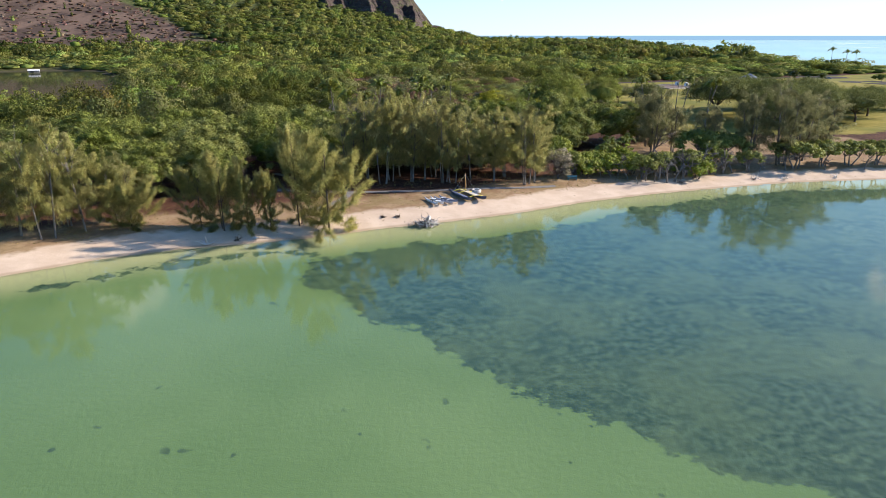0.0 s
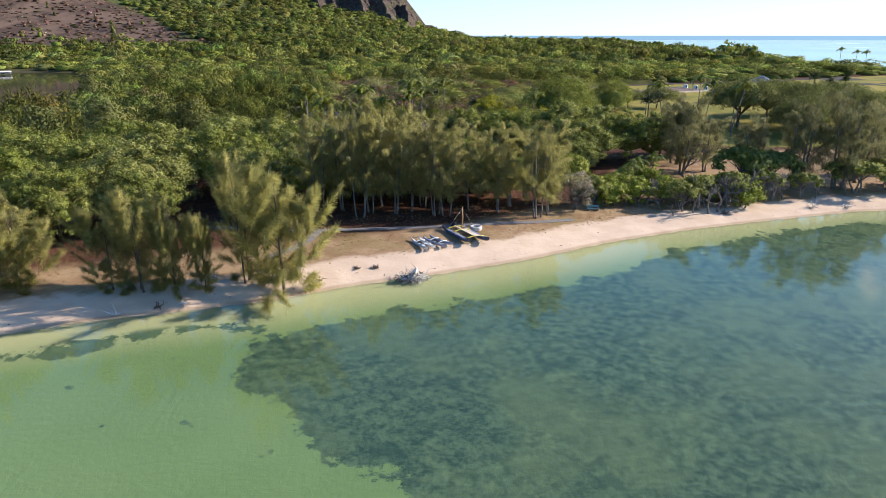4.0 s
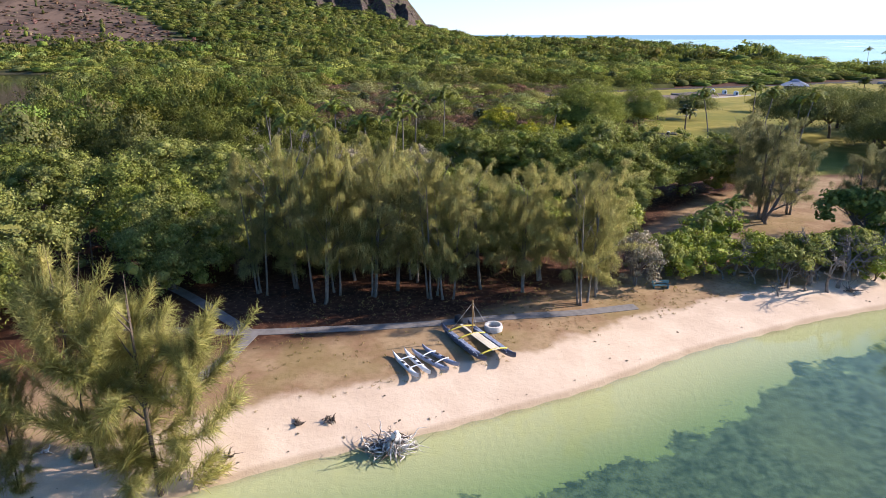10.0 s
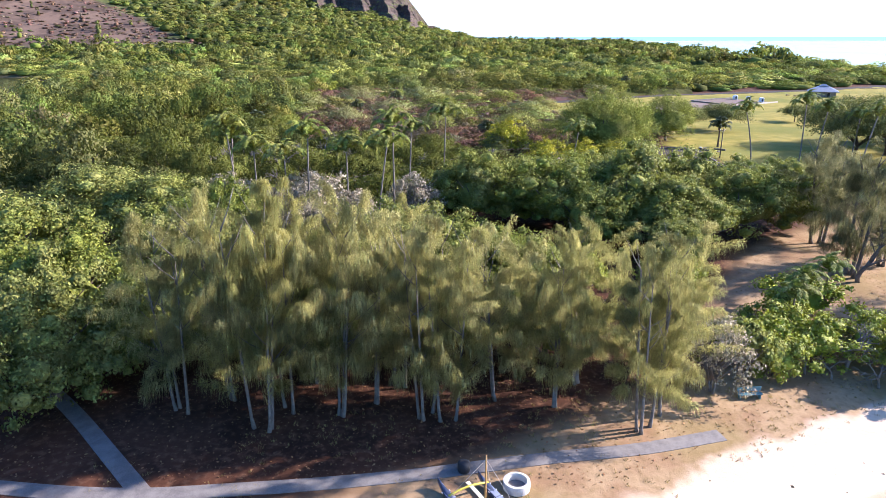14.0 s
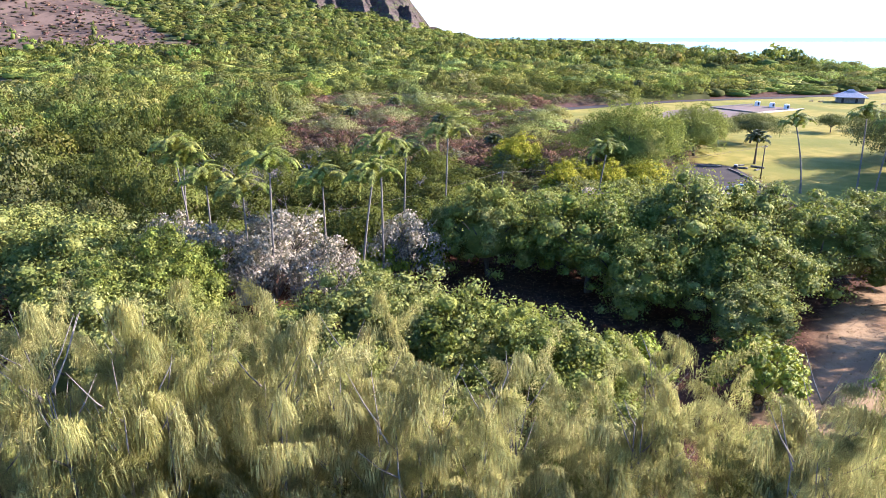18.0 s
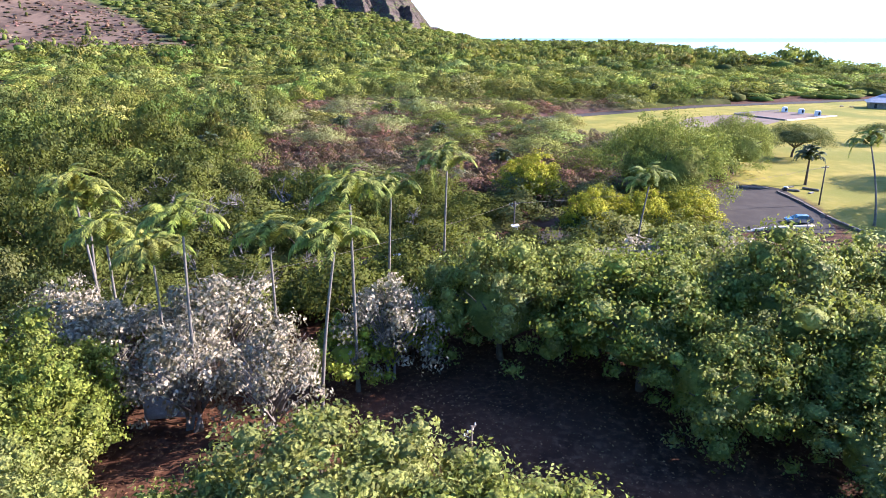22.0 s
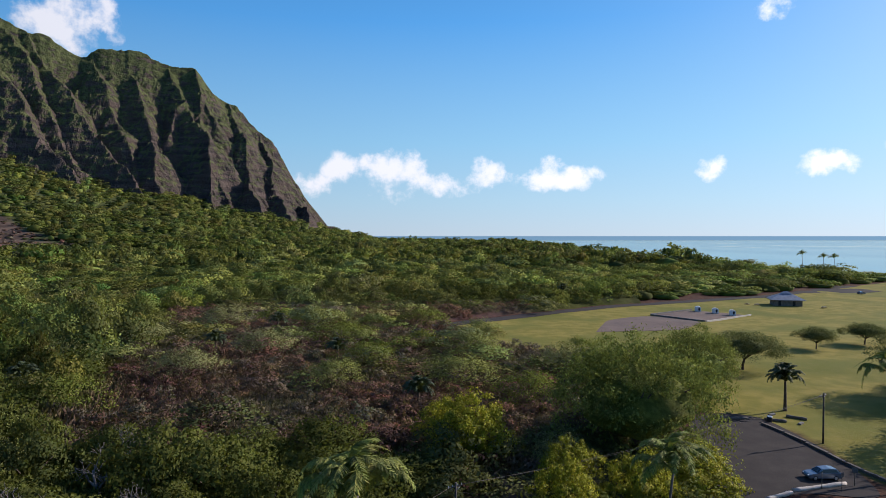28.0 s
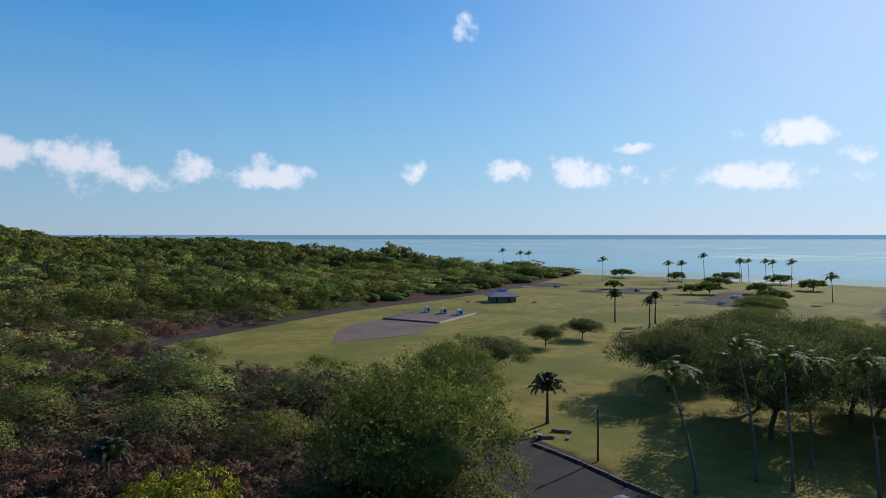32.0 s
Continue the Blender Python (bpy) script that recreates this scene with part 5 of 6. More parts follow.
def ribbon(name, points, width, lift, mat, label, category, gap=1.0, ragged=0.0):
    """A paved strip with real edges that follows the ground."""
    L = smooth_line(points, gap)
    d = unit(np.gradient(L, axis=0))
    side = np.stack([-d[:, 1], d[:, 0]], -1)
    cols = []
    k = np.arange(len(L))
    for u, dz in ((-0.5, -0.3), (-0.5, lift), (-0.25, lift + 0.02), (0, lift + 0.03), (0.25, lift + 0.02), (0.5, lift), (0.5, -0.3)):
        wob = 1 + ragged * (np.sin(k * 0.7 + 9 * (u > 0)) + 0.6 * np.sin(k * 1.9 + 3 * u))
        xy = L + side * (width * u * wob)[:, None]
        cols.append(np.column_stack([xy, ground_z(xy[:, 0], xy[:, 1]) + dz]))
    V = np.stack(cols, 1)
    me = mesh_np(name, V.reshape(-1, 3), grid_faces(V.shape[0], V.shape[1]), smooth=False, mat=mat)
    return tagged(new(name, me), label, category, kind="structure")


def paved(name, poly, lift, mat, label, category, cell=1.2):
    """A paved area, cut from a net along its outline."""
    P = np.asarray(poly, float)
    bm = bmesh.new()
    edge = smooth_line(np.vstack([P, P[:1]]), cell)[:-1]
    ring = [bm.verts.new((x, y, gz(x, y) + lift)) for x, y in edge]
    low = [bm.verts.new((x, y, gz(x, y) - 0.3)) for x, y in edge]
    c = edge.mean(0)
    prev = ring
    for a, b, e, f in zip(ring, ring[1:] + ring[:1], low, low[1:] + low[:1]):
        bm.faces.new((a, e, f, b))
    for s in np.linspace(0.9, 0.1, 9):
        q = c + (edge - c) * s
        now = [bm.verts.new((x, y, gz(x, y) + lift)) for x, y in q]
        for i in range(len(now)):
            k = (i + 1) % len(now)
            bm.faces.new((prev[i], prev[k], now[k], now[i]))
        prev = now
    bm.faces.new(prev)
    bmesh.ops.recalc_face_normals(bm, faces=bm.faces)
    return tagged(part(name, bm, mat), label, category, kind="structure")


ribbon("pavement_path", [(22.4, 136.3), (15.3, 134.1), (9.4, 133.1), (-1.9, 130.7), (-10, 129.4), (-16.7, 128.7), (-20.2, 128.3), (-26, 128.4), (-40, 130)], 1.35, 0.05, MAT_CONCRETE, "narrow weathered concrete footpath through dry grass", "path")
ribbon("pavement_path", [(-19.9, 128.0), (-20.9, 122.3), (-22.5, 118.5), (-25, 115.5)], 1.35, 0.057, MAT_CONCRETE, "narrow concrete footpath down to the shore", "path")
ribbon("pavement_path", [(-20.6, 128.6), (-24.4, 132.3), (-30, 137.9), (-40, 147)], 1.35, 0.044, MAT_CONCRETE, "narrow concrete footpath into the trees", "path")
ribbon("road", ROADS[0][0], 5.4, 0.05, MAT_ASPHALT, "narrow worn asphalt road between trees", "road", ragged=0.03)
ribbon("road", ROADS[1][0], 7.5, 0.07, MAT_ASPHALT, "asphalt park road along the lawn", "road", 3.0)
paved("pavement_car_park", CARPARK, 0.075, MAT_ASPHALT, "worn grey asphalt parking area", "pavement")
MAT_CLAY = plain("reddish_clay", (0.10, 0.064, 0.05), (0.165, 0.108, 0.08), 0.15, 0.95, bump=0.02)
paved("pavement_court", [(77, 364), (92, 392), (113.5, 402), (123.8, 381.5), (105, 364.5)], 0.05, MAT_CLAY, "bare reddish clay sports court in the lawn", "pavement", 3.0)
paved("pavement_court", [(114.5, 403), (138, 415.5), (151.5, 397.5), (125, 382.5)], 0.05, MAT_CLAY, "bare clay court with low kerb", "pavement", 3.0)
for poly in ([(238, 480), (275, 478), (300, 492), (292, 505), (250, 500)], [(252, 445), (272, 414), (300, 430), (330, 412), (322, 440), (275, 458)], [(240, 374), (262, 352), (330, 385), (318, 402)]):
    paved("pavement_parking", poly, 0.06, MAT_ASPHALT, "distant grey asphalt parking bay on the lawn", "pavement", 4.0)

# ------------------------------------------------------------------ park furniture and buildings
MAT_TIMBER = plain("weathered_timber", (0.10, 0.08, 0.065), (0.2, 0.165, 0.13), 1.5, 0.9, bump=0.02)
MAT_PALELOG = plain("pale_log", (0.42, 0.36, 0.3), (0.6, 0.54, 0.47), 1.5, 0.9, bump=0.02)
MAT_POLE = plain("dark_creosote_wood", (0.05, 0.04, 0.034), (0.1, 0.08, 0.065), 1.5, 0.85)
MAT_METAL = plain("dull_galvanised_steel", (0.36, 0.37, 0.38), (0.5, 0.51, 0.52), 4, 0.45, 0.8)
MAT_ROOF = plain("grey_blue_shingles", (0.16, 0.185, 0.23), (0.26, 0.29, 0.34), 0.9, 0.75, bump=0.02)
MAT_STONE = plain("dark_stone_wall", (0.13, 0.115, 0.105), (0.24, 0.215, 0.19), 1.1, 0.9, bump=0.03)
MAT_DARK = plain("dark_opening", (0.012, 0.012, 0.014), (0.03, 0.03, 0.034), 2, 0.8)


def bar(a, b, r, mat, name, parent, sides=7, taper=1.0, label=""):
    a, b = np.asarray(a, float), np.asarray(b, float)
    return part(name, mesh_np(name, *tube([a, (a + b) / 2, b], [r, r * (1 + taper) / 2, r * taper], sides), smooth=True), mat, parent, label)


# timber kerb round the parking area, and lying logs
kerb = [(66.4, 266), (66.7, 261), (66.8, 256.3), (66.6, 251.5), (66.2, 247.5), (66.2, 243), (66.6, 238)]
for a, b in zip(kerb[:-1], kerb[1:]):
    e = tagged(new("timber_kerb"), "dark weathered timber kerb beam on the grass edge", "kerb", "kerb beams")
    d = Vector((b[0] - a[0], b[1] - a[1], 0))
    bm = bmesh.new()
    box(bm, d.length - 0.12, 0.42, 0.42, (0, 0, 0.18), 0, 0.03)
    part("beam", bm, MAT_TIMBER, e)
    for s in (-0.36, 0.36):
        bm = bmesh.new()
        bmesh.ops.create_cone(bm, cap_ends=True, segments=8, radius1=0.03, radius2=0.03, depth=0.1, matrix=Matrix.Translation((d.length * s, 0, 0.41)))
        part("spike", bm, MAT_METAL, e)
    e.matrix_world = pose((a[0] + b[0]) / 2, (a[1] + b[1]) / 2, gz((a[0] + b[0]) / 2, (a[1] + b[1]) / 2), 0, 0, math.degrees(math.atan2(d.y, d.x)))
for a, b, mat in (((48, 238.3), (52.2, 239.6), MAT_PALELOG), ((52.7, 240.1), (60.7, 241.2), MAT_PALELOG), ((60.4, 269.8), (66, 268.9), MAT_TIMBER), ((68.4, 268.3), (71.2, 266.6), MAT_TIMBER), ((73.2, 269.4), (75.4, 267.2), MAT_TIMBER)):
    e = tagged(new("barrier_log"), ("pale" if mat is MAT_PALELOG else "dark") + " barrier log lying at the road edge", "log", "barrier logs")
    za, zb = gz(*a), gz(*b)
    e.location = ((a[0] + b[0]) / 2, (a[1] + b[1]) / 2, (za + zb) / 2)
    o = np.array(e.location)
    n = 9
    pts = np.linspace((*a, za + 0.2), (*b, zb + 0.2), n) - o
    pts[:, 2] += 0.015 * np.sin(np.arange(n) * 2.1)
    part("log", mesh_np("log", *tube(pts, 0.26 + 0.025 * np.sin(np.arange(n) * 1.3), 10), smooth=True), mat, e)
for x, y, a in ((71.5, 270.8, 20), (72.9, 265.4, 35)):
    bm = bmesh.new()
    box(bm, 1.5, 0.5, 0.3, (0, 0, 0.12), 0, 0.04)
    e = part("concrete_block", bm, MAT_CONCRETE)
    tagged(e, "pale concrete wheel stop on the grass", "block", "wheel stops").matrix_world = pose(x, y, gz(x, y), 0, 0, a)
# dark litter bin beside the date palm
e = tagged(new("litter_bin"), "squat dark litter bin beside the road", "bin")
bm = bmesh.new()
bmesh.ops.create_cone(bm, cap_ends=True, segments=18, radius1=0.36, radius2=0.42, depth=0.9, matrix=Matrix.Translation((0, 0, 0.43)))
part("barrel", bm, MAT_DARK, e)
bm = bmesh.new()
bmesh.ops.create_cone(bm, cap_ends=True, segments=18, radius1=0.46, radius2=0.4, depth=0.1, matrix=Matrix.Translation((0, 0, 0.93)))
part("lid", bm, MAT_METAL, e)
e.location = (68.6, 267.2, gz(68.6, 267.2))


def utility_pole(x, y, h, turn, boxed=False, arm=True):
    e = tagged(new("utility_pole"), "dark wooden utility pole with a crossarm" if arm else "slender bare wooden pole on the lawn", "pole", "poles")
    bar((0, 0, -0.4), (0, 0, h), 0.15 if arm else 0.11, MAT_POLE, "pole", e, 9, 0.7)
    if arm:
        bm = bmesh.new()
        box(bm, 1.9, 0.11, 0.13, (0, 0.12, h - 0.45), 0, 0.01)
        part("crossarm", bm, MAT_POLE, e)
        for s in (-0.8, -0.3, 0.3, 0.8):
            bm = bmesh.new()
            bmesh.ops.create_cone(bm, cap_ends=True, segments=8, radius1=0.05, radius2=0.035, depth=0.16, matrix=Matrix.Translation((s, 0.12, h - 0.31)))
            part("insulator", bm, MAT_WHITE, e)
        for s in (-1, 1):
            bar((s * 0.6, 0.1, h - 0.5), (0, 0.1, h - 1.0), 0.02, MAT_METAL, "brace", e, 5)
    if boxed:
        bm = bmesh.new()
        box(bm, 1.25, 0.5, 0.12, (0.05, -0.2, h * 0.43), 0, 0.02, Matrix.Rotation(0.35, 4, "X"))
        part("meter_cover", bm, MAT_WHITE, e, "white meter cover board")
        bm = bmesh.new()
        box(bm, 0.8, 0.4, 0.75, (0.1, -0.2, h * 0.43 - 0.6), 0, 0.03)
        part("meter_box", bm, MAT_METAL, e)
    e.matrix_world = pose(x, y, gz(x, y), 0, 0, turn)
    return e


utility_pole(69.5, 256.1, 7.5, 25)
utility_pole(10.3, 232.4, 6.5, 25, boxed=True)
utility_pole(-24, 199, 6.6, 40)
utility_pole(2.1, 176.9, 3.9, 60)
utility_pole(55.9, 324.6, 5.0, 0, arm=False)
utility_pole(45.8, 378.9, 2.2, 0, arm=False)


def cable(a, b, sag, r=0.015):
    t = np.linspace(0, 1, 20)
    pts = np.outer(1 - t, a) + np.outer(t, b)
    pts[:, 2] -= sag * 4 * t * (1 - t)
    return tagged(part("overhead_cable", mesh_np("overhead_cable", *tube(pts, np.full(20, r), 5), smooth=True), MAT_TIMBER), "thin overhead power cable slung between poles", "cable", "cables")


za, zb, zc = gz(69.5, 256.1) + 7.2, gz(10.3, 232.4) + 6.2, gz(-24, 199) + 6.2
cable((68.8, 255.8, za), (9.6, 232.2, zb), 0.9)
cable((70.2, 256.4, za), (11.0, 232.8, zb), 1.1)
cable((9.8, 232.2, zb), (-24.4, 199, zc), 0.8)

for x, y, h, w, c in ((56.8, 240.4, 2.1, 0.0, 0), (58.5, 239.2, 2.4, 0.5, 15), (61.5, 240.7, 2.3, 0.62, -20)):
    e = tagged(new("sign_post"), "thin park sign post beside the parking area" if w else "thin bare post beside the parking area", "sign", "sign posts")
    bar((0, 0, -0.2), (0, 0, h), 0.045, MAT_TIMBER, "post", e, 6)
    if w:
        bm = bmesh.new()
        box(bm, w, 0.03, w * 1.1, (0, -0.06, h - w * 0.5), 0, 0.008)
        part("sign_panel", bm, MAT_CONCRETE, e)
        for k in range(4):
            bm = bmesh.new()
            box(bm, w * (0.75 - 0.12 * (k % 2)), 0.006, w * 0.07, (0, -0.079, h - w * (0.22 + 0.2 * k)), 0)
            part("text_bar", bm, MAT_DARK, e)
    e.matrix_world = pose(x, y, gz(x, y), 0, 0, c)

# low kerb wall round the clay court
for a, b, mat in (((113.9, 402.6), (124.1, 381.9), MAT_STONE), ((124.6, 381.7), (151.5, 397.0), MAT_PALELOG), ((114.3, 403.2), (138, 415.7), MAT_STONE)):
    L = math.hypot(b[0] - a[0], b[1] - a[1])
    bm = bmesh.new()
    box(bm, L, 0.4, 0.75, (0, 0, 0.2), 0, 0.03)
    e = part("low_wall", bm, mat)
    tagged(e, "low kerb wall along the clay court", "wall", "court walls").matrix_world = pose((a[0] + b[0]) / 2, (a[1] + b[1]) / 2, gz((a[0] + b[0]) / 2, (a[1] + b[1]) / 2), 0, 0, math.degrees(math.atan2(b[1] - a[1], b[0] - a[0])))


def white_hut():
    """A small white hut with a rounded roof and a dark oval doorway."""
    e = tagged(new("white_hut"), "small white hut with a dark doorway on the court", "hut", "white huts")
    bm = bmesh.new()
    prof = [(-1.1, 0), (1.1, 0), (1.12, 1.6)] + [(1.12 * math.cos(a), 1.6 + 0.55 * math.sin(a)) for a in np.linspace(0.25, math.pi - 0.25, 9)] + [(-1.12, 1.6)]
    front = [bm.verts.new((x, -0.95, z)) for x, z in prof]
    rear = [bm.verts.new((x, 0.95, z)) for x, z in prof]
    bm.faces.new(front), bm.faces.new(rear[::-1])
    for i in range(len(prof)):
        k = (i + 1) % len(prof)
        bm.faces.new((front[i], rear[i], rear[k], front[k]))
    bmesh.ops.recalc_face_normals(bm, faces=bm.faces)
    part("shell", bm, MAT_WHITE, e)
    bm = bmesh.new()
    bmesh.ops.create_cone(bm, cap_ends=True, segments=20, radius1=0.42, radius2=0.42, depth=0.06, matrix=Matrix.Translation((0.45, -0.95, 1.05)) @ Matrix.Diagonal((0.85, 1, 1.6, 1)) @ Matrix.Rotation(math.pi / 2, 4, "X"))
    part("doorway", bm, MAT_DARK, e)
    bm = bmesh.new()
    box(bm, 2.4, 2.1, 0.12, (0, 0, 0.04), 0, 0.02)
    part("plinth", bm, MAT_CONCRETE, e)
    return e


hut = white_hut()
for x, y in ((138.2, 411.5), (141.5, 404.6), (144.6, 398.1)):
    copy_thing(hut, pose(x, y, gz(x, y) + 0.02, 0, 0, -25))
discard(hut)

# the park pavilion
e = tagged(new("pavilion"), "grey hip-roofed park pavilion with stone walls", "building")


def hip(sx, sy, z0, z1, ridge, over=0.0):
    bm = bmesh.new()
    a, b = sx / 2 + over, sy / 2 + over
    low = [bm.verts.new(v) for v in ((-a, -b, z0), (a, -b, z0), (a, b, z0), (-a, b, z0))]
    rim = [bm.verts.new((v.co.x, v.co.y, z0 + 0.22)) for v in low]
    r0, r1 = bm.verts.new((-ridge, 0, z1)), bm.verts.new((ridge, 0, z1))
    for i in range(4):
        bm.faces.new((low[i], low[(i + 1) % 4], rim[(i + 1) % 4], rim[i]))
    bm.faces.new((rim[0], rim[1], r1, r0)), bm.faces.new((rim[2], rim[3], r0, r1))
    bm.faces.new((rim[1], rim[2], r1)), bm.faces.new((rim[3], rim[0], r0)), bm.faces.new(low[::-1])
    return bm


part("roof", hip(11.5, 10.0, 2.35, 5.3, 1.6, 1.1), MAT_ROOF, e)
part("ridge_vent", hip(3.6, 2.2, 4.75, 5.9, 0.9, 0.25), MAT_ROOF, e)
for nm, sx, sy, at in (("wall", 11.0, 0.3, (0, -4.7, 1.15)), ("wall", 11.0, 0.3, (0, 4.7, 1.15)), ("wall", 0.3, 9.0, (-5.4, 0, 1.15))):
    bm = bmesh.new()
    box(bm, sx, sy, 2.6, at, 0, 0.02)
    part(nm, bm, MAT_STONE, e)
for x, y in ((5.4, -4.7), (5.4, -1.6), (5.4, 1.6), (5.4, 4.7)):
    bm = bmesh.new()
    box(bm, 0.4, 0.4, 2.6, (x, y, 1.15), 0, 0.02)
    part("pillar", bm, MAT_STONE, e)
for x in (-3.2, 2.4):
    bm = bmesh.new()
    box(bm, 1.0, 0.06, 2.0, (x, -4.87, 1.0), 0, 0.01)
    part("door", bm, MAT_DARK, e)
e.matrix_world = pose(189, 428.5, gz(189, 428.5) + 0.1, 0, 0, -26)
for x, y, a in ((176.5, 430, 10), (174, 433.5, 40), (196, 414, 0)):
    t_ = tagged(new("picnic_table"), "weathered picnic table on the lawn near the pavilion", "table", "picnic tables")
    for nm, sx, sy, sz, at in (("tabletop", 1.9, 0.8, 0.08, (0, 0, 0.74)), ("bench_board", 1.9, 0.28, 0.06, (0, -0.7, 0.45)), ("bench_board", 1.9, 0.28, 0.06, (0, 0.7, 0.45)), ("leg", 0.1, 1.6, 0.1, (-0.7, 0, 0.36)), ("leg", 0.1, 1.6, 0.1, (0.7, 0, 0.36)),
                               ("post", 0.1, 0.12, 0.8, (-0.7, 0, 0.33)), ("post", 0.1, 0.12, 0.8, (0.7, 0, 0.33)), ):
        bm = bmesh.new()
        box(bm, sx, sy, sz, at, 0, 0.01)
        part(nm, bm, MAT_TIMBER, t_)
    for s in (-0.7, 0.7):
        for u in (-0.7, 0.7):
            bm = bmesh.new()
            box(bm, 0.1, 0.1, 0.44, (s, u, 0.2), 0, 0.01)
            part("foot", bm, MAT_TIMBER, t_)
    t_.matrix_world = pose(x, y, gz(x, y), 0, 0, a)

# parked car
MAT_CAR = plain("silver_blue_car_paint", (0.16, 0.20, 0.25), (0.19, 0.23, 0.28), 0.5, 0.25, 0.5)
MAT_CAR_WHITE = plain("white_car_paint", (0.75, 0.75, 0.75), (0.8, 0.8, 0.8), 0.5, 0.25)
MAT_GLASSY = plain("tinted_car_glass", (0.015, 0.02, 0.025), (0.03, 0.035, 0.04), 1, 0.08)
MAT_TYRE = plain("tyre_rubber", (0.015, 0.015, 0.015), (0.03, 0.03, 0.03), 4, 0.85)
MAT_LAMP_RED = plain("red_lamp_glass", (0.35, 0.02, 0.015), (0.4, 0.03, 0.02), 3, 0.2)


def car(x, y, turn, paint, label):
    e = tagged(new("car"), label, "car")

    def shell(profile, width, top_in):
        bm = bmesh.new()
        n = len(profile)
        rows = []
        for s, k in ((-1, 0.0), (-1, 1.0), (1, 1.0), (1, 0.0)):
            rows.append([bm.verts.new((px, s * (width / 2 - (0.09 if k == 0 else 0.0) - top_in * max(0, pz - 0.8)), pz)) for px, pz in profile])
        rows = [rows[1], rows[2]]
        for i in range(n):
            k = (i + 1) % n
            bm.faces.new((rows[0][i], rows[1][i], rows[1][k], rows[0][k]))
        bm.faces.new(rows[0][::-1]), bm.faces.new(rows[1])
        bmesh.ops.delete(bm, geom=[v for v in bm.verts if not v.link_faces], context="VERTS")
        bmesh.ops.recalc_face_normals(bm, faces=bm.faces)
        bmesh.ops.bevel(bm, geom=list(bm.edges), offset=0.05, segments=2, affect="EDGES")
        return bm

    part("body", shell([(-2.1, 0.28), (2.05, 0.28), (2.12, 0.6), (1.95, 0.78), (1.0, 0.92), (-2.0, 0.98), (-2.15, 0.8)], 1.72, 0), paint, e)
    part("cabin", shell([(-1.95, 0.9), (1.05, 0.88), (0.35, 1.38), (-0.6, 1.47), (-1.5, 1.4)], 1.66, 0.28), paint, e)
    for s in (-1, 1):
        bm = bmesh.new()
        vs = [bm.verts.new((px, s * (0.845 - 0.28 * (pz - 0.8)), pz)) for px, pz in ((0.78, 0.97), (0.24, 1.32), (-0.6, 1.39), (-1.35, 1.33), (-1.62, 1.02))]
        ws = [bm.verts.new((v.co.x, v.co.y - s * 0.03, v.co.z)) for v in vs]
        bm.faces.new(vs), bm.faces.new(ws[::-1])
        for i in range(5):
            bm.faces.new((vs[i], ws[i], ws[(i + 1) % 5], vs[(i + 1) % 5]))
        bmesh.ops.recalc_face_normals(bm, faces=bm.faces)
        part("side_window", bm, MAT_GLASSY, e)
        bm = bmesh.new()
        box(bm, 0.12, 0.16, 0.1, (0.7, s * 0.9, 1.0), 0, 0.02)
        part("wing_mirror", bm, paint, e)
        bm = bmesh.new()
        box(bm, 0.06, 0.3, 0.16, (-2.12, s * 0.62, 0.84), 0, 0.02)
        part("tail_light", bm, MAT_LAMP_RED, e)
        bm = bmesh.new()
        box(bm, 0.08, 0.34, 0.13, (2.06, s * 0.6, 0.66), 0, 0.02)
        part("headlight", bm, MAT_WHITE, e)
        for px in (-1.3, 1.3):
            w = part("wheel", mesh_np("wheel", *tube([(px, s * 0.68, 0.31), (px, s * 0.78, 0.31), (px, s * 0.87, 0.31)], [0.31, 0.315, 0.3], 20), smooth=False), MAT_TYRE, e)
            part("rim", mesh_np("rim", *tube([(px, s * 0.84, 0.31), (px, s * 0.87, 0.31), (px, s * 0.885, 0.31)], [0.2, 0.2, 0.16], 14)), MAT_METAL, w)
    for a, b, w in (((1.0, 0.93), (0.4, 1.36), 1.36), ((-1.93, 0.98), (-1.53, 1.38), 1.34)):
        bm = bmesh.new()
        n = Vector((b[1] - a[1], 0, a[0] - b[0])).normalized() * (0.02 if a[0] > 0 else -0.02)
        vs = [bm.verts.new((p[0] + n.x * sgn, s * (w / 2 - 0.16 * (p is b)), p[1] + n.z * sgn)) for sgn in (1, -1) for p, s in ((a, -1), (a, 1), (b, 1), (b, -1))]
        bmesh.ops.convex_hull(bm, input=vs)
        part("windscreen", bm, MAT_GLASSY, e)
    e.matrix_world = pose(x, y, gz(x, y) + 0.08, 0, 0, turn)
    return e


car(59.2, 243.4, 172, MAT_CAR, "silver-blue hatchback parked behind the barrier log")
car(-6.2, 221.8, 25, MAT_CAR_WHITE, "white car parked under the palms")
for x, y, a in ((262, 366, 60), (290, 378, 60), (283, 430, 20), (262, 470, 10), (300, 425, 20)):
    car(x, y, a, MAT_CAR_WHITE if a == 60 else MAT_CAR, "small distant car in the parking bay")

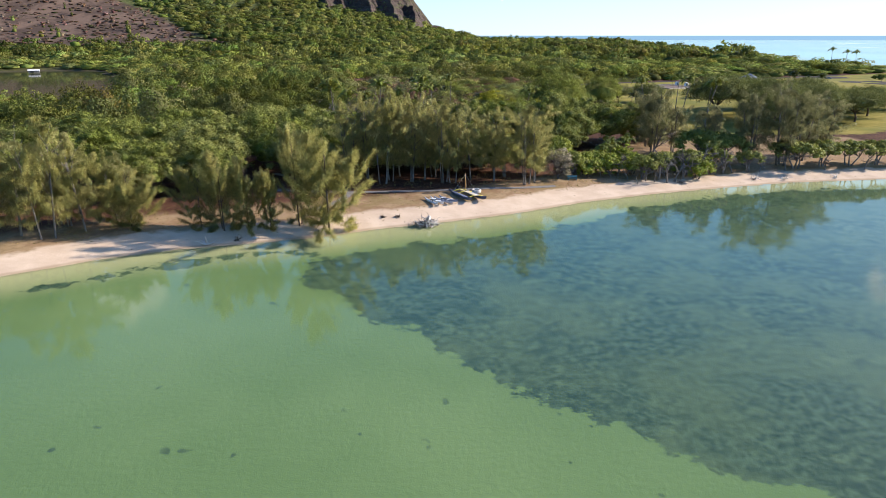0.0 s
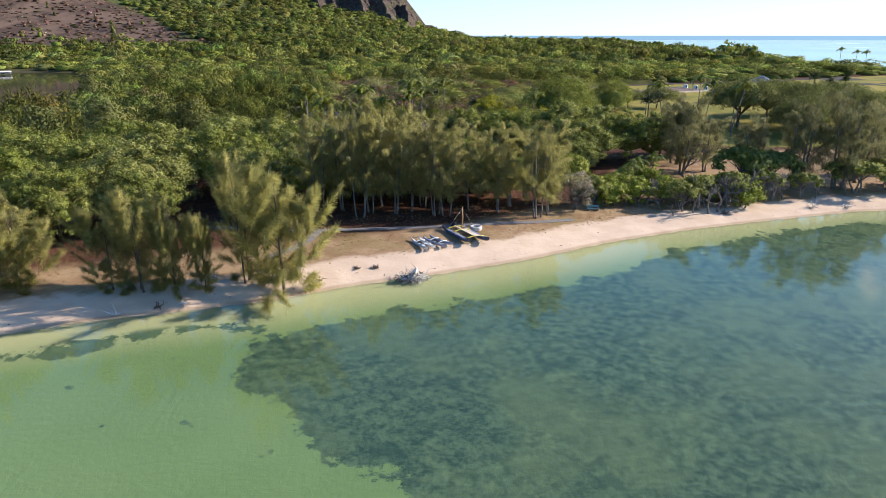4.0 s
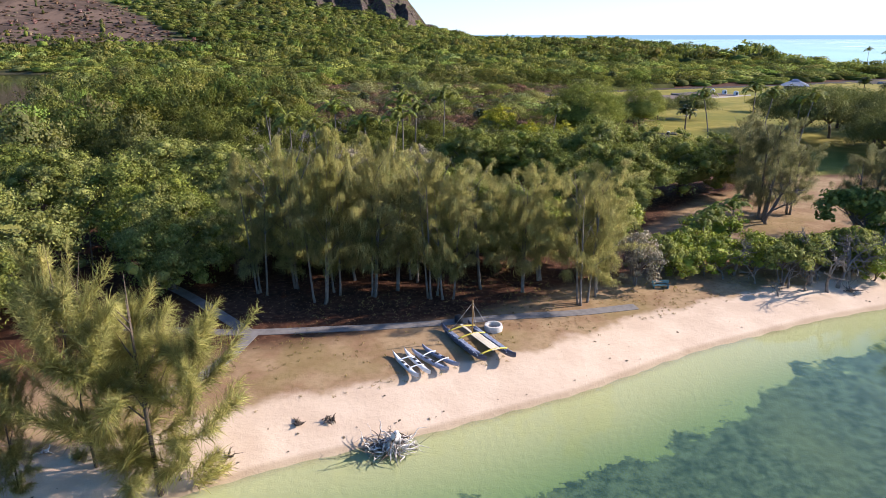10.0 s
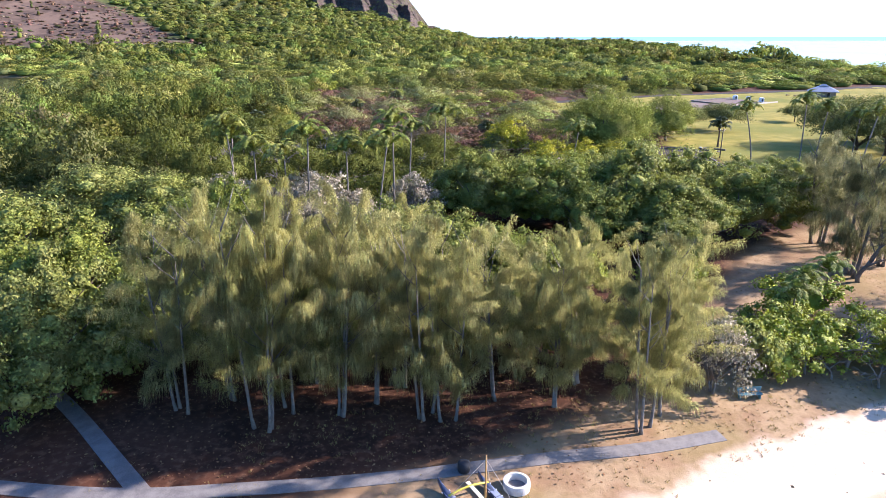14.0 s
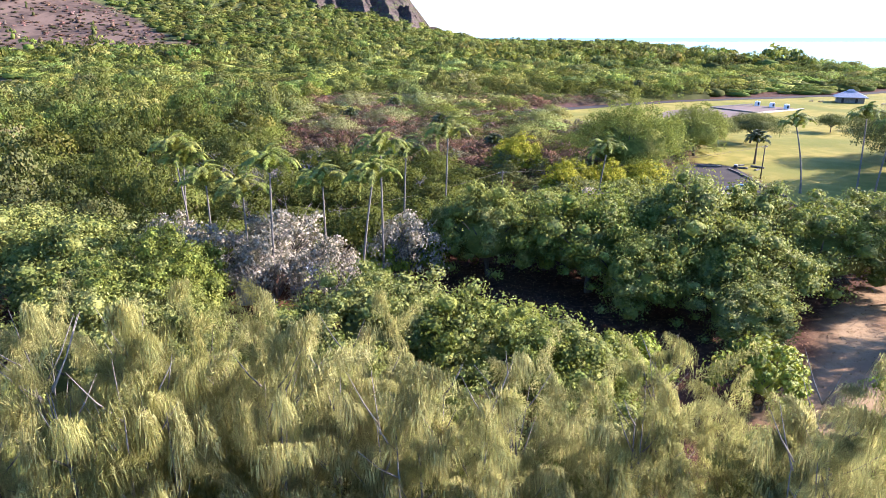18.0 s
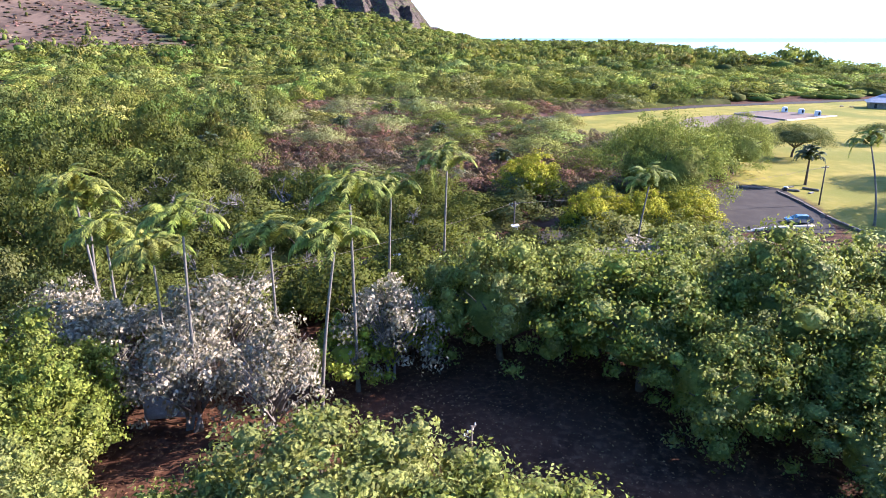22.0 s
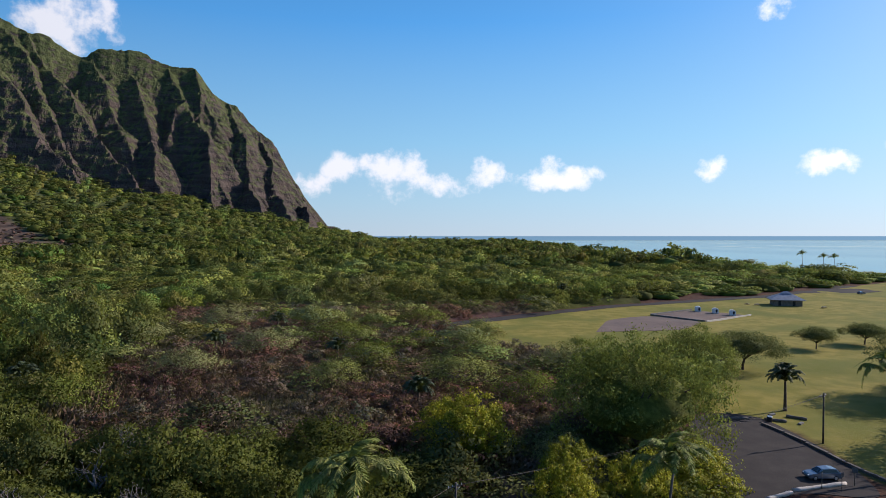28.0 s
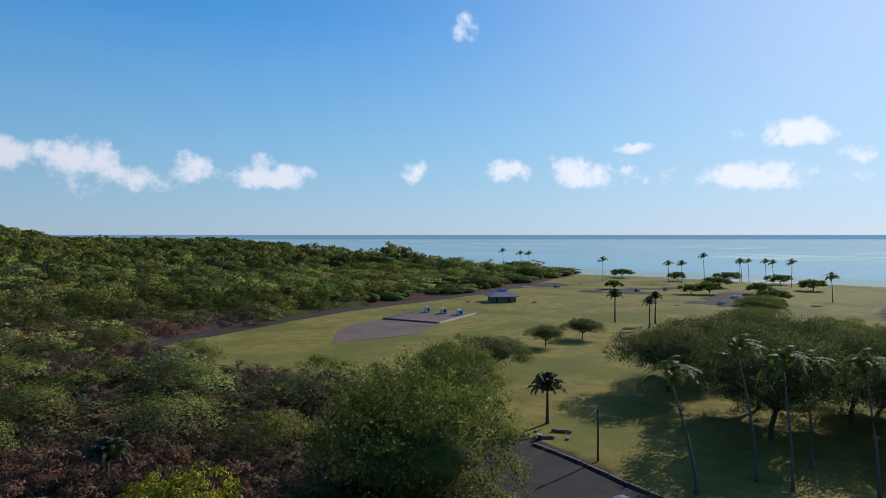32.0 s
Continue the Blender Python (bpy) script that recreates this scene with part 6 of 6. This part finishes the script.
# tarpaulin shelters under the withered trees
MAT_TARP = plain("silver_tarpaulin", (0.26, 0.275, 0.30), (0.42, 0.44, 0.47), 0.9, 0.45, 0.1, bump=0.04)
for x, y, sx, sy, h, a in ((-22.6, 186.6, 4.2, 7.0, 4.2, 8), (-17.6, 190.0, 3.4, 4.5, 3.4, 5)):
    e = tagged(new("tarp_shelter"), "makeshift shelter covered with a silver tarpaulin", "shelter", "tarp shelters")
    nx, ny = 14, 16
    U, W = np.meshgrid(np.linspace(-0.5, 0.5, nx), np.linspace(-0.5, 0.5, ny), indexing="ij")
    Zt = h - 1.1 * np.abs(U) * 2 - 0.12 * np.cos(W * 9) * (0.5 - np.abs(U)) + 0.06 * np.sin(U * 23 + W * 17)
    me = mesh_np("tarp_roof", np.stack([U * sx, W * sy, Zt], -1).reshape(-1, 3), grid_faces(nx, ny), smooth=True, mat=MAT_TARP)
    ob = part("tarp_roof", me, None, e)
    ob.modifiers.new("thick", "SOLIDIFY").thickness = 0.03
    U, W = np.meshgrid(np.linspace(-0.5, 0.5, nx), np.linspace(0.12, 1, 8), indexing="ij")
    me = mesh_np("tarp_side", np.stack([U * sx, -sy / 2 + 0.05 * np.sin(U * 20) - 0.2 * (1 - W), W * (h - 1.1 * np.abs(U) * 2) * 0.97], -1).reshape(-1, 3), grid_faces(nx, 8), smooth=True, mat=MAT_TARP)
    ob = part("tarp_side", me, None, e, "grey-brown hanging tarpaulin side")
    ob.modifiers.new("thick", "SOLIDIFY").thickness = 0.03
    for sx_ in (-0.5, 0.5):
        for sy_ in (-0.5, 0.5):
            bar((sx * sx_, sy * sy_, -0.2), (sx * sx_, sy * sy_, h - 1.05), 0.06, MAT_WHITE, "post", e, 7)
    bar((0, -sy / 2, h - 0.06), (0, sy / 2, h - 0.06), 0.05, MAT_TIMBER, "ridge_pole", e, 6)
    e.matrix_world = pose(x, y, gz(x, y), 0, 0, a)

# ------------------------------------------------------------------ canoes on the grass
MAT_HULL = plain("navy_blue_hull_paint", (0.05, 0.065, 0.11), (0.085, 0.10, 0.15), 1.2, 0.35)
MAT_COVER = plain("grey_blue_deck_paint", (0.17, 0.20, 0.28), (0.27, 0.31, 0.40), 1.4, 0.5)
MAT_YELLOW_PAINT = plain("yellow_paint", (0.50, 0.40, 0.04), (0.60, 0.49, 0.08), 1.5, 0.45)
MAT_DECK = plain("pale_varnished_planks", (0.60, 0.52, 0.38), (0.74, 0.66, 0.50), 1.0, 0.5)
MAT_HULL_WHITE = plain("white_hull_gelcoat", (0.62, 0.64, 0.66), (0.76, 0.77, 0.78), 1.2, 0.3)
MAT_MAST = plain("brown_spar", (0.30, 0.16, 0.05), (0.42, 0.24, 0.08), 1.5, 0.5)


def hull_mesh(L, w, h, rise):
    """A slim canoe hull along x with raised pointed ends; the top is closed."""
    t = np.linspace(-1, 1, 25)
    half = w / 2 * np.clip(1 - np.abs(t) ** 2.6, 0.02, 1)
    keel = h * 0.9 * np.abs(t) ** 5 + 0.02
    sheer = h + rise * np.abs(t) ** 4
    rows = []
    for u, v in ((0, 0.0), (0.55, 0.08), (0.9, 0.4), (1.0, 0.85), (0.92, 1.0), (0.45, 1.06), (0, 1.08), (-0.45, 1.06), (-0.92, 1.0), (-1.0, 0.85), (-0.9, 0.4), (-0.55, 0.08)):
        rows.append(np.stack([t * L / 2, u * half, keel + (sheer - keel) * v], -1))
    V = np.stack(rows, 1)
    n, k = V.shape[:2]
    i = np.arange(n * k).reshape(n, k)
    j = np.roll(i, -1, 1)
    Q = np.stack([i[:-1], i[1:], j[1:], j[:-1]], -1).reshape(-1, 4)
    return V.reshape(-1, 3), Q, None


def arched(a, b, up, r, name, parent, mat, n=9):
    t = np.linspace(0, 1, n)
    pts = np.outer(1 - t, a) + np.outer(t, b)
    pts[:, 2] += up * np.sin(np.pi * t)
    return part(name, mesh_np(name, *tube(pts, np.full(n, r), 7), smooth=True), mat, parent)


def lay(e, a, b):
    """Places a thing that lies along x from a to b on the ground."""
    mx, my = (a[0] + b[0]) / 2, (a[1] + b[1]) / 2
    e.matrix_world = pose(mx, my, gz(mx, my) + 0.02, 0, 0, math.degrees(math.atan2(b[1] - a[1], b[0] - a[0])))


sailer = tagged(new("double_canoe"), "double-hulled navy sailing canoe with yellow crossbeams, on dry grass", "canoe")
for s in (-1, 1):
    off = 0.75 if s > 0 else 0.0
    hull = part("hull", mesh_np("hull", *hull_mesh(8.9, 0.62, 0.62, 0.42), smooth=True), MAT_HULL, sailer)
    hull.location = (off - 0.35, s * 1.42, 0)
    bm = bmesh.new()
    for k in range(9):
        box(bm, 0.66, 0.46, 0.06, (-2.9 + 0.72 * k, 0, 0.67 + 0.001 * k), 0, 0.015)
    part("deck_cover", bm, MAT_COVER, hull, "pale blue lashed deck covers")
    for k in range(10):
        for v in (-0.29, 0.29):
            bm = bmesh.new()
            box(bm, 0.1, 0.07, 0.06, (-3.25 + 0.72 * k, v, 0.63), 0, 0.01)
            part("lashing_cleat", bm, MAT_HULL_WHITE, hull)
for x, mat in ((-3.0, MAT_YELLOW_PAINT), (-1.0, MAT_YELLOW_PAINT), (3.0, MAT_YELLOW_PAINT)):
    arched((x, -1.55, 0.75), (x + 0.1, 1.55, 0.75), 0.22, 0.085, "crossbeam", sailer, mat)
for k in range(4):
    bm = bmesh.new()
    box(bm, 4.3, 0.215, 0.05, (1.1, -0.1 + 0.225 * k, 0.98), 0, 0.008)
    part("deck_plank", bm, MAT_DECK, sailer)
bm = bmesh.new()
box(bm, 2.4, 0.3, 0.05, (-2.2, 0.15, 0.98), 0, 0.01)
part("fore_plank", bm, MAT_DECK, sailer)
bar((-1.0, 0.1, 0.85), (-1.0, 0.1, 4.6), 0.075, MAT_MAST, "mast", sailer, 9, 0.7)
for p in ((-2.9, -1.4, 0.8), (-2.6, 1.5, 0.8), (1.4, 1.5, 0.8)):
    bar((-1.0, 0.1, 4.35), p, 0.016, MAT_PALELOG, "stay", sailer, 4)
lay(sailer, (1.25, 129.9), (5.55, 122.2))
barrel = part("black_barrel", mesh_np("black_barrel", *tube([(0, 0, 0.05), (0, 0, 0.25), (0, 0, 0.75), (0, 0, 0.85)], [0.42, 0.48, 0.46, 0.3], 14), smooth=True), MAT_DARK)
tagged(barrel, "black plastic barrel beside the sailing canoe", "barrel").location = (1.7, 131.2, gz(1.7, 131.2))


def catamaran(h1, h2, mat, label):
    e = tagged(new("outrigger_canoe"), label, "canoe", "small double canoes")
    a = Vector(((h1[0][0] + h2[0][0]) / 2, (h1[0][1] + h2[0][1]) / 2))
    b = Vector(((h1[1][0] + h2[1][0]) / 2, (h1[1][1] + h2[1][1]) / 2))
    gap = (Vector(h2[0]) - Vector(h1[0])).length
    L = (b - a).length
    for s in (-1, 1):
        hull = part("hull", mesh_np("hull", *hull_mesh(L + 0.3, 0.46, 0.42, 0.32), smooth=True), mat, e)
        hull.location = (0, s * gap * 0.5, 0)
        for x in (-0.45, 0.5):
            bm = bmesh.new()
            box(bm, 0.55, 0.27, 0.05, (x, 0, 0.46), 0, 0.02)
            part("seat_well", bm, MAT_DARK, hull)
    for x in (-0.9, 1.0):
        arched((x, -gap * 0.5 - 0.18, 0.52), (x, gap * 0.5 + 0.18, 0.52), 0.1, 0.055, "crossbeam", e, MAT_HULL_WHITE)
    lay(e, a, b)


catamaran(((-4.9, 123.8), (-2.4, 119.4)), ((-3.7, 124.2), (-1.1, 119.8)), MAT_HULL_WHITE, "white twin-hulled paddling canoe lying on dry grass")
catamaran(((-3.0, 124.3), (0.5, 120.6)), ((-2.0, 125.2), (1.4, 121.4)), MAT_COVER, "pale blue twin-hulled paddling canoe lying on dry grass")

# concrete fire ring
e = tagged(new("fire_ring"), "round concrete fire ring standing on the grass", "fire ring")
bm = bmesh.new()
prof = [(0.95, 0.0), (0.97, 0.35), (0.94, 0.62), (0.74, 0.64), (0.70, 0.4), (0.70, 0.08)]
loops = [[bm.verts.new((r * math.cos(a), r * math.sin(a), z)) for a in np.linspace(0, 2 * math.pi, 37)[:-1]] for r, z in prof]
for p0, p1 in zip(loops[:-1], loops[1:]):
    for i in range(36):
        bm.faces.new((p0[i], p0[(i + 1) % 36], p1[(i + 1) % 36], p1[i]))
part("ring", bm, plain("pale_concrete", (0.42, 0.40, 0.37), (0.58, 0.56, 0.52), 1.5, 0.9, bump=0.01), e)
bm = bmesh.new()
bmesh.ops.create_circle(bm, cap_ends=True, segments=30, radius=0.72, matrix=Matrix.Translation((0, 0, 0.13)))
for v in bm.verts:
    v.co.z += random.uniform(-0.02, 0.02)
part("ash_bed", bm, MAT_STONE, e)
e.location = (5.35, 129.55, gz(5.35, 129.55))

# ------------------------------------------------------------------ driftwood
rs = np.random.RandomState(8)


def root_tube(rs, start, d, L, r, n=7, wild=0.25, lift=0.0):
    pts = [np.array(start, float)]
    d = np.array(d, float)
    for _ in range(n - 1):
        d = d / np.linalg.norm(d) + rs.normal(size=3) * wild + np.array([0, 0, lift])
        d /= np.linalg.norm(d)
        pts.append(pts[-1] + d * L / n)
    return tube(pts, r * np.linspace(1, 0.12, n), 6)


e = tagged(new("driftwood_stump"), "bleached uprooted tree stump with tangled roots on the waterline", "driftwood")
pts = [(-0.2, 0.5, 0.1), (0, 0, 0.8), (0.2, -0.3, 1.5), (0.3, -0.5, 2.1)]
part("stump", mesh_np("stump", *tube(pts, [0.75, 0.6, 0.42, 0.16], 10), smooth=True), MAT_DRIFT, e)
for k in range(150):
    a = rs.uniform(0, 6.28)
    up = rs.uniform(-0.1, 1.0)
    L = rs.uniform(1.0, 3.0) * (1.25 if np.cos(a) < -0.2 else 0.95)
    far = rs.uniform(0.1, 1.5)
    st = np.array([far * np.cos(a) * 1.2, far * np.sin(a) * 0.7, rs.uniform(0.05, 1.25) * (1.25 - 0.5 * far)])
    b = a + rs.normal() * 0.9
    V, Q, T = root_tube(rs, st, (np.cos(b), np.sin(b), up * 0.75), L, rs.uniform(0.025, 0.10), 9, 0.36, -0.1)
    V[:, 2] = np.maximum(V[:, 2], 0.02 + 0.02 * rs.uniform())
    part("root", mesh_np("root", V, Q, T, smooth=True), (MAT_DRIFT, MAT_DRIFT, MAT_DRIFT, MAT_BARK, MAT_DARKBARK)[k % 5], e)
e.location = (-3.9, 110.8, gz(-3.9, 110.8) - 0.05)
for x, y, n, L, mat, lab in ((-31.8, 101.6, 9, 1.7, MAT_DRIFT, "small bleached driftwood branch at the waterline"), (-38.7, 98.7, 12, 2.2, MAT_DRIFT, "bleached driftwood limb in the shallows"), (-34.5, 100.6, 8, 2.4, MAT_DARKBARK, "dark broken branch lying on the shore"),
                             (-9.4, 113.6, 22, 0.8, MAT_DARKBARK, "dark heap of dry twigs on the sand"), (-12.0, 113.0, 18, 0.7, MAT_DARKBARK, "low dry twigs on the sand"), (69.6, 147.6, 12, 2.6, MAT_DRIFT, "grey driftwood roots at the waterline"), (77, 148.8, 10, 2.2, MAT_DRIFT, "grey driftwood limbs on the sand"),
                             (-16.5, 108.8, 8, 1.6, MAT_DARKBARK, "dark twigs at the tree foot"), (90, 150.6, 10, 2.4, MAT_DRIFT, "grey driftwood by the far shore"), (-30.2, 108.4, 6, 1.3, MAT_DRIFT, "pale stump under the young ironwoods"), (51.2, 142.6, 16, 2.6, MAT_DARKBARK, "tangle of dark bare branches on the beach")):
    e = tagged(new("driftwood_branch"), lab, "driftwood", "driftwood")
    for k in range(n):
        a = rs.uniform(0, 6.28)
        V, Q, T = root_tube(rs, (rs.normal() * 0.2, rs.normal() * 0.2, 0.12), (np.cos(a), np.sin(a), rs.uniform(0, 0.7)), L * rs.uniform(0.5, 1.1), rs.uniform(0.04, 0.11), 7, 0.3, -0.04)
        V[:, 2] = np.maximum(V[:, 2], 0.01)
        part("branch", mesh_np("branch", V, Q, T, smooth=True), mat, e)
    e.location = (x, y, gz(x, y))


def bare_tree(rs, h, spread, depth=4, r=0.14):
    """A leafless tree: forks that grow thinner."""
    pieces = []

    def grow(p, d, L, r, k):
        n = 4
        pts = [p]
        for _ in range(n):
            d = d + rs.normal(size=3) * 0.14
            d = d / np.linalg.norm(d)
            pts.append(pts[-1] + d * L / n)
        pieces.append(tube(pts, r * np.linspace(1, 0.6, n + 1), 6 if k > 1 else 4))
        if k:
            for _ in range(3):
                grow(pts[-1 - rs.randint(0, 2)], d * 0.8 + rs.normal(size=3) * spread + np.array([0, 0, 0.12]), L * rs.uniform(0.55, 0.8), r * 0.55, k - 1)

    grow(np.array([0, 0, -0.2]), np.array([0.05, 0.0, 1.0]), h * 0.38, r, depth)
    return joined(pieces)


BARE = []
for k in range(3):
    e = tagged(new("bare_tree"), "leafless grey tree with forking branches", "tree", "bare trees")
    part("branchwork", mesh_np("branchwork", *bare_tree(rs, 6.0, 0.6, 4, 0.2), smooth=True), MAT_BARK, e)
    BARE.append(e)
for k, (x, y, s) in enumerate([(39.6, 143.8, 0.75), (43.4, 142.9, 0.8), (45.3, 142.4, 0.7), (36.1, 145.2, 0.7), (34, 146, 0.7), (51.5, 151.8, 0.85), (48.5, 145.5, 0.8), (55, 147, 0.7), (66, 152, 0.8), (73, 153, 0.8), (80, 155, 0.8), (-31, 214, 1.1), (-24, 216, 1.2), (-17, 214, 1.0), (-5, 236, 1.0), (-37, 206, 1.1),
                               (-22, 240, 1.3), (-44, 236, 1.3), (-39.2, 238.3, 1.6), (-31.8, 235.7, 1.7), (-31.8, 226.4, 1.6), (-50, 246, 1.6), (-28.6, 256, 1.5), (-36, 229, 1.5), (-27.5, 246, 1.5), (-49.9, 236, 1.5), (52.6, 169, 1.6), (90, 156, 0.9), (100, 157, 0.9), (41, 140.5, .5), (-1, 158, 1.0), (38, 146.5, 1.2), (46.5, 144, 1.4), (50, 143.5, 1.45), (52.6, 145.5, 1.5), (57, 149, 1.4), (60.5, 150, 1.4), (63.5, 151, 1.4), (48, 142.2, 1.2), (55, 146.2, 1.3)]):
    stand(BARE[k % 3], x, y, s)
for o in BARE:
    discard(o)

# beach seats under the right-hand trees
MAT_TEAL = plain("faded_teal_paint", (0.06, 0.16, 0.18), (0.1, 0.22, 0.24), 2, 0.6)
for x, y, a, mat in ((26.9, 141.6, 5, MAT_TEAL), (54.1, 152.0, -8, MAT_TEAL)):
    e = tagged(new("bench"), "faded teal beach bench in the shade", "bench", "beach benches")
    for nm, sx, sy, sz, at in (("seat", 2.2, 0.45, 0.07, (0, 0, 0.45)), ("backrest", 2.2, 0.06, 0.4, (0, 0.24, 0.8)), ("leg", 0.09, 0.42, 0.5, (-0.9, 0, 0.2)), ("leg", 0.09, 0.42, 0.5, (0.9, 0, 0.2)), ("back_post", 0.09, 0.06, 0.6, (-0.9, 0.24, 0.55)), ("back_post", 0.09, 0.06, 0.6, (0.9, 0.24, 0.55))):
        bm = bmesh.new()
        box(bm, sx, sy, sz, at, 0, 0.01)
        part(nm, bm, mat, e)
    e.matrix_world = pose(x, y, gz(x, y), 0, 0, a)

# ------------------------------------------------------------------ tufts, litter and weed on the ground
def tufts(name, label, X, Y, h, blades, mat, wide=0.03):
    n = len(X)
    Z = ground_z(X, Y)
    base = np.repeat(np.stack([X, Y, Z - 0.02], -1), blades, 0) + rs.normal(size=(n * blades, 3)) * np.array([0.16, 0.16, 0]) * (h / 0.4) ** 0.5
    a = rs.uniform(0, 6.28, n * blades)
    side = np.stack([np.cos(a), np.sin(a), 0 * a], -1) * wide
    lean = rs.normal(size=(n * blades, 3)) * np.array([0.4, 0.4, 0])
    H = h * rs.uniform(0.5, 1.2, (n * blades, 1))
    tip = base + np.array([0, 0, 1.0]) * H + lean * H
    V = np.stack([base - side, base + side, tip], 1).reshape(-1, 3)
    T = np.arange(len(V)).reshape(-1, 3)
    me = mesh_np(name, V, None, T, mat=mat)
    return tagged(new(name, me), label, "grass", kind="stuff")


MAT_STRAW = leafy("dry_grass_blades", (0.36, 0.26, 0.12), (0.30, 0.26, 0.09), 0.4, 0.1)
X, Y = scatter(rs, (-70, 95), (70, 160), 0.75)
d = inland(X, Y)
ok = (d > 6.2) & (d < 26) & (rs.uniform(size=len(X)) < np.clip(0.25 + 0.6 * wave(X, Y, 6, 2), 0.02, 0.9))
tufts("dry_grass", "tufts of dry straw-coloured beach grass", X[ok], Y[ok], 0.22, 12, MAT_STRAW, 0.022)
X, Y = scatter(rs, (4.6, 228.8), (7.6, 230.8), 0.45)
tufts("fountain_grass", "clump of tall straw-coloured grass by the road", X, Y, 1.5, 26, MAT_STRAW, 0.03)
MAT_LITTER = leafy("fallen_leaves", (0.20, 0.09, 0.045), (0.33, 0.2, 0.1), 0.5, 0.2)
X, Y = scatter(rs, (-40, 130), (60, 200), 0.55)
d = inland(X, Y)
ok = (d > 9) & (rs.uniform(size=len(X)) < 0.75)
C = np.stack([X[ok], Y[ok], ground_z(X[ok], Y[ok]) + 0.04], -1)
me = mesh_np("leaf_litter", *cards(rs, C, np.array([0, 0, 1.0]) + rs.normal(size=C.shape) * 0.3, 0.1 * rs.uniform(0.5, 1.5, len(C))), mat=MAT_LITTER)
tagged(new("leaf_litter", me), "scattered reddish-brown fallen leaves", "leaf litter", kind="stuff")
MAT_WRACK = plain("dark_seaweed", (0.05, 0.04, 0.025), (0.12, 0.09, 0.05), 3, 0.9)
X, Y = scatter(rs, (-60, 85), (100, 155), 0.9)
d = inland(X, Y)
ok = ((np.abs(d - 1.6 - 0.5 * wave(X, Y, 9, 4)) < 0.35) & (rs.uniform(size=len(X)) < 0.35)) | ((d > 0.4) & (d < 7) & (rs.uniform(size=len(X)) < 0.03))
C = np.stack([X[ok], Y[ok], ground_z(X[ok], Y[ok]) + 0.02], -1)
me = mesh_np("seaweed_wrack", *cards(rs, C, np.array([0, 0, 1.0]) + rs.normal(size=C.shape) * 0.2, 0.13 * rs.uniform(0.4, 1.8, len(C))), mat=MAT_WRACK)
tagged(new("seaweed_wrack", me), "dark bits of dried seaweed on the sand", "seaweed", kind="stuff")


# pale boathouse on the far bank of the pond
e = tagged(new("boathouse"), "small pale boathouse on the pond bank", "hut")
bm = bmesh.new()
box(bm, 14, 6, 3.0, (0, 0, 1.5), 0, 0.05)
part("wall", bm, MAT_CONCRETE, e)
bm = bmesh.new()
prof = [(-7.6, -3.6, 3.0), (7.6, -3.6, 3.0), (7.6, 0, 4.6), (-7.6, 0, 4.6), (-7.6, 3.6, 3.0), (7.6, 3.6, 3.0)]
vs = [bm.verts.new(c) for c in prof]
bm.faces.new(vs[:4]), bm.faces.new((vs[3], vs[2], vs[5], vs[4])), bm.faces.new((vs[0], vs[3], vs[4])), bm.faces.new((vs[1], vs[5], vs[2])), bm.faces.new((vs[0], vs[4], vs[5], vs[1]))
bmesh.ops.recalc_face_normals(bm, faces=bm.faces)
part("roof", bm, MAT_WHITE, e)
bm = bmesh.new()
box(bm, 4, 0.2, 2.2, (-2, -3.05, 1.2), 0, 0.03)
part("door", bm, MAT_DARK, e)
e.matrix_world = pose(-372, 600, max(0.3, gz(-372, 600)), 0, 0, 25) @ Matrix.Diagonal((0.62, 0.62, 0.62, 1))
